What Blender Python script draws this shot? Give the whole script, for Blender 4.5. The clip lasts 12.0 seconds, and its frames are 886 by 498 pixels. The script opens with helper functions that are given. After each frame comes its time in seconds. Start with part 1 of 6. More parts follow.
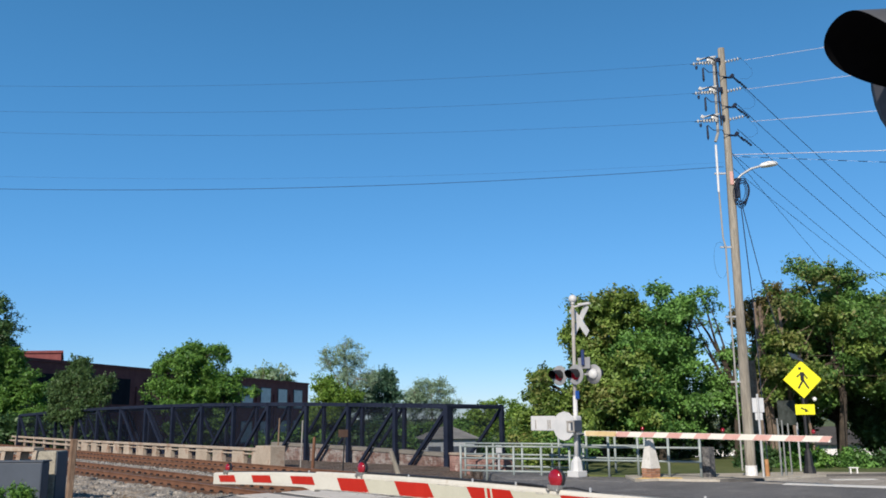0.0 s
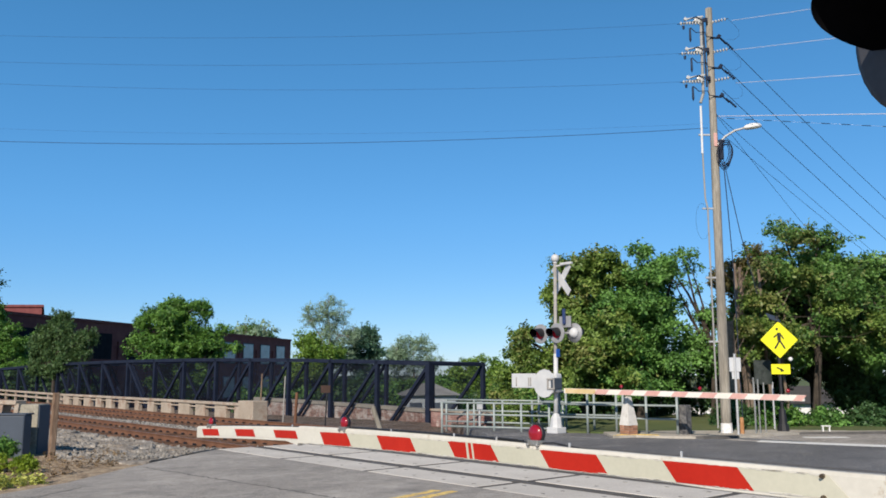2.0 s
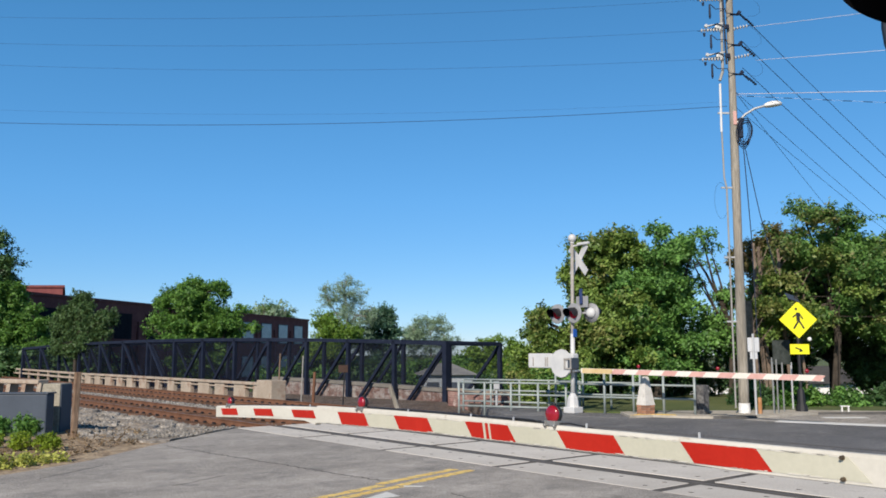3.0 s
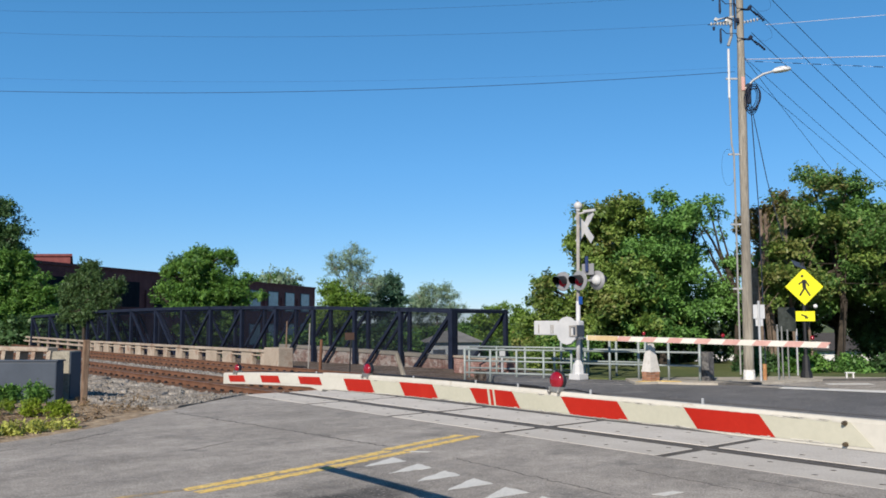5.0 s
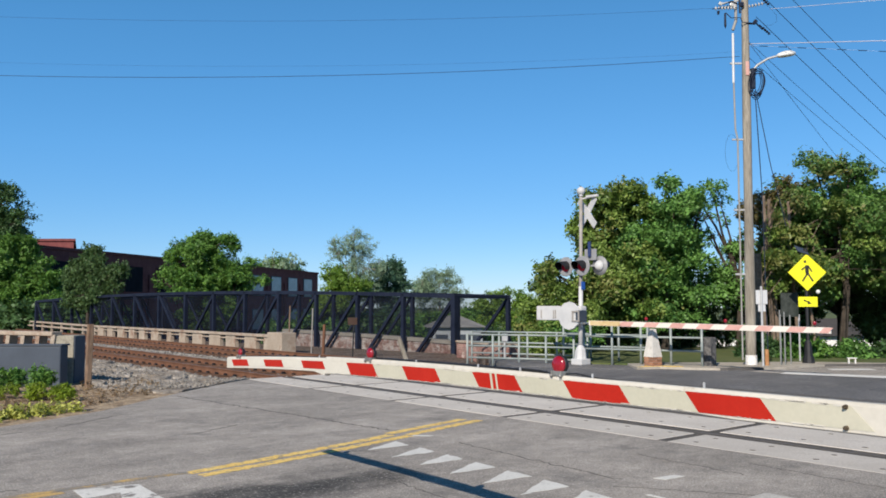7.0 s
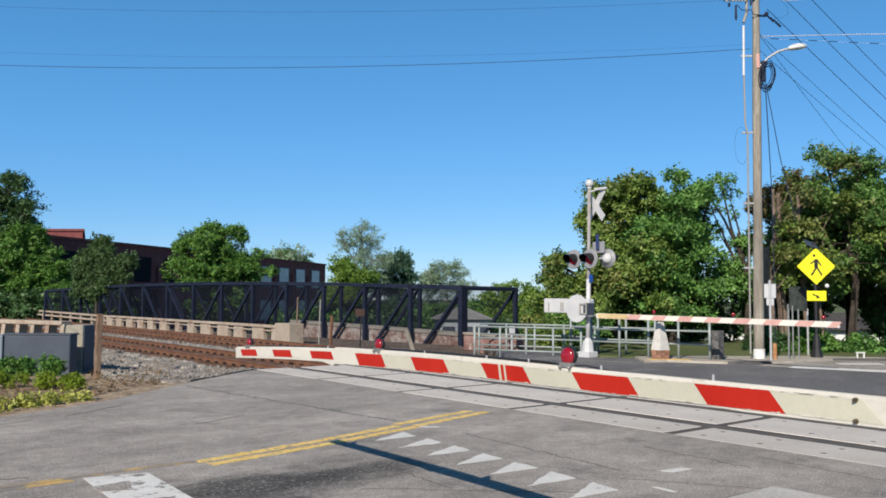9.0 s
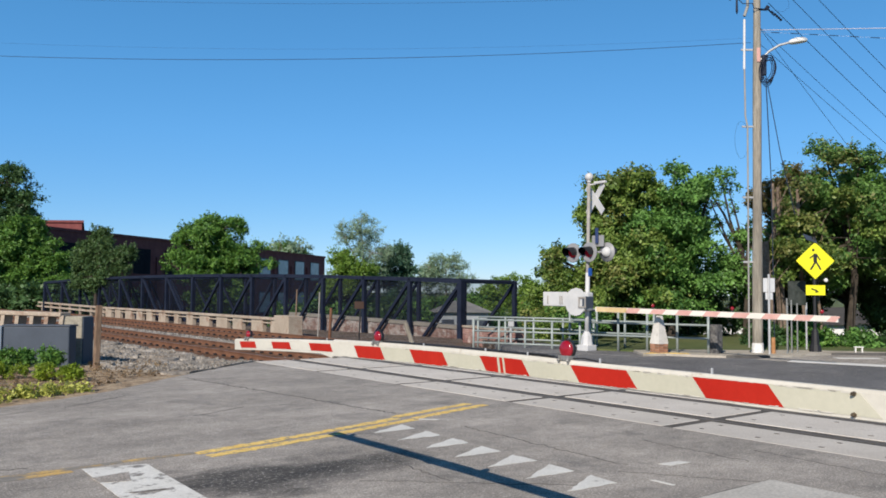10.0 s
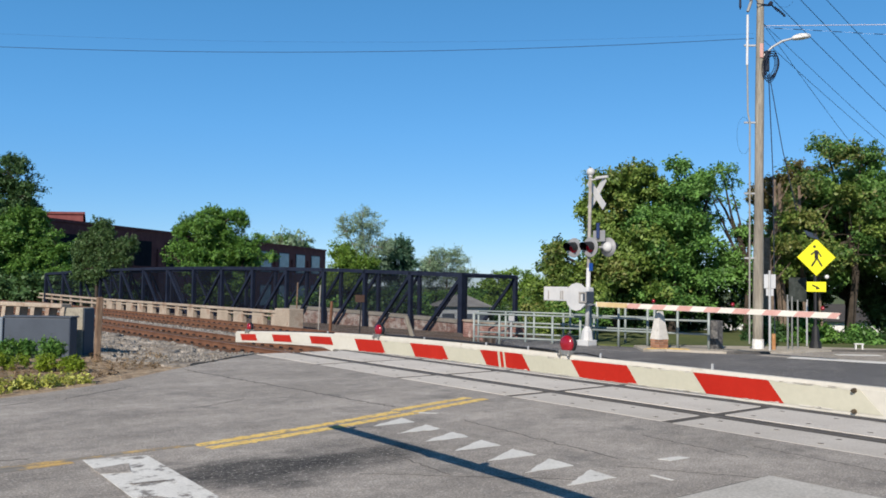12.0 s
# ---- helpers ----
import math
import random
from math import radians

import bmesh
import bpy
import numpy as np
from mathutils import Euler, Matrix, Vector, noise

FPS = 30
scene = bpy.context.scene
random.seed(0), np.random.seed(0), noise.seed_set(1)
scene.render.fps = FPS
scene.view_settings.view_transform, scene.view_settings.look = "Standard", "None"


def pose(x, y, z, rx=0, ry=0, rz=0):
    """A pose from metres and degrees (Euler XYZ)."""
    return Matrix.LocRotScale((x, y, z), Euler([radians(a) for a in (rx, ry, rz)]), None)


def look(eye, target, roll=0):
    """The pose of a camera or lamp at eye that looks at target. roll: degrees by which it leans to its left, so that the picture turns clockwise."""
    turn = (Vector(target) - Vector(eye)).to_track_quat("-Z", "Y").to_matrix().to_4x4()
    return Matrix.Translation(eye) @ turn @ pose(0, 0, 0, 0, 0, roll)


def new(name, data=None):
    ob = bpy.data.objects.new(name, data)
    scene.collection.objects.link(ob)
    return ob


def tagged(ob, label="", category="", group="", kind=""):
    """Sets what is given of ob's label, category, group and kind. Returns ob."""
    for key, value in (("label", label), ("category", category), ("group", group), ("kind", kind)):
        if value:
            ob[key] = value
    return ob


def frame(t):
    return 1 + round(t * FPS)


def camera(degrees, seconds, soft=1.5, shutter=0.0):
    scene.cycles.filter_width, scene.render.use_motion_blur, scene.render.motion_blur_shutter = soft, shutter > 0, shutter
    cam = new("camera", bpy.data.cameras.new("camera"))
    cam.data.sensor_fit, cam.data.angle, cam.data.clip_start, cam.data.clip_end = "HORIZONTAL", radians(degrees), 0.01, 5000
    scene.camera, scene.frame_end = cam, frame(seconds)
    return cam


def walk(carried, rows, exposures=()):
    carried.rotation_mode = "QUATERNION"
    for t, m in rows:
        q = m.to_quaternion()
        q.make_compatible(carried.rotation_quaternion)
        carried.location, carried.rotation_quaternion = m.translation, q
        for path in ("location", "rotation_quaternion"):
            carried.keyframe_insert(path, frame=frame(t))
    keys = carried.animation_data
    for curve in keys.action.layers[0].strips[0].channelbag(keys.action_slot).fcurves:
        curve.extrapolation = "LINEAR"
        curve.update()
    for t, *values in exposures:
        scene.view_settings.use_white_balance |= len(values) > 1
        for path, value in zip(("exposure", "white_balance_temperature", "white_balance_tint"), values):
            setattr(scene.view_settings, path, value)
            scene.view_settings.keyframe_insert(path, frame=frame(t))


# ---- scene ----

# ---------------------------------------------------------------- camera and walk
cam = camera(56.1, 12.0, soft=1.75)
walk(cam, [
    (0, pose(0.010, 0.006, 1.787, 101.409, 0.572, -1.027)),
    (0.5, pose(0.015, 0.003, 1.784, 100.930, 0.366, -2.979)),
    (1, pose(0.016, -0.004, 1.785, 100.252, 0.409, -3.161)),
    (1.5, pose(0.014, -0.012, 1.784, 99.414, 0.246, -2.956)),
    (2, pose(0.004, -0.008, 1.782, 98.526, 0.136, -2.276)),
    (2.5, pose(0.007, -0.003, 1.785, 97.823, 0.126, -1.509)),
    (3, pose(0.005, 0.005, 1.787, 97.156, 0.105, -1.122)),
    (5, pose(0.013, 0.009, 1.784, 94.948, 0.190, -0.701)),
    (5.5, pose(0.011, 0.004, 1.785, 94.637, 0.228, -0.646)),
    (6, pose(0.014, 0.002, 1.779, 94.357, 0.221, -0.556)),
    (6.5, pose(0.012, 0.002, 1.777, 94.169, 0.142, -0.515)),
    (7, pose(0.013, 0.001, 1.779, 93.935, 0.112, -0.518)),
    (9, pose(0.002, -0.003, 1.773, 93.390, -0.235, -0.026)),
    (9.5, pose(0.002, 0.001, 1.774, 93.152, -0.342, -0.013)),
    (10, pose(0.002, -0.001, 1.771, 92.909, -0.459, -0.085)),
    (10.5, pose(-0.000, -0.002, 1.776, 92.764, -0.577, -0.131)),
    (11, pose(-0.003, -0.002, 1.771, 92.654, -0.687, -0.180)),
    (11.5, pose(-0.002, 0.002, 1.770, 92.587, -0.812, -0.056)),
    (12, pose(-0.000, -0.000, 1.770, 92.500, -0.849, -0.038)),
])

# ---------------------------------------------------------------- light
SUN_EL = radians(32.0)
SUN_AZ = radians(203.5)          # from +Y towards +X: behind the camera, to its left
world = bpy.data.worlds.new("sky")
scene.world = world
world.use_nodes = True
wn = world.node_tree
wn.nodes.clear()
w_out = wn.nodes.new("ShaderNodeOutputWorld")
w_bg = wn.nodes.new("ShaderNodeBackground")
w_sky = wn.nodes.new("ShaderNodeTexSky")
w_sky.sky_type = "NISHITA"
w_sky.sun_disc = False
w_sky.sun_elevation = SUN_EL
w_sky.sun_rotation = SUN_AZ
w_sky.air_density = 1.0
w_sky.dust_density = 0.0
w_sky.altitude = 1200
w_sky.ozone_density = 3.0
w_bg.inputs["Strength"].default_value = 0.1148
w_hue = wn.nodes.new("ShaderNodeHueSaturation")
w_hue.inputs["Saturation"].default_value = 1.15
wn.links.new(w_sky.outputs[0], w_hue.inputs["Color"])
w_mix = wn.nodes.new("ShaderNodeMix")          # evens the sky out towards clear blue
w_mix.data_type = "RGBA"
w_tc = wn.nodes.new("ShaderNodeTexCoord")
w_sep = wn.nodes.new("ShaderNodeSeparateXYZ")
w_ramp = wn.nodes.new("ShaderNodeMapRange")     # deeper blue towards the zenith
w_ramp.inputs[1].default_value, w_ramp.inputs[2].default_value = 0.18, 0.90
w_ramp.inputs[3].default_value, w_ramp.inputs[4].default_value = 1.0, 0.03
w_deep = wn.nodes.new("ShaderNodeVectorMath")
w_deep.operation = "SCALE"
w_deep.inputs[0].default_value = (0.56, 2.76, 6.15)
wn.links.new(w_tc.outputs["Generated"], w_sep.inputs[0])
w_pale = wn.nodes.new("ShaderNodeMapRange")      # paler towards the horizon
w_pale.inputs[1].default_value, w_pale.inputs[2].default_value = 0.0, 0.95
w_pale.inputs[3].default_value, w_pale.inputs[4].default_value = 0.56, 0.88
wn.links.new(w_sep.outputs["Z"], w_pale.inputs[0])
wn.links.new(w_pale.outputs[0], w_mix.inputs[0])
wn.links.new(w_sep.outputs["Z"], w_ramp.inputs[0])
wn.links.new(w_ramp.outputs[0], w_deep.inputs[3])
wn.links.new(w_deep.outputs[0], w_mix.inputs[7])
wn.links.new(w_hue.outputs[0], w_mix.inputs[6])
wn.links.new(w_mix.outputs[2], w_bg.inputs[0])
wn.links.new(w_bg.outputs[0], w_out.inputs[0])

sun_data = bpy.data.lights.new("sun", "SUN")
sun_data.energy = 5.0
sun_data.angle = radians(0.5)
sun_data.color = (1.0, 0.90, 0.78)
sun = new("sun", sun_data)
sun_dir = Vector((math.sin(SUN_AZ) * math.cos(SUN_EL), math.cos(SUN_AZ) * math.cos(SUN_EL), math.sin(SUN_EL)))
sun.matrix_world = look(sun_dir * 200, (0, 0, 0))
scene.view_settings.exposure = 0.234


# ---------------------------------------------------------------- materials
TONE = 0.85         # shared scale of all base colours


def surf(name, c1, c2, scale=2.0, fine=40.0, rough=0.8, bump=0.3, dist=0.01, metal=0.0, mix=(0.35, 0.65),
         speck=None, island=0.0, objrand=0.0, spec=0.4, grain=0.25, stretch=None):
    """Two tones blended by a broad noise, a fine grain on colour and relief, and optional specks of a third tone."""
    c1, c2 = [c * TONE for c in c1], [c * TONE for c in c2]
    m = bpy.data.materials.new(name)
    m.use_nodes = True
    nt = m.node_tree
    N, L = nt.nodes, nt.links
    p = N["Principled BSDF"]
    p.inputs["Roughness"].default_value = rough
    p.inputs["Metallic"].default_value = metal
    p.inputs["Specular IOR Level"].default_value = spec
    tc = N.new("ShaderNodeTexCoord")
    n1 = N.new("ShaderNodeTexNoise")
    n1.inputs["Scale"].default_value = scale
    n1.inputs["Detail"].default_value = 6
    n1.inputs["Roughness"].default_value = 0.65
    n2 = N.new("ShaderNodeTexNoise")
    n2.inputs["Scale"].default_value = fine
    n2.inputs["Detail"].default_value = 4
    where = tc.outputs["Object"]
    if stretch:
        mp = N.new("ShaderNodeMapping")
        mp.inputs["Scale"].default_value = stretch
        L.new(where, mp.inputs[0])
        where = mp.outputs[0]
    L.new(where, n1.inputs["Vector"])
    L.new(where, n2.inputs["Vector"])
    r = N.new("ShaderNodeMapRange")
    r.inputs[1].default_value, r.inputs[2].default_value = mix
    L.new(n1.outputs[0], r.inputs[0])
    mx = N.new("ShaderNodeMix")
    mx.data_type = "RGBA"
    mx.inputs[6].default_value = (*c1, 1)
    mx.inputs[7].default_value = (*c2, 1)
    L.new(r.outputs[0], mx.inputs[0])
    col = mx.outputs[2]
    g = N.new("ShaderNodeMapRange")
    g.inputs[1].default_value, g.inputs[2].default_value = 0.25, 0.75
    g.inputs[3].default_value, g.inputs[4].default_value = 1 - grain, 1 + grain
    L.new(n2.outputs[0], g.inputs[0])
    val = g.outputs[0]
    if island or objrand:
        rnd = N.new("ShaderNodeNewGeometry") if island else N.new("ShaderNodeObjectInfo")
        a = N.new("ShaderNodeMapRange")
        k = island or objrand
        a.inputs[3].default_value, a.inputs[4].default_value = 1 - k, 1 + k
        L.new(rnd.outputs["Random Per Island" if island else "Random"], a.inputs[0])
        mm = N.new("ShaderNodeMath")
        mm.operation = "MULTIPLY"
        L.new(val, mm.inputs[0])
        L.new(a.outputs[0], mm.inputs[1])
        val = mm.outputs[0]
    vm = N.new("ShaderNodeVectorMath")
    vm.operation = "SCALE"
    L.new(col, vm.inputs[0])
    L.new(val, vm.inputs[3])
    col = vm.outputs[0]
    if speck:
        c3, sscale, lo, hi = speck
        c3 = [c * TONE for c in c3]
        n3 = N.new("ShaderNodeTexNoise")
        n3.inputs["Scale"].default_value = sscale
        n3.inputs["Detail"].default_value = 8
        n3.inputs["Roughness"].default_value = 0.7
        L.new(tc.outputs["Object"], n3.inputs["Vector"])
        r3 = N.new("ShaderNodeMapRange")
        r3.inputs[1].default_value, r3.inputs[2].default_value = lo, hi
        L.new(n3.outputs[0], r3.inputs[0])
        m3 = N.new("ShaderNodeMix")
        m3.data_type = "RGBA"
        m3.inputs[7].default_value = (*c3, 1)
        L.new(r3.outputs[0], m3.inputs[0])
        L.new(col, m3.inputs[6])
        col = m3.outputs[2]
    L.new(col, p.inputs["Base Color"])
    if bump:
        b = N.new("ShaderNodeBump")
        b.inputs["Strength"].default_value = bump
        b.inputs["Distance"].default_value = dist
        L.new(n2.outputs[0], b.inputs["Height"])
        L.new(b.outputs[0], p.inputs["Normal"])
    return m


def leafy(name, c1, c2, through_c, turned=None):
    """Leaf: varied per leaf, with patches of turned leaves if given; a little light passes through."""
    c1, c2, through_c = [[c * TONE for c in q] for q in (c1, c2, through_c)]
    m = bpy.data.materials.new(name)
    m.use_nodes = True
    nt = m.node_tree
    N, L = nt.nodes, nt.links
    p = N["Principled BSDF"]
    p.inputs["Roughness"].default_value = 0.5
    p.inputs["Specular IOR Level"].default_value = 0.3
    geo = N.new("ShaderNodeNewGeometry")
    tc = N.new("ShaderNodeTexCoord")
    n1 = N.new("ShaderNodeTexNoise")
    n1.inputs["Scale"].default_value = 1.3
    L.new(tc.outputs["Object"], n1.inputs["Vector"])
    ad = N.new("ShaderNodeMath")
    ad.operation = "MULTIPLY_ADD"
    ad.inputs[1].default_value = 0.5
    L.new(geo.outputs["Random Per Island"], ad.inputs[0])
    r = N.new("ShaderNodeMapRange")
    r.inputs[1].default_value, r.inputs[2].default_value = 0.35, 0.65
    r.inputs[4].default_value = 0.55
    L.new(n1.outputs[0], r.inputs[0])
    L.new(r.outputs[0], ad.inputs[2])
    mx = N.new("ShaderNodeMix")
    mx.data_type = "RGBA"
    mx.inputs[6].default_value = (*c1, 1)
    mx.inputs[7].default_value = (*c2, 1)
    L.new(ad.outputs[0], mx.inputs[0])
    col = mx.outputs[2]
    if turned:
        n2 = N.new("ShaderNodeTexNoise")
        n2.inputs["Scale"].default_value = 0.7
        n2.inputs["Detail"].default_value = 3
        L.new(tc.outputs["Object"], n2.inputs["Vector"])
        a2 = N.new("ShaderNodeMath")
        a2.operation = "MULTIPLY_ADD"
        a2.inputs[1].default_value = 0.25
        L.new(geo.outputs["Random Per Island"], a2.inputs[0])
        L.new(n2.outputs[0], a2.inputs[2])
        r2 = N.new("ShaderNodeMapRange")
        r2.inputs[1].default_value, r2.inputs[2].default_value = 0.66, 0.82
        L.new(a2.outputs[0], r2.inputs[0])
        m2 = N.new("ShaderNodeMix")
        m2.data_type = "RGBA"
        m2.inputs[7].default_value = (*[c * TONE for c in turned], 1)
        L.new(r2.outputs[0], m2.inputs[0])
        L.new(col, m2.inputs[6])
        col = m2.outputs[2]
    L.new(col, p.inputs["Base Color"])
    t = N.new("ShaderNodeBsdfTranslucent")
    t.inputs[0].default_value = (*through_c, 1)
    ms = N.new("ShaderNodeMixShader")
    ms.inputs[0].default_value = 0.20
    L.new(p.outputs[0], ms.inputs[1])
    L.new(t.outputs[0], ms.inputs[2])
    L.new(ms.outputs[0], N["Material Output"].inputs[0])
    return m


M = {}
M["asphalt"] = surf("worn grey asphalt", (0.310, 0.282, 0.252), (0.428, 0.392, 0.354), 0.45, 52, 0.85, 0.6, 0.010,
                    speck=((0.160, 0.152, 0.143), 1.1, 0.54, 0.76), grain=0.62)


def wear(m, spots):
    """Adds streaks along the traffic, small pale chips and dark oil stains at spots (u, v, radius) to a road surface."""
    nt = m.node_tree
    N, L = nt.nodes, nt.links
    p = N["Principled BSDF"]
    col = p.inputs["Base Color"].links[0].from_socket
    tc = N.new("ShaderNodeTexCoord")
    mp = N.new("ShaderNodeMapping")
    mp.inputs["Scale"].default_value = (0.5, 1.15, 1)
    mp.inputs["Rotation"].default_value = (0, 0, radians(-13))
    L.new(tc.outputs["Object"], mp.inputs[0])

    def noise_range(vec, scale, detail, lo, hi, a, b):
        n = N.new("ShaderNodeTexNoise")
        n.inputs["Scale"].default_value = scale
        n.inputs["Detail"].default_value = detail
        n.inputs["Roughness"].default_value = 0.7
        L.new(vec, n.inputs["Vector"])
        r = N.new("ShaderNodeMapRange")
        for k, v in zip((1, 2, 3, 4), (lo, hi, a, b)):
            r.inputs[k].default_value = v
        L.new(n.outputs[0], r.inputs[0])
        return n.outputs[0], r.outputs[0]

    def scaled(c, f):
        v = N.new("ShaderNodeVectorMath")
        v.operation = "SCALE"
        L.new(c, v.inputs[0])
        L.new(f, v.inputs[3])
        return v.outputs[0]

    _, streak = noise_range(mp.outputs[0], 1.1, 3, 0.35, 0.68, 0.80, 1.12)
    col = scaled(col, streak)
    raw, _ = noise_range(mp.outputs[0], 2.4, 8, 0, 1, 0, 1)
    for u, v, rad in spots:
        d = N.new("ShaderNodeVectorMath")
        d.operation = "DISTANCE"
        d.inputs[1].default_value = (u, v, 0)
        L.new(tc.outputs["Object"], d.inputs[0])
        a = N.new("ShaderNodeMath")
        a.operation = "MULTIPLY_ADD"
        a.inputs[1].default_value = rad * 2.6
        L.new(raw, a.inputs[0])
        L.new(d.outputs["Value"], a.inputs[2])
        r = N.new("ShaderNodeMapRange")
        r.inputs[1].default_value, r.inputs[2].default_value = rad * 1.45, rad * 2.6
        r.inputs[3].default_value, r.inputs[4].default_value = 0.40, 1.0
        L.new(a.outputs[0], r.inputs[0])
        col = scaled(col, r.outputs[0])
    _, blotch = noise_range(tc.outputs["Object"], 5.0, 5, 0.32, 0.68, 0.80, 1.18)
    col = scaled(col, blotch)
    _, chips = noise_range(tc.outputs["Object"], 24, 4, 0.575, 0.64, 0, 0.75)
    mx = N.new("ShaderNodeMix")
    mx.data_type = "RGBA"
    mx.inputs[7].default_value = (0.52, 0.49, 0.45, 1)
    L.new(chips, mx.inputs[0])
    L.new(col, mx.inputs[6])
    L.new(mx.outputs[2], p.inputs["Base Color"])


wear(M["asphalt"], ((3.05, 7.35, 0.62), (3.43, 7.18, 0.70), (3.92, 7.23, 0.70), (4.52, 7.27, 0.62), (5.16, 7.27, 0.46), (1.2, 6.2, 0.6)))
M["asphalt_dark"] = surf("newer dark asphalt", (0.115, 0.114, 0.120), (0.165, 0.163, 0.168), 0.5, 60, 0.8, 0.4, 0.01,
                         speck=((0.24, 0.23, 0.225), 0.8, 0.52, 0.75))
wear(M["asphalt_dark"], ())
M["concrete_panel"] = surf("crossing panel concrete", (0.56, 0.52, 0.472), (0.67, 0.63, 0.578), 1.2, 35, 0.85, 0.3, 0.006,
                           speck=((0.36, 0.325, 0.29), 2.4, 0.55, 0.72), objrand=0.09, grain=0.16)
M["concrete"] = surf("weathered concrete", (0.42, 0.39, 0.34), (0.52, 0.48, 0.42), 1.0, 25, 0.9, 0.4, 0.01,
                     speck=((0.22, 0.20, 0.18), 2.2, 0.58, 0.72))
M["concrete_old"] = surf("stained old concrete", (0.34, 0.28, 0.22), (0.48, 0.41, 0.335), 0.8, 20, 0.9, 0.5, 0.015,
                         speck=((0.23, 0.125, 0.08), 1.6, 0.50, 0.68))
M["concrete_drab"] = surf("drab weathered concrete", (0.30, 0.275, 0.22), (0.40, 0.37, 0.30), 2.0, 25, 0.9, 0.4, 0.01,
                          speck=((0.18, 0.16, 0.13), 3.0, 0.56, 0.7))
M["sidewalk"] = surf("pale sidewalk concrete", (0.48, 0.46, 0.425), (0.57, 0.55, 0.51), 0.8, 40, 0.9, 0.3, 0.006)
M["footway"] = surf("beige worn footway", (0.40, 0.36, 0.30), (0.52, 0.475, 0.41), 0.8, 30, 0.9, 0.3, 0.006,
                      speck=((0.26, 0.24, 0.19), 1.2, 0.52, 0.7))
M["stone_dark"] = surf("dark rubble stone", (0.05, 0.05, 0.055), (0.17, 0.165, 0.16), 9.0, 30, 0.9, 0.8, 0.02, mix=(0.4, 0.6))
M["pillar_white"] = surf("old whitewash", (0.56, 0.54, 0.50), (0.68, 0.66, 0.62), 5, 30, 0.85, 0.3, 0.006,
                           speck=((0.36, 0.33, 0.29), 6.0, 0.58, 0.7), grain=0.12)
M["grass"] = surf("mown grass", (0.075, 0.11, 0.03), (0.14, 0.16, 0.055), 0.6, 30, 0.95, 0.8, 0.04)
M["dirt"] = surf("dry mulch and soil", (0.27, 0.185, 0.115), (0.52, 0.41, 0.28), 3.2, 22, 0.95, 1.0, 0.04,
                 speck=((0.11, 0.075, 0.045), 4.0, 0.53, 0.66), grain=0.45)
M["stone"] = surf("ballast stone", (0.20, 0.184, 0.163), (0.33, 0.308, 0.277), 3, 30, 0.9, 0.4, 0.01, island=0.38)
M["stone_pale"] = surf("pale ballast stone", (0.24, 0.225, 0.205), (0.36, 0.34, 0.315), 3, 30, 0.9, 0.4, 0.01, island=0.35)
M["pane_dark"] = surf("dark window panes", (0.012, 0.012, 0.018), (0.02, 0.02, 0.028), 1.0, 10, 0.8, 0.05, 0.002, spec=0.05, grain=0.08)
M["rust_rail"] = surf("rusty rail steel", (0.125, 0.056, 0.030), (0.20, 0.095, 0.054), 2.0, 30, 0.85, 0.4, 0.004)
M["rail_rusty"] = surf("dark rusty sheet", (0.04, 0.022, 0.016), (0.07, 0.04, 0.03), 4, 30, 0.9, 0.2, 0.004)
M["rail_head"] = surf("worn rail head", (0.14, 0.095, 0.07), (0.21, 0.15, 0.115), 2.0, 30, 0.5, 0.1, 0.002, metal=0.3)
M["tie"] = surf("weathered timber sleeper", (0.115, 0.062, 0.038), (0.19, 0.105, 0.066), 2.0, 20, 0.9, 0.6, 0.01, objrand=0.3)
M["rubber"] = surf("flangeway filler", (0.075, 0.068, 0.062), (0.135, 0.12, 0.105), 3.0, 30, 0.9, 0.3, 0.004)
M["white_mark"] = surf("worn white road paint", (0.67, 0.66, 0.62), (0.77, 0.76, 0.72), 3, 40, 0.7, 0.3, 0.004,
                       speck=((0.32, 0.30, 0.28), 5.0, 0.61, 0.70), grain=0.14)
M["white_stop"] = surf("flaking white road paint", (0.72, 0.71, 0.67), (0.82, 0.81, 0.77), 3, 40, 0.7, 0.3, 0.004,
                       speck=((0.24, 0.22, 0.20), 5.0, 0.53, 0.60), grain=0.15)
M["white_fresh"] = surf("bright white road paint", (0.74, 0.73, 0.71), (0.82, 0.81, 0.79), 3, 40, 0.7, 0.2, 0.004, grain=0.10)
M["yellow_mark"] = surf("worn yellow road paint", (0.84, 0.55, 0.13), (0.93, 0.68, 0.22), 3, 40, 0.7, 0.3, 0.004,
                        speck=((0.36, 0.30, 0.20), 9.0, 0.52, 0.60), grain=0.3)
M["yellow_worn"] = surf("almost gone yellow paint", (0.60, 0.38, 0.11), (0.70, 0.46, 0.15), 3, 40, 0.7, 0.3, 0.004,
                        speck=((0.26, 0.24, 0.21), 2.6, 0.40, 0.52))
M["crack"] = surf("tar crack", (0.08, 0.076, 0.073), (0.12, 0.115, 0.11), 3, 30, 0.9, 0.2, 0.004)
M["arm_cream"] = surf("cream reflective sheeting", (0.49, 0.475, 0.375), (0.55, 0.53, 0.425), 2, 50, 0.5, 0.05, 0.002, grain=0.04)
M["arm_pale"] = surf("bleached white sheeting", (0.60, 0.575, 0.50), (0.66, 0.635, 0.56), 2, 50, 0.5, 0.05, 0.002, grain=0.05)
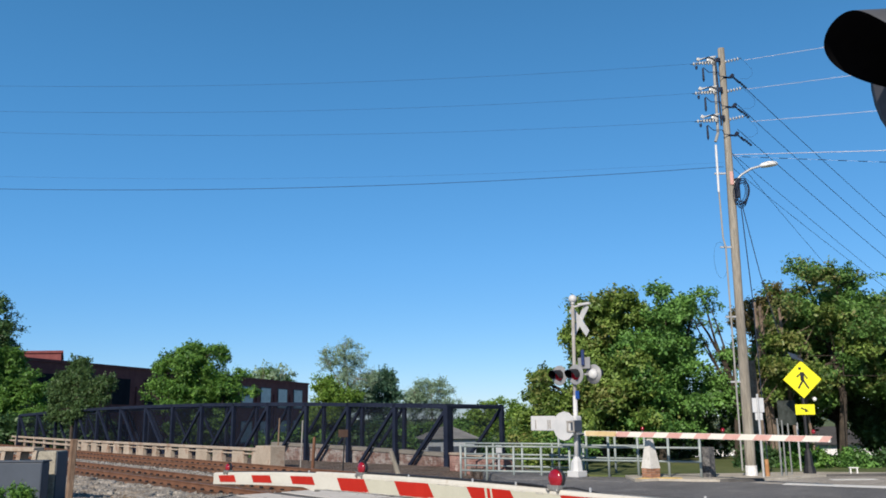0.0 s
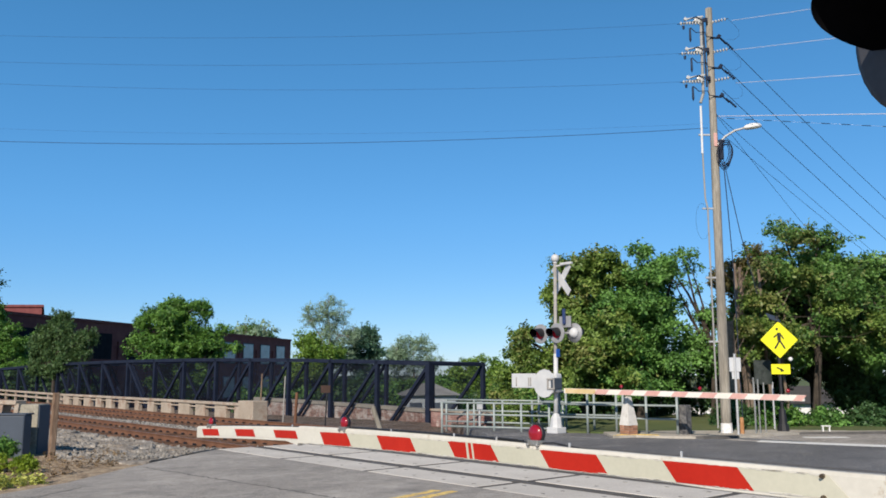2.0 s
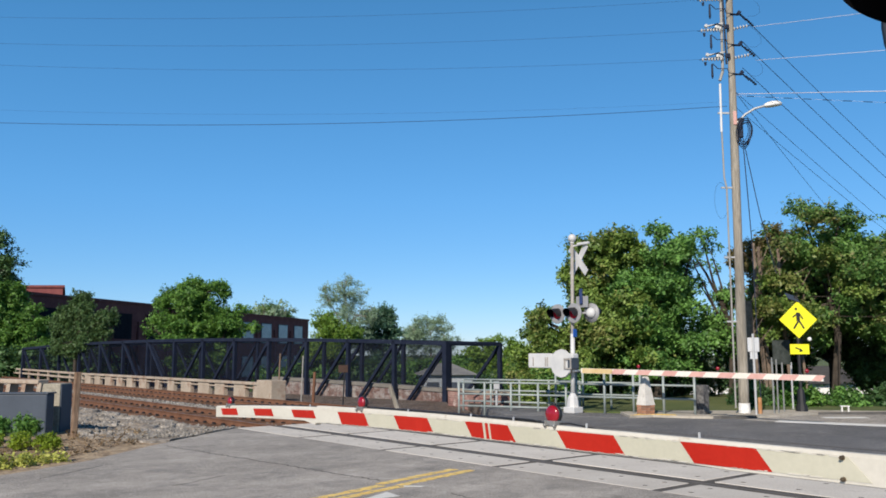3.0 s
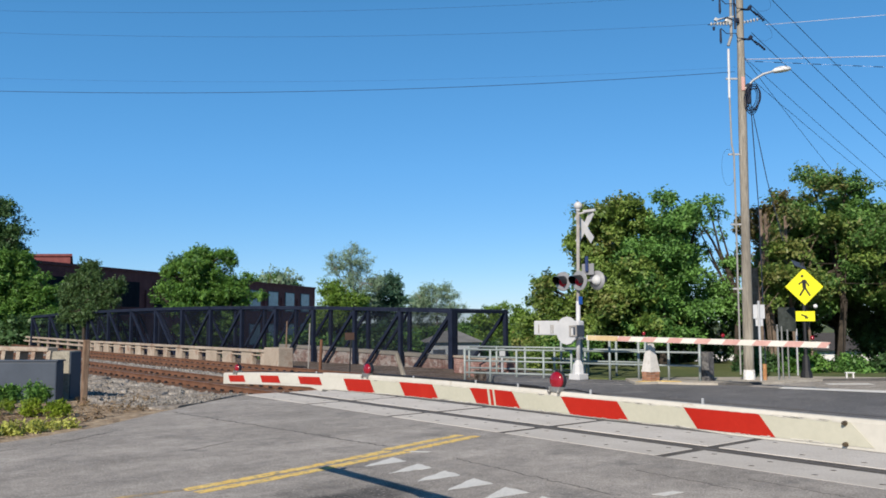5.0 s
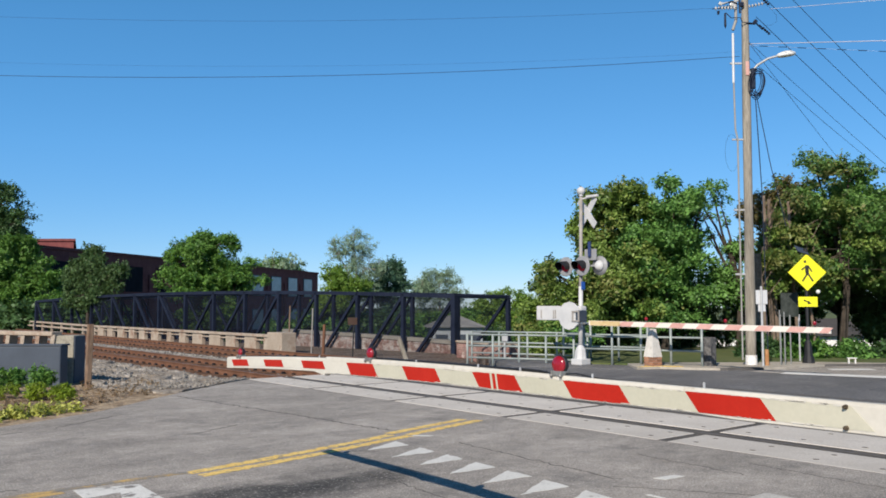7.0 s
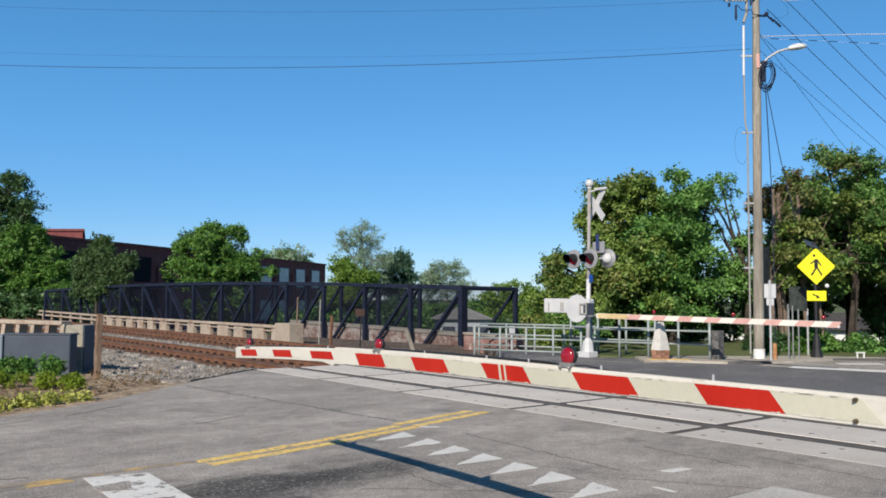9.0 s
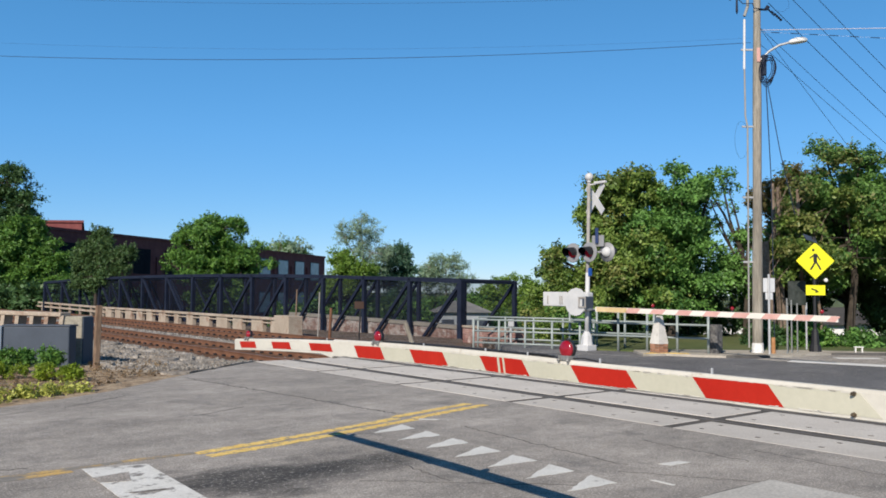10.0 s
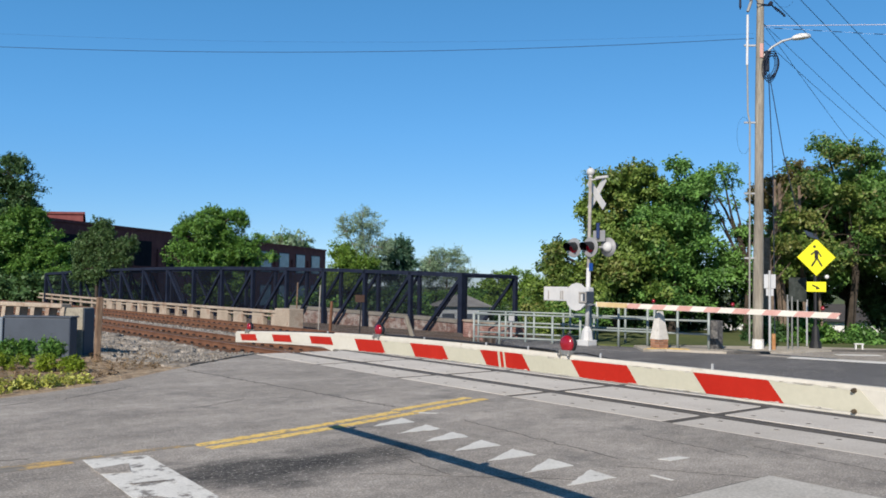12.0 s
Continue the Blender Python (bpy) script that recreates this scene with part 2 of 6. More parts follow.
M["arm_white"] = surf("scuffed white painted arm", (0.58, 0.55, 0.48), (0.66, 0.63, 0.56), 3, 30, 0.5, 0.2, 0.003,
                      speck=((0.40, 0.32, 0.23), 9.0, 0.62, 0.72), grain=0.06)
M["arm_red"] = surf("red reflective sheeting", (0.40, 0.016, 0.008), (0.46, 0.024, 0.012), 2, 50, 0.6, 0.1, 0.002, spec=0.15, grain=0.06)
M["arm_pink"] = surf("faded red sheeting", (0.60, 0.33, 0.29), (0.68, 0.41, 0.36), 3, 40, 0.6, 0.1, 0.002, grain=0.06)
M["arm_fadedwhite"] = surf("faded white sheeting", (0.74, 0.70, 0.62), (0.80, 0.77, 0.70), 3, 40, 0.6, 0.1, 0.002, grain=0.06)
M["arm_wood"] = surf("yellowed bare arm", (0.58, 0.42, 0.20), (0.66, 0.52, 0.30), 3, 40, 0.6, 0.1, 0.002, grain=0.06)
M["red_lens"] = surf("red lamp lens", (0.25, 0.005, 0.015), (0.31, 0.008, 0.020), 10, 60, 0.2, 0.05, 0.001, spec=0.6, grain=0.06)
M["dark_lens"] = surf("unlit dark red lens", (0.55, 0.010, 0.030), (0.66, 0.014, 0.04), 10, 60, 0.3, 0.05, 0.001, spec=0.4, grain=0.06)
M["black_metal"] = surf("black painted metal", (0.012, 0.012, 0.014), (0.022, 0.022, 0.025), 4, 40, 0.5, 0.1, 0.002, grain=0.06)
M["matt_black"] = surf("matt black lining", (0.003, 0.003, 0.004), (0.006, 0.006, 0.007), 4, 40, 0.95, 0.0, 0.002, spec=0.02, grain=0.06)
# darker copy of the red lens, hood shade mixed into its colour
M["shaded_lens"] = surf("dark red lens darkened for hood shade", (0.020, 0.002, 0.004), (0.035, 0.003, 0.006), 10, 60, 0.5, 0.05, 0.001, spec=0.1, grain=0.06)
M["bolt_steel"] = surf("dull bronze bolt steel", (0.10, 0.075, 0.05), (0.22, 0.17, 0.12), 30, 90, 0.4, 0.1, 0.001, metal=0.6, grain=0.2)
M["clamp_grey"] = surf("dull cast clamp metal", (0.16, 0.16, 0.16), (0.30, 0.30, 0.29), 20, 60, 0.5, 0.2, 0.001, metal=0.4, grain=0.15)
M["disc_black"] = surf("faded black disc paint", (0.066, 0.067, 0.078), (0.092, 0.093, 0.106), 3, 40, 0.6, 0.1, 0.002, spec=0.15, grain=0.08)
M["truss"] = surf("dark blue-black painted steel", (0.010, 0.014, 0.030), (0.018, 0.024, 0.045), 1.5, 30, 0.6, 0.15, 0.003, spec=0.15, grain=0.06)
M["aluminium"] = surf("galvanised silver metal", (0.42, 0.43, 0.44), (0.54, 0.55, 0.56), 3, 40, 0.5, 0.1, 0.002, metal=0.3, grain=0.06)
M["mast_grey"] = surf("weathered grey mast", (0.27, 0.255, 0.24), (0.38, 0.36, 0.335), 3, 40, 0.6, 0.1, 0.002, grain=0.12)
M["post_grey"] = surf("dull grey post steel", (0.17, 0.18, 0.18), (0.25, 0.26, 0.255), 3, 40, 0.6, 0.1, 0.002, grain=0.1)
M["silver_paint"] = surf("white-silver painted casting", (0.52, 0.53, 0.54), (0.62, 0.62, 0.62), 2, 40, 0.5, 0.1, 0.002, grain=0.06)
M["grey_rail"] = surf("grey-green galvanised pipe", (0.26, 0.305, 0.30), (0.35, 0.395, 0.385), 3, 40, 0.5, 0.1, 0.002, metal=0.1, grain=0.06)
M["hood_grey"] = surf("grey hood paint", (0.075, 0.077, 0.086), (0.105, 0.108, 0.118), 3, 40, 0.5, 0.1, 0.002, grain=0.06)
M["disc_grey"] = surf("dull grey disc paint", (0.25, 0.255, 0.27), (0.32, 0.325, 0.34), 3, 40, 0.5, 0.1, 0.002, grain=0.06)
M["riser_grey"] = surf("grey plastic conduit", (0.27, 0.27, 0.255), (0.34, 0.335, 0.32), 3, 40, 0.6, 0.1, 0.002, grain=0.08)
M["pole_wood"] = surf("grey weathered pole timber", (0.20, 0.180, 0.148), (0.36, 0.33, 0.28), 1.5, 14, 0.9, 0.5, 0.008, grain=0.35, stretch=(2.5, 2.5, 0.22),
                       speck=((0.12, 0.10, 0.08), 1.4, 0.58, 0.74))
M["post_wood"] = surf("rusty brown timber post", (0.15, 0.09, 0.058), (0.30, 0.21, 0.145), 2.5, 20, 0.9, 0.6, 0.01, grain=0.35, stretch=(2.5, 2.5, 0.3))
M["post_orange"] = surf("rusty orange paint", (0.36, 0.16, 0.06), (0.48, 0.26, 0.12), 6, 30, 0.8, 0.2, 0.004)
M["brick"] = surf("old red brick", (0.15, 0.040, 0.042), (0.21, 0.066, 0.062), 1.0, 12, 0.9, 0.3, 0.01)
M["brick_brown"] = surf("brown weathered brick", (0.24, 0.11, 0.065), (0.34, 0.18, 0.11), 6.0, 25, 0.9, 0.4, 0.01)
M["brick_single"] = surf("weathered red brick", (0.26, 0.115, 0.07), (0.36, 0.19, 0.12), 9.0, 40, 0.9, 0.4, 0.006, objrand=0.3)
M["brick_pale"] = surf("whitewashed weathered brick", (0.30, 0.165, 0.135), (0.44, 0.31, 0.27), 0.9, 9, 0.9, 0.4, 0.01,
                       speck=((0.70, 0.65, 0.61), 2.2, 0.47, 0.60))
M["brick_wash"] = surf("dull washed red brick", (0.22, 0.105, 0.09), (0.34, 0.21, 0.18), 1.4, 9, 0.9, 0.4, 0.01,
                       speck=((0.5, 0.42, 0.38), 2.0, 0.56, 0.70))


def brickwork(m, mortar):
    """Lays courses of bricks with mortar joints over a wall material, along the wall and up it."""
    nt = m.node_tree
    N, L = nt.nodes, nt.links
    p = N["Principled BSDF"]
    col = p.inputs["Base Color"].links[0].from_socket
    tc = N.new("ShaderNodeTexCoord")
    sp = N.new("ShaderNodeSeparateXYZ")
    L.new(tc.outputs["Object"], sp.inputs[0])
    ad = N.new("ShaderNodeMath")
    L.new(sp.outputs["X"], ad.inputs[0])
    L.new(sp.outputs["Y"], ad.inputs[1])
    cb = N.new("ShaderNodeCombineXYZ")
    L.new(ad.outputs[0], cb.inputs["X"])
    L.new(sp.outputs["Z"], cb.inputs["Y"])
    b = N.new("ShaderNodeTexBrick")
    b.inputs["Scale"].default_value = 1.0
    b.inputs["Brick Width"].default_value = 0.215
    b.inputs["Row Height"].default_value = 0.077
    b.inputs["Mortar Size"].default_value = 0.007
    b.inputs["Color1"].default_value = (0.72, 0.66, 0.64, 1)
    b.inputs["Color2"].default_value = (1.18, 1.14, 1.12, 1)
    b.inputs["Mortar"].default_value = (*mortar, 1)
    L.new(cb.outputs[0], b.inputs["Vector"])
    mu = N.new("ShaderNodeMix")
    mu.data_type = "RGBA"
    mu.blend_type = "MULTIPLY"
    mu.inputs[0].default_value = 1.0
    L.new(col, mu.inputs[6])
    L.new(b.outputs["Color"], mu.inputs[7])
    L.new(mu.outputs[2], p.inputs["Base Color"])


brickwork(M["brick_pale"], (1.25, 1.35, 1.4))
brickwork(M["brick_wash"], (1.4, 1.7, 1.7))
brickwork(M["brick_brown"], (1.7, 2.2, 2.4))
# pale blue base colour paints the sky's reflection onto the far mill panes
M["glass_sky"] = surf("window panes with sky reflection in the colour", (0.20, 0.27, 0.34), (0.28, 0.35, 0.42), 1.0, 10, 0.25, 0.05, 0.002, spec=0.6)
M["roof_grey"] = surf("grey shingle roof", (0.22, 0.22, 0.22), (0.30, 0.30, 0.29), 1.5, 10, 0.9, 0.3, 0.02)
M["roof_dark"] = surf("dark brown shingle roof", (0.05, 0.045, 0.042), (0.08, 0.072, 0.066), 1.5, 10, 0.9, 0.3, 0.02)
M["house_white"] = surf("white house siding", (0.70, 0.70, 0.69), (0.78, 0.78, 0.77), 1.0, 10, 0.8, 0.2, 0.01)
M["house_grey"] = surf("pale blue-grey house siding", (0.44, 0.48, 0.53), (0.52, 0.56, 0.60), 1.0, 10, 0.8, 0.2, 0.01)
M["cabinet_grey"] = surf("blue-grey painted steel", (0.042, 0.057, 0.082), (0.062, 0.081, 0.112), 0.8, 30, 0.6, 0.1, 0.003, grain=0.06)
M["cabinet_pale"] = surf("pale blue-grey steel", (0.16, 0.20, 0.25), (0.22, 0.26, 0.31), 0.8, 30, 0.6, 0.1, 0.003, grain=0.06)
M["sign_yellow"] = surf("fluorescent yellow sign face", (0.80, 0.76, 0.01), (0.86, 0.82, 0.02), 2, 40, 0.5, 0.0, grain=0.06)
# board colour kept very dark to hold the shade of the trees
M["board_shaded"] = surf("grey board darkened for tree shade", (0.016, 0.024, 0.020), (0.045, 0.054, 0.050), 3.0, 20, 0.8, 0.2, 0.004, mix=(0.42, 0.58))
M["sign_black"] = surf("black sign print", (0.02, 0.02, 0.02), (0.03, 0.03, 0.03), 4, 40, 0.5, 0.0, grain=0.06)
M["sign_back"] = surf("grey-white sign back", (0.62, 0.63, 0.64), (0.70, 0.71, 0.72), 3, 40, 0.5, 0.05, 0.001, grain=0.06)
M["blue_plate"] = surf("blue enamel plate", (0.02, 0.10, 0.42), (0.03, 0.13, 0.50), 3, 40, 0.4, 0.0, grain=0.06)
M["blue_dark"] = surf("dull dark blue paint", (0.025, 0.045, 0.13), (0.04, 0.06, 0.17), 3, 40, 0.5, 0.0, grain=0.06)
M["wire"] = surf("dark aerial cable", (0.014, 0.022, 0.042), (0.024, 0.034, 0.058), 1, 10, 0.6, 0.0, spec=0.2, grain=0.06)
M["wire_blue"] = surf("dark blue-grey fitting", (0.008, 0.014, 0.034), (0.016, 0.025, 0.052), 6, 40, 0.6, 0.0, spec=0.2, grain=0.1)
M["wire_pale"] = surf("bright bare conductor", (0.42, 0.42, 0.50), (0.50, 0.50, 0.56), 1, 10, 0.4, 0.0, metal=0.3, grain=0.06)
M["porcelain"] = surf("pale grey insulator", (0.46, 0.46, 0.46), (0.60, 0.60, 0.58), 8, 40, 0.3, 0.0, grain=0.06)
M["lamp_white"] = surf("white street lamp housing", (0.74, 0.74, 0.72), (0.80, 0.80, 0.78), 4, 40, 0.4, 0.0, grain=0.06)
M["bark"] = surf("dark bark", (0.035, 0.028, 0.022), (0.075, 0.06, 0.046), 3, 15, 0.95, 0.6, 0.02)
M["bark_pale"] = surf("pale grey bark", (0.20, 0.17, 0.14), (0.29, 0.25, 0.21), 3, 15, 0.95, 0.6, 0.02)
M["dead_bark"] = surf("dead brown bark", (0.14, 0.10, 0.072), (0.24, 0.185, 0.14), 3, 15, 0.95, 0.6, 0.02)
M["litter"] = leafy("dead brown leaves", (0.10, 0.06, 0.035), (0.42, 0.31, 0.18), (0.3, 0.2, 0.1))
M["leaf_mid"] = leafy("mid green leaves", (0.010, 0.048, 0.012), (0.22, 0.44, 0.10), (0.17, 0.40, 0.08))
M["leaf_bright"] = leafy("bright spring leaves", (0.085, 0.18, 0.025), (0.24, 0.37, 0.07), (0.30, 0.46, 0.05))
M["leaf_dark"] = leafy("dark blue-green leaves", (0.03, 0.08, 0.026), (0.10, 0.19, 0.07), (0.14, 0.24, 0.05))
M["leaf_pale"] = leafy("pale hazy leaves", (0.17, 0.26, 0.16), (0.30, 0.42, 0.27), (0.34, 0.48, 0.30))
M["leaf_deep"] = leafy("deep green leaves with bronzed patches", (0.012, 0.045, 0.012), (0.21, 0.40, 0.095), (0.18, 0.40, 0.08), turned=(0.20, 0.19, 0.07))
M["leaf_blue"] = leafy("hazy blue-green leaves", (0.035, 0.09, 0.055), (0.11, 0.215, 0.13), (0.13, 0.25, 0.12))
M["leaf_olive"] = leafy("olive bronzed leaves", (0.022, 0.066, 0.013), (0.29, 0.42, 0.09), (0.24, 0.40, 0.07), turned=(0.22, 0.225, 0.07))
M["leaf_lime"] = leafy("yellow-lime ground leaves", (0.26, 0.30, 0.05), (0.52, 0.54, 0.13), (0.5, 0.55, 0.08))
M["leaf_feather"] = leafy("grey-green feathery leaves", (0.030, 0.075, 0.026), (0.12, 0.20, 0.07), (0.16, 0.26, 0.07))
M["leaf_bronze"] = leafy("bronze-brown leaves", (0.10, 0.085, 0.035), (0.26, 0.22, 0.085), (0.3, 0.26, 0.08))
M["leaf_shrub"] = leafy("lime shrub leaves", (0.10, 0.18, 0.015), (0.33, 0.43, 0.04), (0.36, 0.48, 0.03))
M["leaf_fresh"] = leafy("fresh green leaves", (0.026, 0.095, 0.018), (0.19, 0.36, 0.07), (0.21, 0.40, 0.06))


def gravel(name, c1, c2, dirt, scale, bump, vary=0.45, crevice=0.35):
    """Packed angular stones: every cell its own tone, shade painted into the crevices between, dust and rust in
    patches.
    """
    m = surf(name, c1, c2, 1.1, 60, 0.95, 0.0, 0.01, speck=(dirt, 0.9, 0.46, 0.66), grain=0.2)
    N, L = m.node_tree.nodes, m.node_tree.links
    p = N["Principled BSDF"]
    col = p.inputs["Base Color"].links[0].from_socket
    tc = N.new("ShaderNodeTexCoord")
    va, vb = N.new("ShaderNodeTexVoronoi"), N.new("ShaderNodeTexVoronoi")
    vb.feature = "DISTANCE_TO_EDGE"
    for v in (va, vb):
        v.inputs["Scale"].default_value = scale
        L.new(tc.outputs["Object"], v.inputs["Vector"])
    sep = N.new("ShaderNodeSeparateColor")
    L.new(va.outputs["Color"], sep.inputs[0])
    tone = N.new("ShaderNodeMapRange")
    tone.inputs[3].default_value, tone.inputs[4].default_value = 1 - vary, 1 + vary
    L.new(sep.outputs[0], tone.inputs[0])
    # base colour darkened at cell edges as the shade between stones
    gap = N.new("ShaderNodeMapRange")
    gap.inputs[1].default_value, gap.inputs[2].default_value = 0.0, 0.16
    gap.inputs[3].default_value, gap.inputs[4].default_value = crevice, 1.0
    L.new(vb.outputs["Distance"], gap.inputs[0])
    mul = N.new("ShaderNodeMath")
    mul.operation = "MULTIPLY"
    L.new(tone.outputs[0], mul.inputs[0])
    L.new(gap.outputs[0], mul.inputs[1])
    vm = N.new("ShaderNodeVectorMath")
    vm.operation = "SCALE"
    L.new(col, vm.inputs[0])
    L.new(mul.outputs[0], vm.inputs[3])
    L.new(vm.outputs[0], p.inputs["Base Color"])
    h = N.new("ShaderNodeMath")
    h.operation = "MULTIPLY_ADD"
    h.inputs[1].default_value = 0.5
    L.new(sep.outputs[1], h.inputs[0])
    L.new(gap.outputs[0], h.inputs[2])
    b = N.new("ShaderNodeBump")
    b.inputs["Strength"].default_value = bump
    b.inputs["Distance"].default_value = 0.03
    L.new(h.outputs[0], b.inputs["Height"])
    L.new(b.outputs[0], p.inputs["Normal"])
    return m


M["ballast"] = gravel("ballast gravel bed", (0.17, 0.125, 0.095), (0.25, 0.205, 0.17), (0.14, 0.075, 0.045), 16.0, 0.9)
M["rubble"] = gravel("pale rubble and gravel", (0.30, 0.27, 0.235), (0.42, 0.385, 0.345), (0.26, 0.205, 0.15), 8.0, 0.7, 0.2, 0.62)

screen = bpy.data.materials.new("dark wire mesh screen")
screen.use_nodes = True
sn = screen.node_tree
s_t = sn.nodes.new("ShaderNodeBsdfTransparent")
s_m = sn.nodes.new("ShaderNodeMixShader")
s_m.inputs[0].default_value = 0.37
sn.nodes["Principled BSDF"].inputs["Base Color"].default_value = (0.010, 0.012, 0.020, 1)
sn.nodes["Principled BSDF"].inputs["Specular IOR Level"].default_value = 0.0
sn.nodes["Principled BSDF"].inputs["Roughness"].default_value = 0.7
sn.links.new(s_t.outputs[0], s_m.inputs[1])
sn.links.new(sn.nodes["Principled BSDF"].outputs[0], s_m.inputs[2])
sn.links.new(s_m.outputs[0], sn.nodes["Material Output"].inputs[0])
M["screen"] = screen


# ---------------------------------------------------------------- mesh helpers
def box(bm, c, s, turn=None, bevel=0.0):
    r = bmesh.ops.create_cube(bm, size=1.0)
    vs = r["verts"]
    for v in vs:
        v.co = Vector((v.co.x * s[0], v.co.y * s[1], v.co.z * s[2]))
    if bevel:
        es = list({e for v in vs for e in v.link_edges})
        rr = bmesh.ops.bevel(bm, geom=es, offset=bevel, segments=2, affect="EDGES", profile=0.5)
        vs = list({v for f in rr["faces"] for v in f.verts} | {v for v in vs if v.is_valid})
    m = Matrix.Translation(c) @ (turn.to_4x4() if turn else Matrix())
    for v in vs:
        v.co = m @ v.co
    return vs


def cyl(bm, p0, p1, r0, r1=None, seg=12, caps=True):
    p0, p1 = Vector(p0), Vector(p1)
    r1 = r0 if r1 is None else r1
    d = p1 - p0
    m = Matrix.Translation((p0 + p1) / 2) @ d.to_track_quat("Z", "Y").to_matrix().to_4x4()
    return bmesh.ops.create_cone(bm, cap_ends=caps, segments=seg, radius1=max(r0, 1e-4), radius2=max(r1, 1e-4),
                                 depth=d.length, matrix=m)["verts"]


def beam(bm, p0, p1, w, h, up=(0, 0, 1), bevel=0.0):
    """A bar of section w (sideways) by h (upwards) from p0 to p1."""
    p0, p1 = Vector(p0), Vector(p1)
    y = (p1 - p0).normalized()
    x = y.cross(Vector(up)).normalized()
    z = x.cross(y)
    t = Matrix((x, y, z)).transposed()
    return box(bm, (p0 + p1) / 2, (w, (p1 - p0).length, h), t, bevel)


def ball(bm, c, r, seg=14, scale=(1, 1, 1)):
    vs = bmesh.ops.create_uvsphere(bm, u_segments=seg, v_segments=max(6, seg // 2), radius=r)["verts"]
    for v in vs:
        v.co = Vector((v.co.x * scale[0], v.co.y * scale[1], v.co.z * scale[2])) + Vector(c)
    return vs


def prism(bm, pts, z0, z1):
    """A flat outline pts (x, y) raised from z0 to z1."""
    a = [bm.verts.new((x, y, z0)) for x, y in pts]
    b = [bm.verts.new((x, y, z1)) for x, y in pts]
    n = len(pts)
    bm.faces.new(b)
    bm.faces.new(a[::-1])
    for i in range(n):
        bm.faces.new((a[i], a[(i + 1) % n], b[(i + 1) % n], b[i]))


def lathe(bm, rings, seg=16, m=Matrix()):
    """Rings (radius, height) turned about z, closed at both ends."""
    loops = []
    for r, z in rings:
        loops.append([bm.verts.new(m @ Vector((r * math.cos(2 * math.pi * i / seg), r * math.sin(2 * math.pi * i / seg), z)))
                      for i in range(seg)])
    for a, b in zip(loops, loops[1:]):
        for i in range(seg):
            bm.faces.new((a[i], a[(i + 1) % seg], b[(i + 1) % seg], b[i]))
    bm.faces.new(loops[0][::-1])
    bm.faces.new(loops[-1])


def mesh_of(name, bm, material, smooth=False):
    bmesh.ops.recalc_face_normals(bm, faces=bm.faces)
    me = bpy.data.meshes.new(name)
    bm.to_mesh(me)
    bm.free()
    me.materials.append(material)
    if smooth:
        for p in me.polygons:
            p.use_smooth = True
    return me


def part(name, bm, material, parent=None, label="", smooth=False):
    ob = new(name, mesh_of(name, bm, material, smooth))
    ob.parent = parent
    if label:
        tagged(ob, label)
    return ob


def thing(name, label, category, m=Matrix(), group=""):
    ob = new(name)
    ob.empty_display_size = 0.2
    ob.matrix_world = m
    return tagged(ob, label, category, group)


def struct(name, bm, material, label, category):
    ob = part(name, bm, material, None)
    return tagged(ob, label, category, kind="structure")


def rod(name, points, radius, material, parent=None, label="", cyclic=False):
    """A thin round cable or pipe along points."""
    cu = bpy.data.curves.new(name, "CURVE")
    cu.dimensions = "3D"
    cu.bevel_depth = radius
    cu.bevel_resolution = 2
    sp = cu.splines.new("POLY")
    sp.points.add(len(points) - 1)
    for q, c in zip(sp.points, points):
        q.co = (*c, 1)
    sp.use_cyclic_u = cyclic
    cu.materials.append(material)
    ob = new(name, cu)
    ob.parent = parent
    if label:
        tagged(ob, label)
    return ob


# the railway runs along v; u grows away from the camera across the tracks
TURN = radians(38.6)
TK = Matrix.Rotation(TURN, 4, "Z")


def uv(u, v, z=0.0):
    return TK @ Vector((u, v, z))


def slab(name, pts, z0, z1, material, label, category, frame_m=TK):
    bm = bmesh.new()
    prism(bm, pts, z0, z1)
    ob = struct(name, bm, material, label, category)
    ob.matrix_world = frame_m
    return ob


# ---------------------------------------------------------------- ground and roads
bm = bmesh.new()
prism(bm, [(2000 * math.cos(a * math.pi / 24), 2000 * math.sin(a * math.pi / 24)) for a in range(48)], -3.6, -2.9)
struct("ground", bm, M["grass"], "rough grass ground reaching the horizon", "ground")

RAILS = (10.28, 11.785, 14.65, 16.155)
PAN_NEAR, PAN_FAR = 9.28, 12.97
JOINT0, PAN_LEN = 16.05, 3.07

slab("road", [(-40, -40), (PAN_NEAR, -40), (PAN_NEAR, 19.0), (7.7, 17.75), (6.2, 16.45), (4.6, 14.9), (3.5, 14.2), (2.6, 13.75),
              (-2, 12.6), (-40, 12.2)], -0.5, 0.0, M["asphalt"], "worn grey asphalt road with cracks", "road")
# front and back edge of the far footway, from the crossing along the side street
KERB = [(19.0, 14.75), (19.71, 14.48), (20.08, 13.62), (20.61, 12.91), (21.51, 12.42), (22.31, 12.2), (24.27, 11.95), (25.2, 10.95), (62.2, -18.2)]
BACK = [(20.1, 15.95), (20.64, 15.77), (21.46, 15.36), (22.41, 14.61), (23.19, 13.95), (24.39, 13.34), (25.26, 12.37), (26.0, 11.24), (63.3, -16.9)]
slab("road_2", [(PAN_FAR, -40), (62, -40)] + [(u - 0.02, v - 0.03) for u, v in KERB[::-1]] + [(18.66, 14.85), (18.41, 16.0), (17.2, 17.9), (PAN_FAR, 19.0)],
     -0.5, 0.0, M["asphalt_dark"], "newer dark asphalt between the tracks and the far street", "road")
bm = bmesh.new()
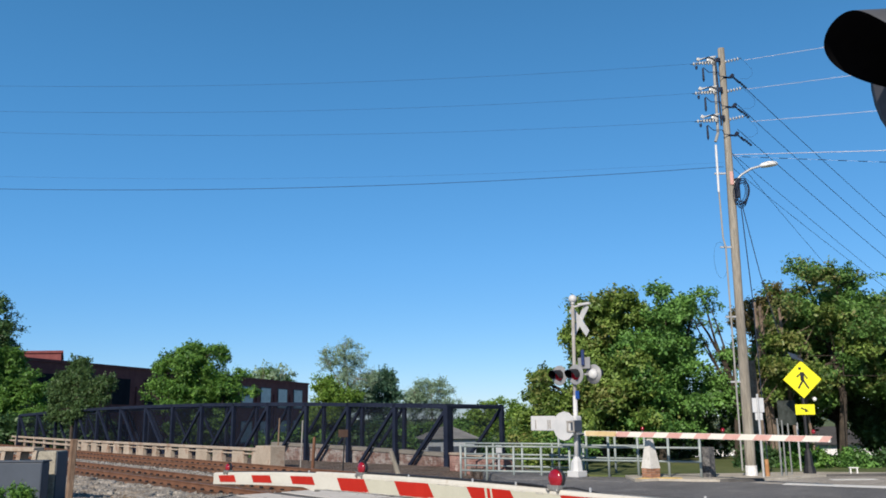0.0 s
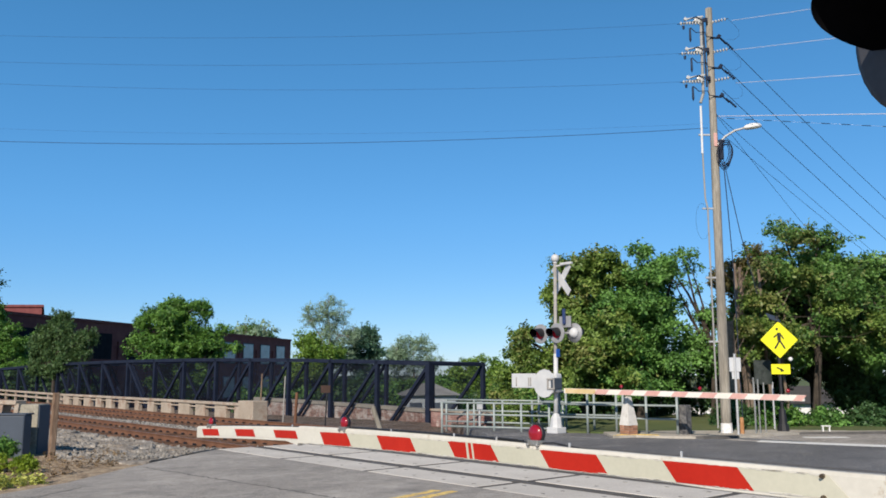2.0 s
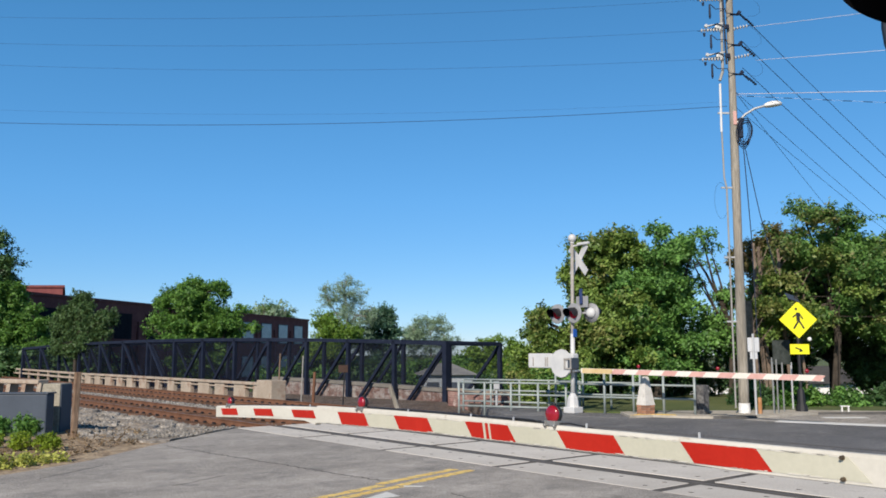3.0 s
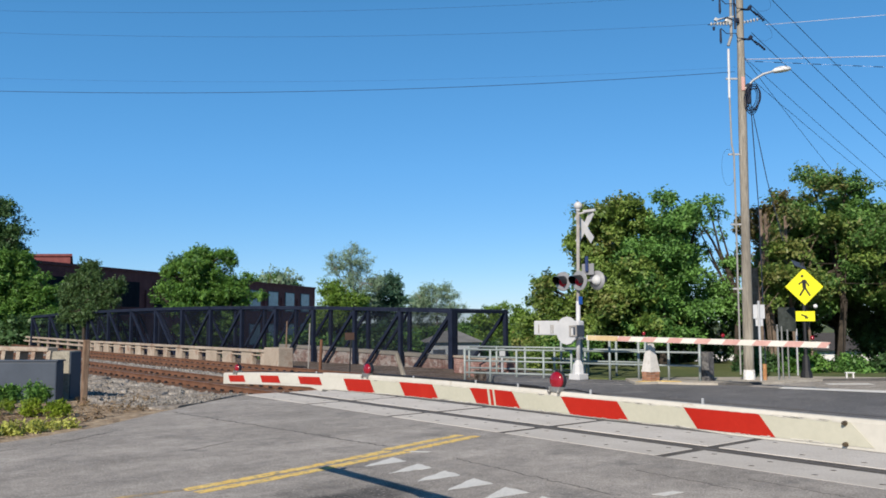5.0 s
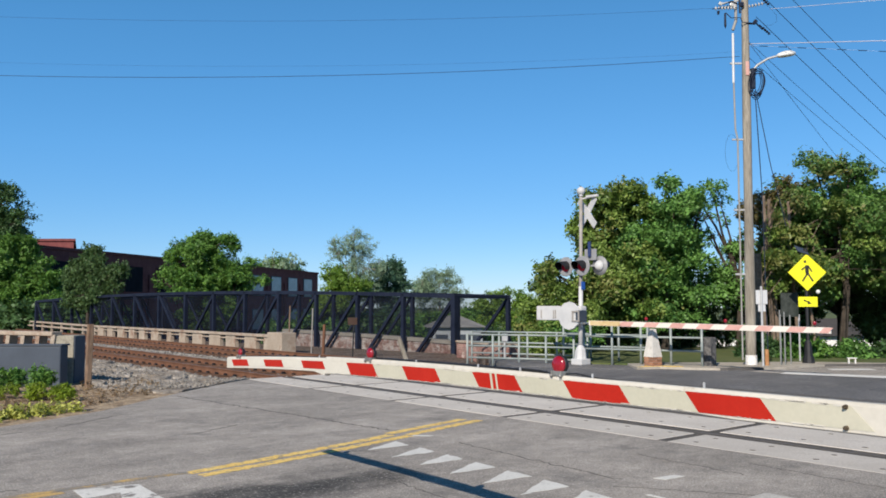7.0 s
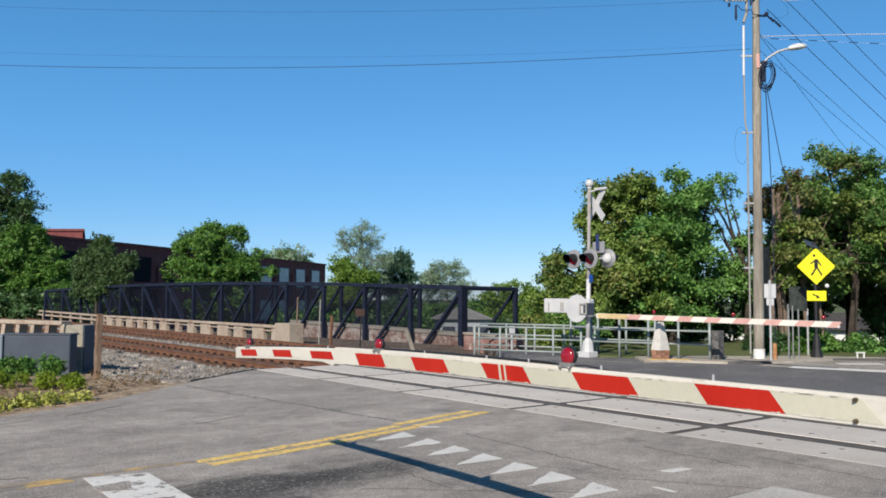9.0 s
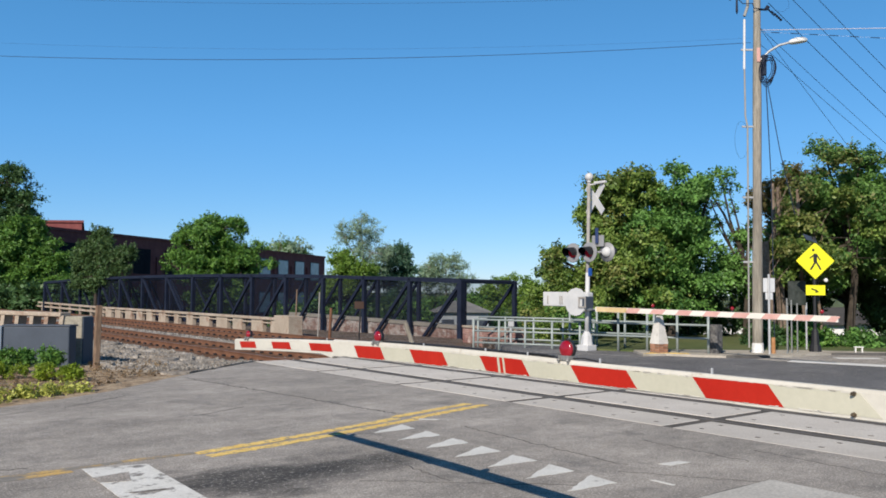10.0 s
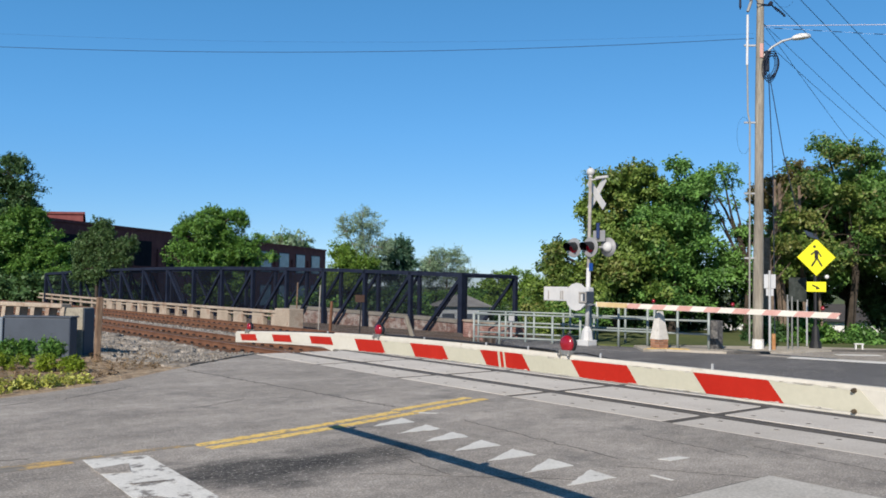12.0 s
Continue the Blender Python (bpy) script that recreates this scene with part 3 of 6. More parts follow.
prism(bm, [(-6, -12), (7.41, -12), (7.41, 4.27), (-6, 4.27)], 0.003, 0.018)
pad = struct("pavement", bm, M["sidewalk"], "pale concrete pavement corner beside the road", "pavement")
pad.matrix_world = TK
# raised verge and footway on the far side
slab("verge", [(19.44, 17.22)] + [(u + 0.01, v + 0.01) for u, v in BACK] + [(69, -9.7), (41.4, 12.1), (30.7, 20.9), (27.5, 26), (23.5, 26)],
     -0.5, 0.05, M["grass"], "strip of grass behind the far footway", "grass verge")
slab("pavement_2", KERB + BACK[::-1], -0.5, 0.06, M["footway"], "pale beige concrete footway with a low kerb", "pavement")
bm = bmesh.new()
prism(bm, [(19.12, 14.82), (19.74, 14.58), (20.05, 13.95), (20.35, 14.2), (19.9, 15.0)], 0.06, 0.067)
tagged(part("tactile_strip", bm, M["yellow_mark"]), "yellow warning strip on the footway edge", "tactile paving", kind="structure").matrix_world = TK
slab("footway_edge", [(17.25, 17.95), (18.42, 16.05), (18.67, 14.88), (18.99, 14.78), (20.08, 15.97), (19.42, 17.2), (20.9, 20.5), (19.0, 20.9)],
     -0.5, 0.01, M["asphalt_dark"], "worn asphalt edge beside the railing", "pavement")
slab("ground_edge", [(19.02, 20.92), (20.92, 20.52), (26.0, 30.0), (23.2, 27.4)], -0.5, 0.0, M["ballast"], "stony ground beside the bridge end", "ground")
slab("road_3", [(20.75, 12.35), (20.8, 11.75), (21.6, 9.35), (24.0, 3.0), (40, -35), (62, -35)] + [(u - 0.03, v - 0.06) for u, v in KERB[:3:-1]],
     0.001, 0.004, M["asphalt"], "older grey asphalt of the side street", "road")
# low dark strips that paint the shade along the kerb
for pts in ([(20.45, 13.18), (20.55, 12.88), (21.5, 12.36), (21.75, 12.6)], [(24.0, 12.15), (24.22, 11.88), (25.2, 10.88), (28.0, 8.67), (28.2, 8.95)]):
    slab("kerb_shade_strip", pts, 0.0, 0.066, M["crack"], "dark strip standing in for kerb shade at the footway edge", "kerb inlet")
# planting bed and ballast shoulder on the near left
slab("planting_bed", [(-40, 12.3), (-2, 12.7), (2.6, 13.8), (3.5, 14.25), (4.6, 14.95), (6.2, 16.5), (7.7, 17.8), (7.3, 19.5), (6.2, 22.5),
                      (5.0, 24), (-40, 24)], -0.5, -0.02, M["dirt"], "dry mulch bed beside the road", "planting bed")
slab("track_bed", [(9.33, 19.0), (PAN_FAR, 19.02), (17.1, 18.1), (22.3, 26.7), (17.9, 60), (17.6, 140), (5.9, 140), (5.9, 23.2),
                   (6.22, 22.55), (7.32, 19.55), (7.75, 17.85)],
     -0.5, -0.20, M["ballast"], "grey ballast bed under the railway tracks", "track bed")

# ---------------------------------------------------------------- crossing panels
cross = new("grade_crossing")
cross.matrix_world = TK
tagged(cross, "concrete panel railway crossing in the road", "crossing", kind="structure")
bm = bmesh.new()
prism(bm, [(PAN_NEAR, -25), (PAN_FAR, -25), (PAN_FAR, 19.0), (PAN_NEAR, 19.0)], -0.4, -0.008)
part("filler", bm, M["rubber"], cross, "dark filler in the joints and flangeways")


def panel_mesh(name, w, holes):
    bm = bmesh.new()
    box(bm, (0, 0, -0.09), (w, PAN_LEN - 0.17, 0.18), None, 0.012)
    for x in holes:
        for y in (-1.2, -0.45, 0.35, 1.15):
            cyl(bm, (x, y, -0.02), (x, y, 0.0025), 0.04, 0.04, 8)
    me = mesh_of(name, bm, M["concrete_panel"])
    me.materials.append(M["rubber"])
    for p in me.polygons:
        if p.center.z > 0.002:
            p.material_index = 1
    return me


kinds = ((9.75, panel_mesh("field_panel", 0.88, (-0.22, 0.22))), (11.16, panel_mesh("gauge_panel", 1.24, (-0.38, 0.38))),
         (12.535, panel_mesh("field_panel", 0.81, (0.0,))))
for j in range(0, 12):
    for u, me in kinds:
        ob = new("concrete_panel", me)
        ob.parent = cross
        ob.location = (u, JOINT0 + PAN_LEN / 2 - PAN_LEN * (j + 0) - 0.0, random.uniform(-0.004, 0.003))

# ---------------------------------------------------------------- railway tracks
def rail_mesh(length):
    bm = bmesh.new()
    prof = [(-0.07, -0.17), (0.07, -0.17), (0.07, -0.158), (0.012, -0.14), (0.012, -0.04), (0.036, -0.03), (0.036, -0.004), (0.03, 0.0),
            (-0.03, 0.0), (-0.036, -0.004), (-0.036, -0.03), (-0.012, -0.04), (-0.012, -0.14), (-0.07, -0.158)]
    a = [bm.verts.new((x, 0, z)) for x, z in prof]
    b = [bm.verts.new((x, length, z)) for x, z in prof]
    n = len(prof)
    for i in range(n):
        bm.faces.new((a[i], a[(i + 1) % n], b[(i + 1) % n], b[i]))
    bm.faces.new(a[::-1])
    bm.faces.new(b)
    me = mesh_of("rail", bm, M["rust_rail"])
    me.materials.append(M["rail_head"])
    for p in me.polygons:
        if p.center.z > -0.002:
            p.material_index = 1
    return me


M["rail_dark"] = surf("dull road-worn rail", (0.12, 0.105, 0.092), (0.18, 0.16, 0.14), 2.0, 30, 0.6, 0.1, 0.002, metal=0.3, grain=0.1)
for length, v0, mats in ((121.0, 19.0, ("rust_rail", "rail_head")), (44.0, -25.0, ("rail_dark", "rail_dark"))):
    me = rail_mesh(length)
    me.materials[0], me.materials[1] = M[mats[0]], M[mats[1]]
    for u in (RAILS if v0 > 0 else (10.36, 11.95, *RAILS[2:])):
        ob = new("rail", me)
        ob.matrix_world = TK @ Matrix.Translation((u, v0, 0.002 if v0 > 0 else -0.006 if u < 13 else 0.003))
        tagged(ob, "rusty steel railway rail in ballast" if v0 > 0 else "dull rail sunk in the road crossing", "rail", "railway rails")
# sleepers, their plates and spikes
bm = bmesh.new()
box(bm, (0, 0, -0.235), (2.6, 0.24, 0.16), None, 0.015)
tie_me = mesh_of("sleeper", bm, M["tie"])
bm = bmesh.new()
for s in (-0.7525, 0.7525):
    box(bm, (s, 0, -0.156), (0.30, 0.16, 0.014))
    for k in (-0.12, 0.12):
        box(bm, (s + k * 0.8, 0.05, -0.13), (0.05, 0.04, 0.045))
        box(bm, (s + k * 0.8, -0.05, -0.13), (0.05, 0.04, 0.045))
    box(bm, (s, 0.15, -0.14), (0.07, 0.03, 0.05))
plate_me = mesh_of("tie_plate", bm, M["black_metal"])
for n_, uc in ((0, 11.03), (1, 15.4)):
    tr = new("railway_sleepers")
    tr.matrix_world = TK
    tagged(tr, "row of weathered timber sleepers in ballast", "sleepers", kind="structure")
    for i in range(100):
        v = 19.25 + 0.6 * i
        for nm, me in (("sleeper", tie_me), ("tie_plate", plate_me)):
            ob = new(nm, me)
            ob.parent = tr
            ob.location = (uc + random.uniform(-0.05, 0.05) * (nm == "sleeper"), v, random.uniform(-0.012, 0.012))
# loose ballast stones
rng = np.random.default_rng(3)


def stones(name, n, place, smin, smax, label, mt="stone"):
    base = np.array([(1, 0, 0), (-1, 0, 0), (0, 1, 0), (0, -1, 0), (0, 0, 1), (0, 0, -1)], float)
    tri = np.array([(0, 2, 4), (2, 1, 4), (1, 3, 4), (3, 0, 4), (2, 0, 5), (1, 2, 5), (3, 1, 5), (0, 3, 5)])
    V = np.empty((n * 6, 3))
    for i in range(n):
        q = rng.normal(size=(3, 3))
        q, _ = np.linalg.qr(q)
        s = rng.uniform(smin, smax) * rng.uniform(0.6, 1.2, 3)
        V[i * 6:i * 6 + 6] = (base * s * rng.uniform(0.75, 1.15, (6, 1))) @ q + place(i)
    F = (tri[None] + 6 * np.arange(n)[:, None, None]).reshape(-1, 3)
    me = bpy.data.meshes.new(name)
    me.from_pydata(V.tolist(), [], F.tolist())
    me.materials.append(M[mt])
    ob = new(name, me)
    ob.matrix_world = TK
    return tagged(ob, label, "gravel", kind="stuff")


LUMPS = np.stack([rng.uniform(6.0, 9.9, 620), 17.3 + 15 * rng.random(620) ** 1.4, rng.uniform(0.14, 0.50, 620), rng.uniform(0.05, 0.20, 620), rng.uniform(0, 3.14, 620)], 1)


def rubble_z(u, v):
    """Height of the rubble shoulder: overlapping flat-topped lumps that fade out towards the sleepers."""
    du, dv = u[..., None] - LUMPS[:, 0], v[..., None] - LUMPS[:, 1]
    ca, sa = np.cos(LUMPS[:, 4]), np.sin(LUMPS[:, 4])
    q = np.sqrt((du * ca + dv * sa) ** 2 + (1.9 * (dv * ca - du * sa)) ** 2) / LUMPS[:, 2]
    z = (LUMPS[:, 3] * np.clip(1.35 - q ** 2, 0, 0.75)).max(-1)
    base = np.where(v < 19.6, -0.215 + 0.165 * np.clip((19.6 - v) / 0.9, 0, 1), -0.215) + 0.15 * np.clip((7.2 - u) / 1.0, 0, 1) * np.clip((24 - v) / 3, 0, 1)
    return np.minimum(base + np.clip((9.75 - u) / 0.5, 0.1, 1) * (z + 0.03), np.where(v < 19.2, 0.0 + 0.25 * z, 1.0))


GU, GV = np.meshgrid(np.arange(5.9, 9.9, 0.045), np.arange(17.05, 32.0, 0.055), indexing="ij")
LO = np.interp(GV, (17.0, 17.6, 19.0, 19.6, 21.0), (6.5, 6.3, 5.75, 5.7, 5.9))
HI = np.where(GV < 19.0, np.interp(GV, (17.0, 19.0), (6.75, 9.33)), 9.86)
GU = LO + (GU - 5.9) * (HI - LO) / 4.0
GZ = rubble_z(GU, GV)
GZ[0] -= 0.15
GZ[:, 0] -= 0.15
GZ[-1] = np.where(GV[-1] < 19.3, GZ[-1] - 0.15, GZ[-1])
nu, nv = GU.shape
cell = (np.arange(nu - 1)[:, None] * nv + np.arange(nv - 1)[None]).ravel()
me = bpy.data.meshes.new("track_shoulder")
me.from_pydata(np.stack([GU, GV, GZ], -1).reshape(-1, 3).tolist(), [], np.stack([cell, cell + nv, cell + nv + 1, cell + 1], 1).tolist())
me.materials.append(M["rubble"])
ob = new("track_shoulder", me)
ob.matrix_world = TK
tagged(ob, "uneven pale rubble shoulder beside the track", "track shoulder", kind="structure")


def shoulder(i):
    v = 17.6 + 14 * rng.random() ** 1.5
    u = rng.uniform(5.9, 9.8) if v > 19 else rng.uniform(6.2, 6.9 + 1.1 * (v - 17))
    return np.array((u, v, float(rubble_z(np.array(u), np.array(v))) + rng.uniform(-0.01, 0.02)))


def between(i):
    v = 19 + 45 * rng.random() ** 1.6
    return np.array((rng.choice((rng.uniform(12.15, 13.7), rng.uniform(10.4, 11.7), rng.uniform(14.8, 16.0), rng.uniform(16.3, 17.4)),
                                p=(0.82, 0.02, 0.02, 0.14)), v, -0.20 + rng.uniform(0, 0.04)))


stones("ballast_stones", 1300, shoulder, 0.016, 0.06, "loose grey ballast stones on the track shoulder")
stones("ballast_stones", 8000, between, 0.02, 0.05, "pale grey ballast stones between the rails", "stone_pale")

# ---------------------------------------------------------------- road markings and cracks
def marking(name, polys, material, label, category, piece, z=0.004):
    t = new(name)
    t.matrix_world = TK
    tagged(t, label, category, kind="structure")
    for pts in polys:
        bm = bmesh.new()
        prism(bm, pts, z - 0.003, z)
        part(piece, bm, material, t)
    return t


def strip(points, w):
    """Outline of a band of width w along points."""
    P = [Vector(p) for p in points]
    a, b = [], []
    for i, p in enumerate(P):
        d = (P[min(i + 1, len(P) - 1)] - P[max(i - 1, 0)]).normalized()
        n = Vector((-d.y, d.x)) * w / 2
        a.append(tuple(p + n))
        b.append(tuple(p - n))
    return a + b[::-1]




def ragged(outline, step, amp, seed):
    """The outline cut into short steps whose corners are chipped by up to amp."""
    g = random.Random(seed)
    out = []
    for a, b in zip(outline, outline[1:] + outline[:1]):
        d = math.hypot(b[0] - a[0], b[1] - a[1])
        n = max(1, round(d / step))
        for i in range(n):
            k = i / n
            q = amp if g.random() < 0.75 else amp * 2.2
            out.append((a[0] + (b[0] - a[0]) * k + g.uniform(-q, q), a[1] + (b[1] - a[1]) * k + g.uniform(-q, q)))
    return out


yellow = [[(3.62, 8.74), (5.2, 9.07), (6.80, 9.50)], [(3.65, 8.51), (5.2, 8.83), (6.95, 9.28)], [(6.85, 9.62), (8.6, 10.08)], [(7.0, 9.36), (8.75, 9.83)]]
marking("yellow_centre_line", [ragged(strip(q, 0.15), 0.07, 0.014, 300 + i) for i, q in enumerate(yellow)],
        M["yellow_mark"], "worn double yellow centre line on asphalt", "road marking", "yellow_band")
marking("faded_centre_line", [strip([(-1.5, 8.5), (0.5, 8.62), (2.85, 8.76), (3.6, 8.78)], 0.11), strip([(-1.5, 8.3), (0.5, 8.42), (2.3, 8.6)], 0.11)],
        M["yellow_worn"], "nearly worn away yellow line on asphalt", "road marking", "yellow_band")
tris = []
for i in range(7):
    u = 5.88 - 0.052 * i
    v = 8.70 - 0.592 * i
    tris.append(ragged([(u, v), (u + 0.62, v - 0.05), (u + 0.66, v + 0.32)], 0.09, 0.010, 320 + i))
marking("yield_line", tris, M["white_mark"], "row of white yield triangles before the crossing", "road marking", "white_triangle")
stop = marking("stop_line", [[(2.40, 8.62), (2.62, 8.58), (2.99, 8.50), (2.81, 4.4), (2.2, 4.4)]], M["white_stop"],
               "wide worn white stop line", "road marking", "white_band", 0.006)
for pts in ([(2.36, 8.16), (2.36, 7.92), (2.61, 7.82), (2.72, 8.22)], [(2.45, 7.4), (2.75, 7.36), (2.78, 7.30), (2.47, 7.33)],
            [(2.35, 6.9), (2.5, 6.85), (2.62, 6.6), (2.45, 6.7)]):
    bm = bmesh.new()
    prism(bm, pts, 0.003, 0.009)
    part("worn_patch", bm, M["asphalt"], stop, "bare asphalt worn through the paint")
marking("white_scrap", [[(7.20, 5.40), (7.24, 5.27), (7.54, 5.25), (7.50, 5.36)], [(6.52, 4.98), (6.57, 4.96), (6.55, 4.72), (6.51, 4.73)],
                        [(7.05, 9.30), (7.22, 9.08), (7.16, 9.06), (6.98, 9.24)]],
        M["white_mark"], "scraps of white paint left on asphalt", "road marking", "white_scrap")
marking("crosswalk_line", [strip([(20.95, 11.5), (21.6, 9.3), (23.6, 3.5)], 0.62), strip([(23.05, 11.3), (23.95, 10.5)], 0.35)],
        M["white_fresh"], "white crosswalk lines on the far street", "road marking", "white_band", 0.008)


def wander(p0, p1, n, amp):
    out = []
    for i in range(n + 1):
        k = i / n
        out.append((p0[0] + (p1[0] - p0[0]) * k + rng.uniform(-amp, amp), p0[1] + (p1[1] - p0[1]) * k + rng.uniform(-amp, amp)))
    return out


marking("asphalt_crack", [strip(wander((6.45, 16.3), (7.05, 9.9), 70, 0.045), 0.028), strip(wander((7.1, 8.4), (6.9, 5.6), 40, 0.04), 0.014),
                          strip(wander((-2.0, 11.2), (0.6, 11.9), 24, 0.04), 0.02), strip(wander((0.4, 9.6), (1.6, 9.9), 16, 0.03), 0.018),
                          strip(wander((7.44, 4.3), (7.44, 0.5), 12, 0.008), 0.03), strip(wander((7.44, 4.3), (5.2, 4.3), 10, 0.008), 0.03),
                          strip(wander((3.4, 13.2), (4.6, 14.1), 16, 0.04), 0.012), strip(wander((8.2, 6.4), (8.1, 4.9), 20, 0.03), 0.012),
                          strip(wander((5.1, 7.6), (5.0, 6.1), 20, 0.03), 0.012),
                          strip(wander((8.7, 5.2), (8.5, 3.0), 26, 0.03), 0.010),
                          strip(wander((6.6, 5.4), (7.3, 4.3), 16, 0.025), 0.009),
                          strip(wander((1.6, 12.6), (2.9, 13.1), 14, 0.04), 0.007), strip(wander((4.6, 11.3), (5.6, 11.8), 14, 0.04), 0.006),
                          strip(wander((0.8, 9.2), (2.0, 9.0), 16, 0.03), 0.012), strip(wander((4.3, 6.6), (5.9, 5.2), 26, 0.03), 0.009)],
        M["crack"], "dark meandering cracks in the asphalt", "crack", "crack_line", 0.003)
# groove lines of the second track across the dark asphalt
marking("flangeway", [strip([(RAILS[2] + 0.07, 18.4), (RAILS[2] + 0.07, -20)], 0.09), strip([(RAILS[3] - 0.07, 18.2), (RAILS[3] - 0.07, -20)], 0.09)],
        M["crack"], "dark flangeway grooves beside the second track", "flangeway", "groove", 0.0045)


# ---------------------------------------------------------------- near crossing gate
ARM0 = Vector((-2.056, 8.531, 1.264))
ARMD = Vector((0.5648, -0.8248, 0.0244))
STR = 0.4064


def arm_at(s):
    """Centre of the upper edge of the coloured face, s metres from the first red band."""
    q = ARM0 + ARMD * s
    q.z += 0.022 - 0.045 * ((s - 2.8) / 2.9) ** 2 if s < 5 else -0.004 - 0.0142 * (s - 5)
    return q


ARM_F = Vector((ARMD.y, -ARMD.x, 0)).normalized()      # towards the traffic and the camera
if ARM_F.dot(Vector((-1, -1, 0))) < 0:
    ARM_F = -ARM_F
gate = thing("crossing_gate", "lowered red and white striped crossing gate arm with red lamps", "crossing gate")


def arm_strip(bm, s0, s1, ztop, zbot, off0, off1, slant0=0.0, slant1=0.0, n=1):
    """A slice of the arm between s0 and s1, thick from off0 to off1 towards the front, with slanted ends."""
    cols = []
    for i in range(n + 1):
        k = i / n
        st = s0 + (s1 - s0) * k
        sb = (s0 + slant0) + (s1 + slant1 - s0 - slant0) * k
        t, b = arm_at(st) + Vector((0, 0, ztop)), arm_at(sb) + Vector((0, 0, zbot))
        cols.append([bm.verts.new(t + ARM_F * off1), bm.verts.new(b + ARM_F * off1), bm.verts.new(b + ARM_F * off0), bm.verts.new(t + ARM_F * off0)])
    for a, b in zip(cols, cols[1:]):
        for i in range(4):
            bm.faces.new((a[i], a[(i + 1) % 4], b[(i + 1) % 4], b[i]))
    bm.faces.new(cols[0])
    bm.faces.new(cols[-1][::-1])


def body_h(s):
    return 0.064 if s < 2.06 else 0.094 - 0.001 * (s - 2)      # the outer half is a slimmer section


bm = bmesh.new()
cols = []
for s in [-0.14 + 2.2 * i / 11 for i in range(12)] + [2.075 + 4.685 * i / 23 for i in range(24)]:
    inner = s > 2.07
    h = body_h(s) + (0.012 if not inner else -0.004 if s < 5.8 else 0.004)
    tp = 0.010 - 0.0052 * (s - 2.1) if inner else 0.0
    ring = []
    for dz, of in ((0.012 + tp, 0.0), (0.026 + tp, -0.012), (0.026 + tp, -0.042), (0.012 + tp, -0.055), (-h - 0.008, -0.055), (-h - 0.012, -0.04), (-h - 0.012, -0.01),
                   (-h - 0.008, 0.0)):
        ring.append(bm.verts.new(arm_at(s) + ARM_F * of + Vector((0, 0, dz))))
    cols.append(ring)
for a, b in zip(cols, cols[1:]):
    for i in range(8):
        bm.faces.new((a[i], a[(i + 1) % 8], b[(i + 1) % 8], b[i]))
bm.faces.new(cols[0])
bm.faces.new(cols[-1][::-1])
arm_body = part("arm", bm, M["arm_white"], gate, "white painted arm body with chipped edges")
for j in range(8):
    s = 2 * j * STR
    hh = body_h(s + 0.2)
    bm = bmesh.new()
    arm_strip(bm, s, s + STR - (0.018 if j == 7 else 0), -0.001, -hh, -0.002, 0.003, 0.05 if j < 3 else 0.074, 0.05 if j < 3 else 0.074, 3)
    part("red_band", bm, M["arm_red"], arm_body)
    bm = bmesh.new()
    arm_strip(bm, s + STR - (0.018 if j == 7 else 0), s + 2 * STR if j < 7 else 6.47, -0.001, -body_h(s + 0.6), -0.002, 0.0025, 0.05 if j < 2 else 0.074, (0.05 if j < 2 else 0.074) if j < 7 else 0.09, 3)
    part("cream_band", bm, M["arm_pale" if j < 3 else "arm_cream"], arm_body)
bm = bmesh.new()
arm_strip(bm, 10.44 * STR, 10.485 * STR, 0.002, -0.096, -0.002, 0.006, 0.02, 0.02)
arm_strip(bm, 10.565 * STR, 10.60 * STR, 0.002, -0.096, -0.002, 0.006, 0.02, 0.02)
part("joint_strap", bm, M["arm_cream"], arm_body)
chip_rng = random.Random(5)
bm = bmesh.new()
for i in range(240):
    s = chip_rng.uniform(2.2, 6.4)
    ln, dp = chip_rng.uniform(0.012, 0.07), chip_rng.uniform(0.002, 0.0065)
    if int(s / STR) % 2 == 0:
        ln, dp = ln * 0.5, dp * 0.3
    if chip_rng.random() < 0.5:
        arm_strip(bm, s, s + ln, 0.001, -dp, 0.0, 0.0042, 0.004, -0.004)
    else:
        h = body_h(s)
        arm_strip(bm, s, s + ln, -h + dp, -h - 0.001, 0.0, 0.0042, 0.004, -0.004)
tagged(part("flaked_edge", bm, M["arm_white"], arm_body), "ragged flaking edge of the sheeting", kind="stuff")
# wider steel end of the arm with its bolts
bm = bmesh.new()
cols = []
for i in range(10):
    s = 6.50 + 1.8 * i / 9
    h = body_h(6.5) + 0.004 + 0.02 * max(0, s - 7)
    ring = []
    for dz, of in ((0.002, -0.01), (0.012, -0.02), (0.012, -0.06), (-h - 0.008, -0.06), (-h - 0.008, -0.01)):
        q = arm_at(min(s, 6.6)) + ARMD * max(0, s - 6.6)
        ring.append(bm.verts.new(q + ARM_F * (of + 0.006) + Vector((0, 0, dz))))
    cols.append(ring)
for a, b in zip(cols, cols[1:]):
    for i in range(5):
        bm.faces.new((a[i], a[(i + 1) % 5], b[(i + 1) % 5], b[i]))
bm.faces.new(cols[0])
bm.faces.new(cols[-1][::-1])
part("arm_adaptor", bm, M["arm_white"], gate, "white steel arm adaptor")
for s, dz in ((6.452, -0.006), (6.452, -0.086)):
    bm = bmesh.new()
    q = arm_at(s) + Vector((0, 0, dz))
    cyl(bm, q + ARM_F * 0.0, q + ARM_F * 0.013, 0.0100, 0.009, 10)
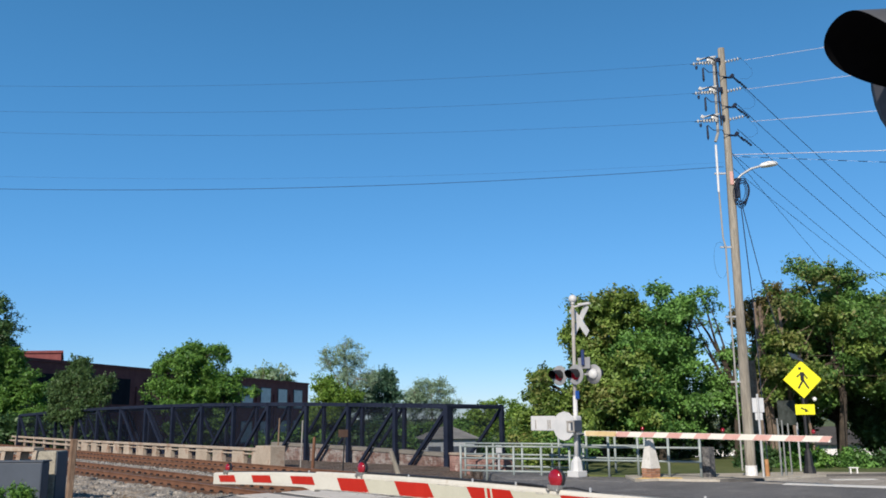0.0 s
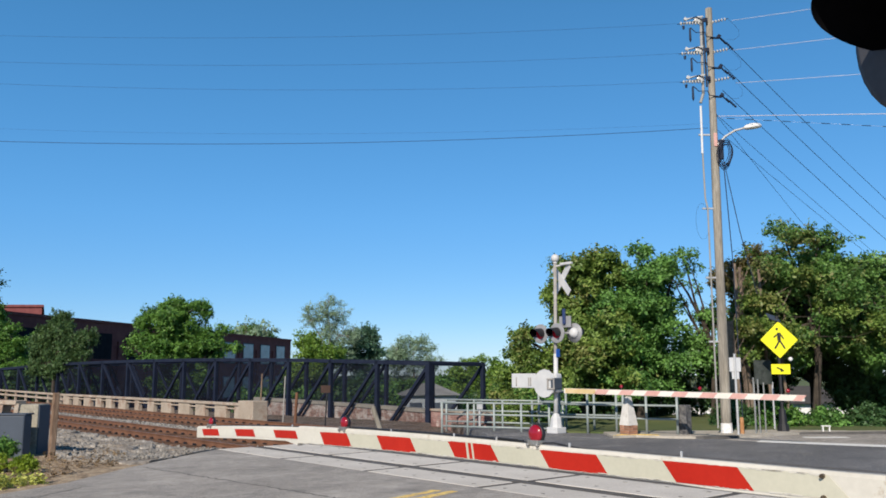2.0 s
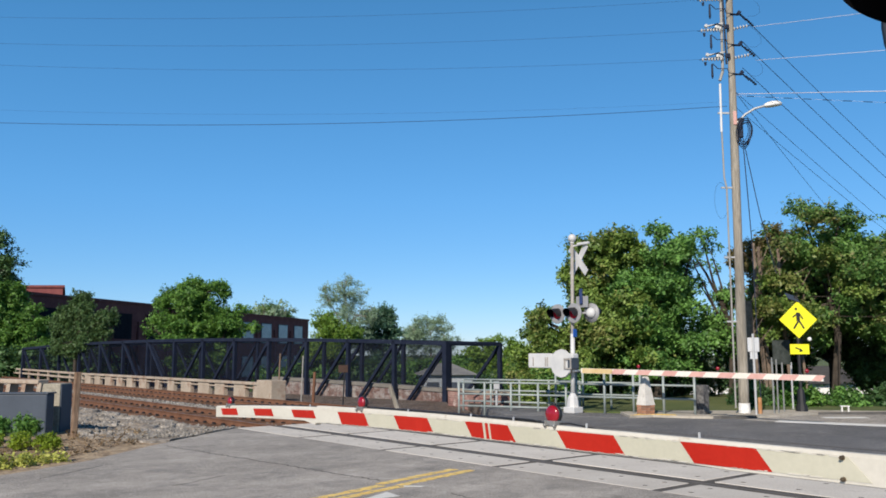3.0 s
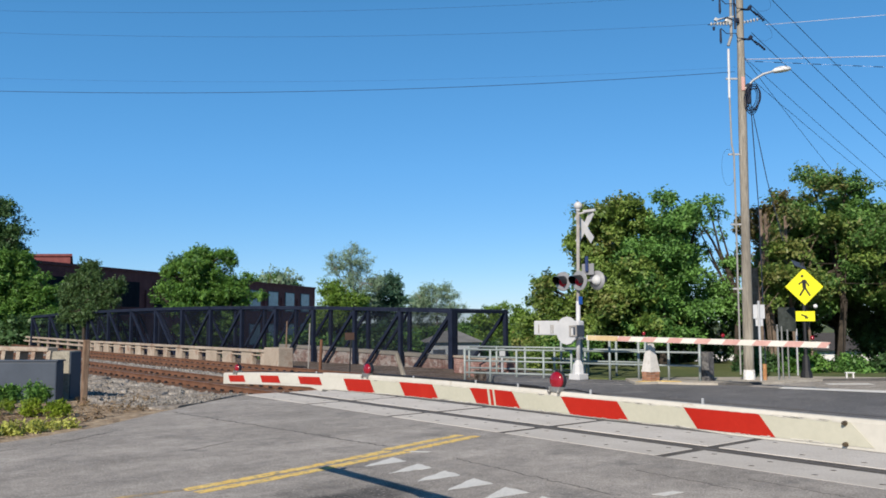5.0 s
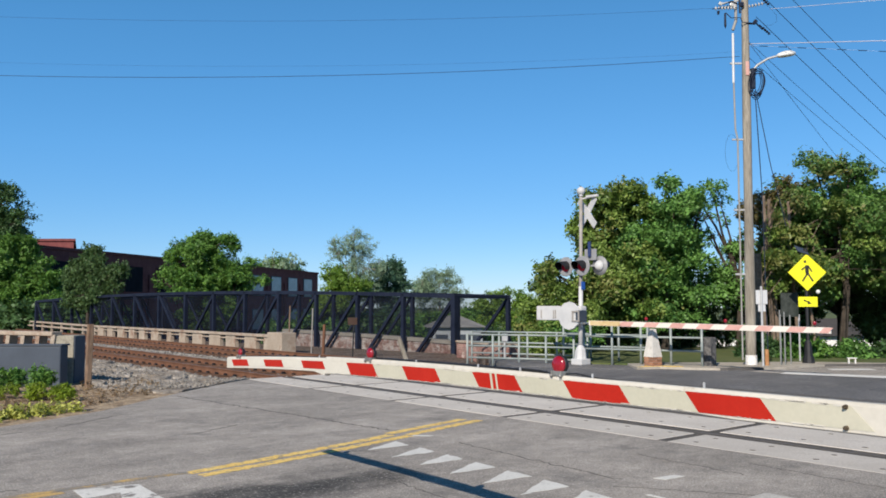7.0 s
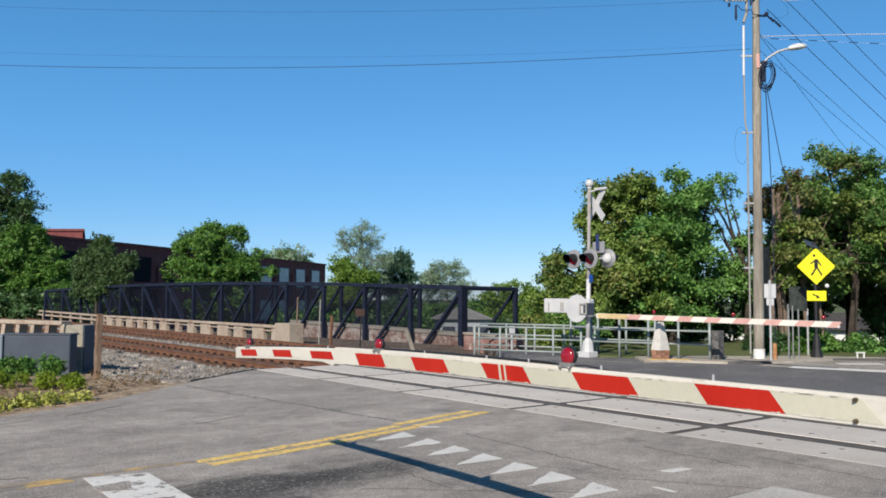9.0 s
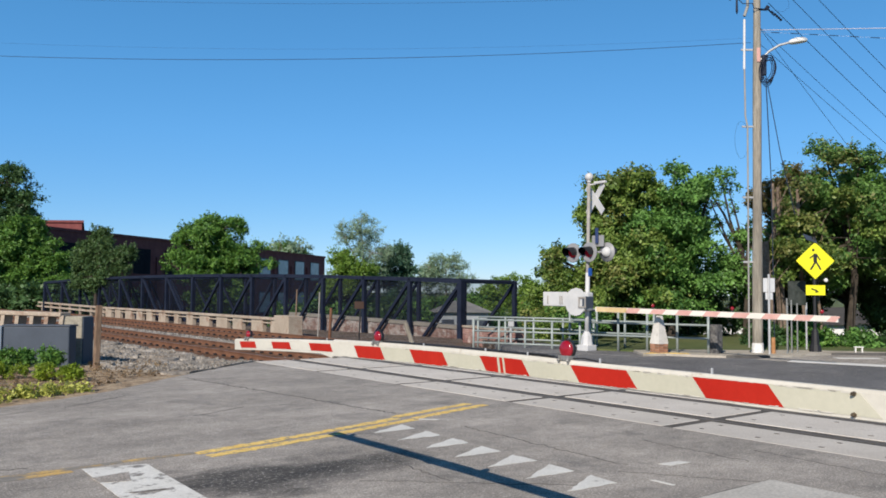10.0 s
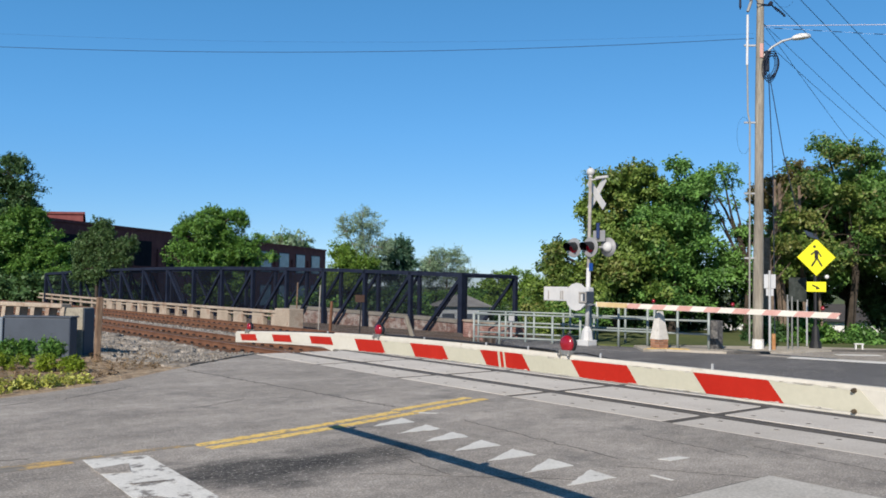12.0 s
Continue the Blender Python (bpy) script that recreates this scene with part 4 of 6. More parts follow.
    cyl(bm, q + ARM_F * 0.013, q + ARM_F * 0.022, 0.007, 0.006, 8)
    part("bolt", bm, M["bolt_steel"], gate, "dull steel hexagon bolt")


BDIR = Vector((math.cos(TURN), math.sin(TURN), 0))       # away from the near traffic
ADIR = Vector((-math.sin(TURN), math.cos(TURN), 0))


def arm_lamp(s, r):
    q = arm_at(s) + Vector((0, 0, 0.016)) - ARM_F * 0.027
    bm = bmesh.new()
    box(bm, q + Vector((0, 0, 0.014)), (0.085, 0.06, 0.03), Matrix.Rotation(math.atan2(ARMD.y, ARMD.x), 3, "Z"), 0.005)
    cyl(bm, q + Vector((0, 0, 0.02)), q + Vector((0, 0, 0.05)), 0.016, 0.014, 8)
    d = Vector((ARMD.x, ARMD.y, 0)).normalized()
    for k in (-0.036, 0.036):
        cyl(bm, q + d * k + ARM_F * 0.030 - Vector((0, 0, 0.010)), q + d * k + ARM_F * 0.030 + Vector((0, 0, 0.030)), 0.007, 0.007, 8)
        ball(bm, q + d * k + ARM_F * 0.034 + Vector((0, 0, 0.004)), 0.011, 8)
    br = part("lamp_bracket", bm, M["clamp_grey"], gate, "grey metal lamp clamp")
    # drum lamp: red lenses on both faces of a dark band
    t = Matrix.Translation(q + Vector((0, 0, r + 0.012))) @ (-BDIR).to_track_quat("Z", "Y").to_matrix().to_4x4()
    bm = bmesh.new()
    lathe(bm, [(r * 0.99, -0.014), (r * 1.04, -0.010), (r * 1.04, 0.006), (r * 0.99, 0.010)], 20, t)
    cyl(bm, t @ Vector((0, r * 0.98, -0.004)), t @ Vector((0, r * 1.22, -0.004)), 0.012, 0.008, 8)
    part("lamp_band", bm, M["black_metal"], br, "dark lamp rim", True)
    for sg in (1, -1):
        bm = bmesh.new()
        lathe(bm, [(r * 0.98, 0.008 * sg), (r * 0.93, 0.018 * sg), (r * 0.8, 0.024 * sg), (r * 0.5, 0.030 * sg), (r * 0.12, 0.033 * sg)], 20, t)
        part("red_lens", bm, M["red_lens"], br, "glossy red lamp lens", True)


arm_lamp(0.19, 0.040)
arm_lamp(6.0 * STR + 0.34, 0.045)
arm_lamp(11.88 * STR, 0.050)
# conduit along the top edge with clips
pts = []
for i in range(60):
    s = 2.75 + 1.95 * i / 59
    pts.append(arm_at(s) + Vector((0, 0, 0.040 - 0.0052 * (s - 2.1) + 0.002 * (i % 2))) - ARM_F * 0.042)
rod("conduit", pts, 0.009, M["black_metal"], gate, "black corrugated conduit along the arm")
rod("lamp_cable", [arm_at(s) + Vector((0, 0, 0.03)) - ARM_F * 0.05 for s in (0.15, 0.9, 1.8, 2.6)], 0.004, M["black_metal"], gate)
rod("lamp_cable", [arm_at(s) + Vector((0, 0, dz)) - ARM_F * 0.03 for s, dz in ((4.5, 0.038), (4.66, 0.036), (4.78, 0.024), (4.95, 0.036), (5.15, 0.018), (5.4, 0.014))],
    0.004, M["black_metal"], gate)
for s in (1.93, 2.72, 3.4, 4.1, 4.5, 5.08, 5.78, 6.7):
    bm = bmesh.new()
    q = arm_at(s) + Vector((0, 0, 0.024)) - ARM_F * 0.02
    box(bm, q, (0.009, 0.012, 0.042), Matrix.Rotation(math.atan2(ARMD.y, ARMD.x), 3, "Z"), 0.003)
    part("clip", bm, M["aluminium"], gate)

# ---------------------------------------------------------------- near signal mast beside the camera

def flasher(parent, c, face, hood_len, r=0.16, disc=0.26, lens="dark_lens", hood="hood_grey", plate="black_metal", back="silver_paint", amp=0.9, cut=1.3, droop=0.1):
    """One round crossing light: disc, housing, lens and a long hood open below, facing along face."""
    t = Matrix.Translation(c) @ face.to_track_quat("Z", "Y").to_matrix().to_4x4()
    bm = bmesh.new()
    lathe(bm, [(disc, -0.012), (disc, 0.004), (disc - 0.02, 0.008), (r, 0.008)], 32, t)
    p = part("background_disc", bm, M[plate], parent, "", True)
    bm = bmesh.new()
    lathe(bm, [(0.05, -0.16), (0.10, -0.14), (r * 0.95, -0.06), (r, -0.012)], 24, t)
    part("housing", bm, M[back], p, "", True)
    bm = bmesh.new()
    lathe(bm, [(r * 0.98, 0.009), (r * 0.85, 0.03), (r * 0.5, 0.045), (0.01, 0.05)], 24, t)
    part("lens", bm, M[lens], p, "", True)
    bm = bmesh.new()
    seg = 36
    outer, inner = [], []
    for i in range(seg + 1):
        a = radians(-27) + radians(234) * i / seg
        low = 0.5 - 0.5 * math.sin(a)                     # 0 on top, 1 at the bottom
        ln = max(0.012, hood_len * (1 - amp * low ** cut))
        for lst, rr in ((outer, r + 0.012), (inner, r + 0.004)):
            x, y = rr * math.cos(a), rr * math.sin(a)
            lst.append((bm.verts.new(t @ Vector((x, y, 0.008))), bm.verts.new(t @ Vector((x, y - droop * ln, ln)))))
    for i in range(seg):
        bm.faces.new((outer[i][0], outer[i + 1][0], outer[i + 1][1], outer[i][1]))
    lining = bmesh.new()
    li = [(lining.verts.new(a.co.lerp(c.co, 0.02)), lining.verts.new(d.co.lerp(b.co, 0.1))) for (a, b), (c, d) in zip(inner, outer)]
    for i in range(seg):
        lining.faces.new((li[i][0], li[i][1], li[i + 1][1], li[i + 1][0]))
    part("hood_lining", lining, M["matt_black"], p, "matt black hood lining", True)
    part("hood", bm, M[hood], p, "", True)
    return p


LENS1 = Vector((1.383, 2.054, 2.729))
MAST1 = Vector((2.25, 1.82, 0))
mast = thing("crossing_signal", "near crossing signal mast with dark hooded lights", "crossing signal")
bm = bmesh.new()
cyl(bm, MAST1 + Vector((0, 0, 0.0)), MAST1 + Vector((0, 0, 4.6)), 0.065, 0.06, 20)
part("pole", bm, M["aluminium"], mast, "", True)
bm = bmesh.new()
box(bm, MAST1 + Vector((0, 0, 0.2)), (0.42, 0.42, 0.4), TK.to_3x3(), 0.04)
part("base", bm, M["silver_paint"], mast)
bm = bmesh.new()
box(bm, MAST1 + BDIR * 0.05 + Vector((0, 0, 1.28)), (0.5, 0.4, 0.62), TK.to_3x3(), 0.06)
part("gate_mechanism", bm, M["silver_paint"], mast)
bm = bmesh.new()
hub = MAST1 + Vector((0, 0, LENS1.z))
cyl(bm, hub, LENS1 - ADIR * 0.42 + BDIR * 0.16, 0.03, 0.03, 12)
cyl(bm, LENS1 + BDIR * 0.13, LENS1 - ADIR * 0.84 + BDIR * 0.13, 0.03, 0.03, 12)
part("cross_arm", bm, M["aluminium"], mast)
FACE1 = Vector((-0.985, -0.171, -0.021)).normalized()
flasher(mast, LENS1, FACE1, 0.287, 0.106, 0.263, "shaded_lens", plate="disc_black", amp=1.39, cut=2.13, droop=0.109)
flasher(mast, LENS1 - ADIR * 0.84, FACE1, 0.287, 0.106, 0.263, "shaded_lens", plate="disc_black", amp=1.39, cut=2.13, droop=0.109)

# ---------------------------------------------------------------- far crossing gate and signal
FM = Vector((4.40, 25.24, 0.12))
far = thing("crossing_signal", "silver crossing signal mast with twin lights and crossbuck", "crossing signal", Matrix.Translation(FM))
bm = bmesh.new()
cyl(bm, (0, 0, 0.3), (0.07, 0, 5.05), 0.060, 0.052, 16)
part("pole", bm, M["mast_grey"], far, "", True)
bm = bmesh.new()
cyl(bm, (0, 0, 0.3), (0.028, 0, 2.25), 0.070, 0.066, 16)
part("sleeve", bm, M["silver_paint"], far, "white painted lower sleeve", True)
bm = bmesh.new()
ball(bm, (0.075, 0, 5.17), 0.13, 18, (1, 1, 1.0))
cyl(bm, (0.07, 0, 5.0), (0.075, 0, 5.08), 0.07, 0.06, 12)
part("bell_cap", bm, M["silver_paint"], far, "round silver cap on the mast", True)
bm = bmesh.new()
box(bm, (0, 0, -0.02), (0.42, 0.42, 0.18), TK.to_3x3(), 0.02)
cyl(bm, (0, 0, 0.0), (0, 0, 0.34), 0.2, 0.16, 8)
cyl(bm, (0, 0, 0.34), (0, 0, 0.48), 0.16, 0.07, 8)
part("base", bm, M["silver_paint"], far, "white flared mast base")
# crossbuck seen almost edge-on, facing away along the road
XN, XA = Vector((0.917, 0.40, 0)), Vector((-0.40, 0.917, 0))
xb = Vector((0.26, 0.02, 4.50))
for sg in (1, -1):
    d = (XA * sg * -0.707 + Vector((0, 0, 0.707)))
    bm = bmesh.new()
    beam(bm, xb - d * 0.61 + XN * 0.008 * sg, xb + d * 0.61 + XN * 0.008 * sg, 0.014, 0.23, XN.cross(d))
    part("crossbuck_blade", bm, M["silver_paint"], far, "white crossbuck blade seen from behind")
bm = bmesh.new()
cyl(bm, (0.07, 0, 4.92), Vector((0.07, 0, 4.96)) - ADIR * 0.55 + BDIR * 0.05, 0.028, 0.022, 10)
box(bm, Vector((0.07, 0, 4.97)) - ADIR * 0.42 + BDIR * 0.03, (0.10, 0.45, 0.08), TK.to_3x3(), 0.02)
part("top_bracket", bm, M["silver_paint"], far)
# cross arm with two lights to the near side and their mates behind
bm = bmesh.new()
ca = Vector((0.03, 0, 2.86))
cyl(bm, ca + ADIR * 0.62, ca - ADIR * 0.62, 0.03, 0.03, 10)
part("cross_arm", bm, M["aluminium"], far)
for off, face in ((0.48, -BDIR), (-0.18, -BDIR)):
    flasher(far, ca + ADIR * off + face * 0.14, face, 0.36, 0.165, 0.30, "dark_lens", "black_metal", "disc_grey", amp=0.75, cut=1.4)
flasher(far, ca - ADIR * 0.66 + BDIR * 0.12, BDIR, 0.30, 0.165, 0.29, "dark_lens", "black_metal", "disc_grey")
bm = bmesh.new()
box(bm, Vector((0.0, 0, 3.20)) - ADIR * 0.40 + BDIR * 0.05, (0.02, 0.46, 0.34), TK.to_3x3(), 0.004)
part("sign_plate", bm, M["disc_grey"], far, "pale grey plate seen from behind")
bm = bmesh.new()
box(bm, Vector((0.0, 0, 3.36)) - ADIR * 0.40 - BDIR * 0.0, (0.05, 0.10, 0.46), TK.to_3x3(), 0.01)
part("plate_bracket", bm, M["blue_dark"], far, "dull blue bracket")
bm = bmesh.new()
box(bm, Vector((0.09, -0.05, 2.27)), (0.17, 0.02, 0.24), TK.to_3x3(), 0.01)
part("number_plate", bm, M["blue_plate"], far, "small blue plate on the mast")
# gate mechanism, counterweight and arm
gm = Vector((0.0, 0, 1.38))
bm = bmesh.new()
box(bm, gm - BDIR * 0.10 - ADIR * 0.02, (0.30, 0.44, 0.56), TK.to_3x3(), 0.06)
part("gate_mechanism", bm, M["silver_paint"], far, "white gate mechanism housing")
bm = bmesh.new()
box(bm, gm - BDIR * 0.18 - ADIR * 0.20 + Vector((0, 0, -0.02)), (0.36, 0.16, 0.34), TK.to_3x3(), 0.03)
part("gear_cover", bm, M["cabinet_grey"], far, "dark gear cover")
bm = bmesh.new()
for dz in (-0.15, 0.13):
    box(bm, gm - BDIR * 0.37 - ADIR * 0.14 + Vector((0, 0, dz - 0.02)), (0.03, 0.30, 0.05), TK.to_3x3(), 0.008)
for k in (-0.02, -0.26):
    box(bm, gm - BDIR * 0.37 + ADIR * k + Vector((0, 0, -0.03)), (0.03, 0.05, 0.30), TK.to_3x3(), 0.008)
part("arm_clamp", bm, M["mast_grey"], far, "grey frame that holds the arm")
bm = bmesh.new()
q = gm - BDIR * 0.30 + ADIR * 0.15 + Vector((0, 0, -0.02))
cyl(bm, q, q - BDIR * 0.05, 0.43, 0.42, 14)
box(bm, gm - BDIR * 0.3 + ADIR * 1.02 + Vector((0, 0, 0.06)), (0.07, 1.0, 0.44), TK.to_3x3(), 0.02)
part("counterweight", bm, M["silver_paint"], far, "white counterweight plates")
for k in (0.70, 0.78, 1.3):
    bm = bmesh.new()
    box(bm, gm - BDIR * 0.34 + ADIR * k + Vector((0, 0, 0.03)), (0.03, 0.035, 0.26), TK.to_3x3(), 0.004)
    part("weight_bolt", bm, M["mast_grey"], far)
FA0 = Vector((4.62, 24.98, 1.27)) - FM
FAD = Vector((0.699, -0.715, -0.0135))
FAF = Vector((-0.715, -0.699, 0))
arm2 = thing("crossing_gate", "lowered far gate arm with faded pink and white bands", "crossing gate")


def far_slab(name, s0, s1, off, th, h, material, parent, sl=0.0, label=""):
    bm = bmesh.new()
    d = Vector((FAD.x, FAD.y, FAD.z))
    vs = []
    for s, k in ((s0, 0), (s1, 0)):
        for dz, q in ((h / 2, -sl / 2), (-h / 2, sl / 2)):
            c = FM + FA0 + d * (s + q) + Vector((0, 0, dz))
            vs.append((bm.verts.new(c + FAF * (off + th)), bm.verts.new(c + FAF * off)))
    (a, a2), (b, b2), (c, c2), (e, e2) = vs
    for f in ((a, b, e, c), (a2, c2, e2, b2), (a, c, c2, a2), (b, b2, e2, e), (a, a2, b2, b), (c, e, e2, c2)):
        bm.faces.new(f)
    return part(name, bm, material, parent, label)


core = far_slab("arm", 0.0, 7.0, -0.03, 0.05, 0.145, M["arm_fadedwhite"], arm2)
far_slab("root_band", 0.05, 0.69 + STR, 0.019, 0.004, 0.135, M["arm_wood"], core, 0.0, "yellowed bare band of the arm")
for j in range(15):
    s0 = 0.69 + STR * (j + 1)
    far_slab("pink_band" if j % 2 == 0 else "white_band", s0, min(s0 + STR, 7.0), 0.019, 0.004, 0.135,
             M["arm_pink"] if j % 2 == 0 else M["arm_fadedwhite"], core, -0.12)
for s in (1.95, 4.32, 6.62):
    bm = bmesh.new()
    q = FM + FA0 + FAD * s + Vector((0, 0, 0.075))
    cyl(bm, q, q + Vector((0, 0, 0.05)), 0.03, 0.025, 8)
    br = part("lamp_bracket", bm, M["black_metal"], arm2)
    bm = bmesh.new()
    ball(bm, q + Vector((0, 0, 0.09)), 0.055, 12, (0.9, 0.9, 1.0))
    part("red_lens", bm, M["red_lens"], br, "red lamp lens", True)

# ---------------------------------------------------------------- utility pole
UP = Vector((9.22, 24.34, 0.10))
upole = thing("utility_pole", "tall weathered timber utility pole with insulators and cables", "utility pole", Matrix.Translation(UP))
bm = bmesh.new()
n = 16
prev = None
for i in range(n + 1):
    k = i / n
    z = 13.1 * k - 0.1
    r = 0.152 - 0.056 * k
    ring = [bm.verts.new((0.12 * k + r * math.cos(a) + 0.006 * math.sin(3 * a + i), r * math.sin(a), z)) for a in [2 * math.pi * q / 14 for q in range(14)]]
    if prev:
        for q in range(14):
            bm.faces.new((prev[q], prev[(q + 1) % 14], ring[(q + 1) % 14], ring[q]))
    else:
        bm.faces.new(ring[::-1])
    prev = ring
bm.faces.new(prev)
part("pole", bm, M["pole_wood"], upole, "", True)
bm = bmesh.new()
cyl(bm, (0.0, -0.02, -0.1), (0.0, -0.02, 0.24), 0.170, 0.160, 14)
part("white_collar", bm, M["house_white"], upole, "white painted foot of the pole")
bm = bmesh.new()
box(bm, (0.08, -0.12, 8.72), (0.10, 0.04, 0.42), None, 0.01)
part("marker_band", bm, M["arm_pink"], upole, "faded red and white marker plate")


def strain(c, d, ln, n=4):
    """A string of ribbed insulator sheds on a dark rod from c along d."""
    c, d = Vector(c), Vector(d).normalized()
    bm = bmesh.new()
    cyl(bm, c, c + d * ln, 0.014, 0.014, 6)
    rd = part("insulator_rod", bm, M["wire"], upole)
    for i in range(n):
        bm = bmesh.new()
        q = c + d * (0.12 + (ln - 0.22) * i / (n - 1))
        cyl(bm, q - d * 0.018, q + d * 0.018, 0.062, 0.030, 10)
        part("insulator_shed", bm, M["porcelain"], rd, "pale ribbed insulator shed")


LEFT_DIR = Vector((-1.0, 0.05, 0.0))
RIGHT_DIR = Vector((0.86, -0.50, 0.05))
levels = (12.50, 11.52, 10.60)
for z in levels:
    bm = bmesh.new()
    beam(bm, (-0.10, -0.08, z + 0.20), (-0.70, -0.10, z + 0.08), 0.035, 0.04)
    beam(bm, (-0.16, 0.06, z + 0.10), (-0.62, 0.05, z + 0.02), 0.03, 0.035)
    box(bm, (-0.28, -0.06, z + 0.08), (0.20, 0.10, 0.13), Matrix.Rotation(radians(14), 3, "Y"), 0.02)
    box(bm, (-0.66, -0.08, z + 0.10), (0.10, 0.06, 0.10), Matrix.Rotation(radians(30), 3, "Y"), 0.01)
    part("switch_arm", bm, M["porcelain"], upole, "grey cut-out bracket")
    bm = bmesh.new()
    cyl(bm, (-0.05, -0.12, z + 0.02), (-0.34, -0.14, z + 0.16), 0.016, 0.016, 6)
    cyl(bm, (-0.34, -0.14, z + 0.16), (-0.60, -0.12, z + 0.06), 0.014, 0.014, 6)
    box(bm, (-0.05, -0.13, z + 0.06), (0.14, 0.08, 0.14), None, 0.02)
    part("fuse_holder", bm, M["wire_blue"], upole, "dark fuse holder and clamp")
    strain((-0.12, 0, z + 0.06), Vector((-1.0, 0.05, -0.10)), 0.76, 7)
    strain((-0.16, -0.14, z - 0.05), LEFT_DIR, 0.58, 5)
    strain((0.12, 0, z + 0.02), RIGHT_DIR, 0.58, 5)
    bm = bmesh.new()
    cyl(bm, (-0.52, -0.05, z - 0.18), (-0.52, -0.05, z - 0.56), 0.028, 0.038, 8)
    cyl(bm, (-0.52, -0.05, z - 0.56), (-0.52, -0.05, z - 0.64), 0.038, 0.01, 8)
    cyl(bm, (-0.72, -0.05, z - 0.12), (-0.72, -0.05, z - 0.22), 0.045, 0.03, 8)
    part("arrester", bm, M["wire_blue"], upole, "dark blue hanging arrester")
    bm = bmesh.new()
    cyl(bm, (0.08, -0.08, z - 0.50), (0.34, -0.1, z - 0.52), 0.03, 0.03, 8)
    box(bm, (0.36, -0.10, z - 0.46), (0.11, 0.08, 0.13), Matrix.Rotation(radians(35), 3, "Y"), 0.02)
    cyl(bm, (0.38, -0.06, z - 0.46), (0.62, 0.02, z - 0.66), 0.026, 0.016, 8)
    s0, sd = Vector((0.40, -0.08, z - 0.46)), Vector((0.733, 0.642, -0.226))
    cyl(bm, s0 + sd * 0.2, s0 + sd * 0.85, 0.016, 0.014, 8)
    for q in (0.42, 0.54, 0.66, 0.78):
        cyl(bm, s0 + sd * q, s0 + sd * (q + 0.03), 0.042, 0.036, 8)
    part("dead_end_clamp", bm, M["wire_blue"], upole, "dark dead-end clamp with ribbed insulator")
    rod("jumper", [(-0.5, -0.05, z - 0.16), (-0.36, -0.1, z - 0.34), (-0.1, -0.18, z - 0.36), (-0.06, -0.18, z - 0.5), (0.3, -0.1, z - 0.5)], 0.014, M["wire_blue"], upole)
    rod("jumper", [(0.60, -0.32, z + 0.0), (0.74, -0.34, z - 0.14), (0.90, -0.34, z - 0.34), (0.92, -0.3, z - 0.52), (0.80, -0.2, z - 0.60), (0.62, -0.1, z - 0.56)], 0.0035, M["wire"], upole)
bm = bmesh.new()
cyl(bm, (-0.10, -0.12, 10.4), (-0.13, -0.12, 12.6), 0.032, 0.03, 8)
part("cable_bundle", bm, M["wire"], upole, "black cables strapped to the pole")
# conduit riser on stand-offs
rod("riser", [(-0.16, -0.05, 12.7), (-0.2, -0.05, 10.2), (-0.30, -0.05, 9.9)], 0.045, M["riser_grey"], upole, "grey cable riser")
rod("riser", [(-0.30, -0.05, 9.8), (-0.32, -0.05, 8.3)], 0.036, M["sign_back"], upole, "white cable guard")
rod("riser", [(-0.32, -0.05, 9.1), (-0.30, -0.05, 6.9), (-0.24, -0.05, 6.6), (-0.26, -0.05, 0.1)], 0.027, M["riser_grey"], upole, "pale conduit riser beside the pole")
for z in (8.9, 6.6, 4.5, 2.6):
    bm = bmesh.new()
    box(bm, (-0.22, 0, z), (0.34, 0.05, 0.05))
    part("standoff", bm, M["aluminium"], upole)
# street lamp
lamp_pts = [(0.16, -0.05, 8.58), (0.40, -0.10, 8.83), (0.68, -0.16, 9.00), (0.96, -0.2, 9.07)]
rod("lamp_arm", lamp_pts, 0.035, M["aluminium"], upole, "curved metal lamp arm")
bm = bmesh.new()
t = Matrix.Translation((1.20, -0.24, 9.10)) @ Matrix.Rotation(radians(-8), 4, "Y")
vs = ball(bm, (0, 0, 0), 0.18, 18, (1.6, 0.8, 0.62))
for v in vs:
    if v.co.z < -0.05:
        v.co.z = -0.05
    v.co = t @ v.co
part("lamp_head", bm, M["lamp_white"], upole, "white cobra-head street lamp", True)
# coils of cable and splice boxes
for k in range(9):
    a0, b0 = 0.15 + 0.022 * (k % 5), 0.30 + 0.028 * (k * 3 % 7)
    rod("cable_coil", [(0.32 + 0.016 * (k % 4) + a0 * math.cos(a) + 0.05 * math.sin(a), -0.1 - 0.014 * k, 8.28 - 0.02 * (k % 3) + b0 * math.sin(a))
                       for a in [2 * math.pi * i / 28 for i in range(28)]], 0.011, M["wire_blue"], upole, "loop of black cable", True)
bm = bmesh.new()
box(bm, (0.25, -0.08, 8.42), (0.13, 0.14, 0.62), None, 0.03)
part("splice_box", bm, M["wire"], upole, "black cable splice box")
rod("cable_loop", [(-0.42 + 0.2 * math.cos(a), -0.05, 6.2 + 0.55 * math.sin(a)) for a in [2 * math.pi * i / 24 for i in range(24)]], 0.0035,
    M["wire"], upole, "thin loose cable loop", True)
rod("drop_cable", [(0.3, -0.1, 7.9), (0.42, -0.1, 5.0), (0.46, -0.1, 0.2)], 0.015, M["wire"], upole)
rod("drop_cable", [(0.25, -0.1, 8.4), (0.7, -0.1, 5.8), (1.1, -0.1, 4.0)], 0.013, M["wire"], upole)


def cable(name, p0, p1, sag, radius, material, label):
    p0, p1 = Vector(p0), Vector(p1)
    pts = []
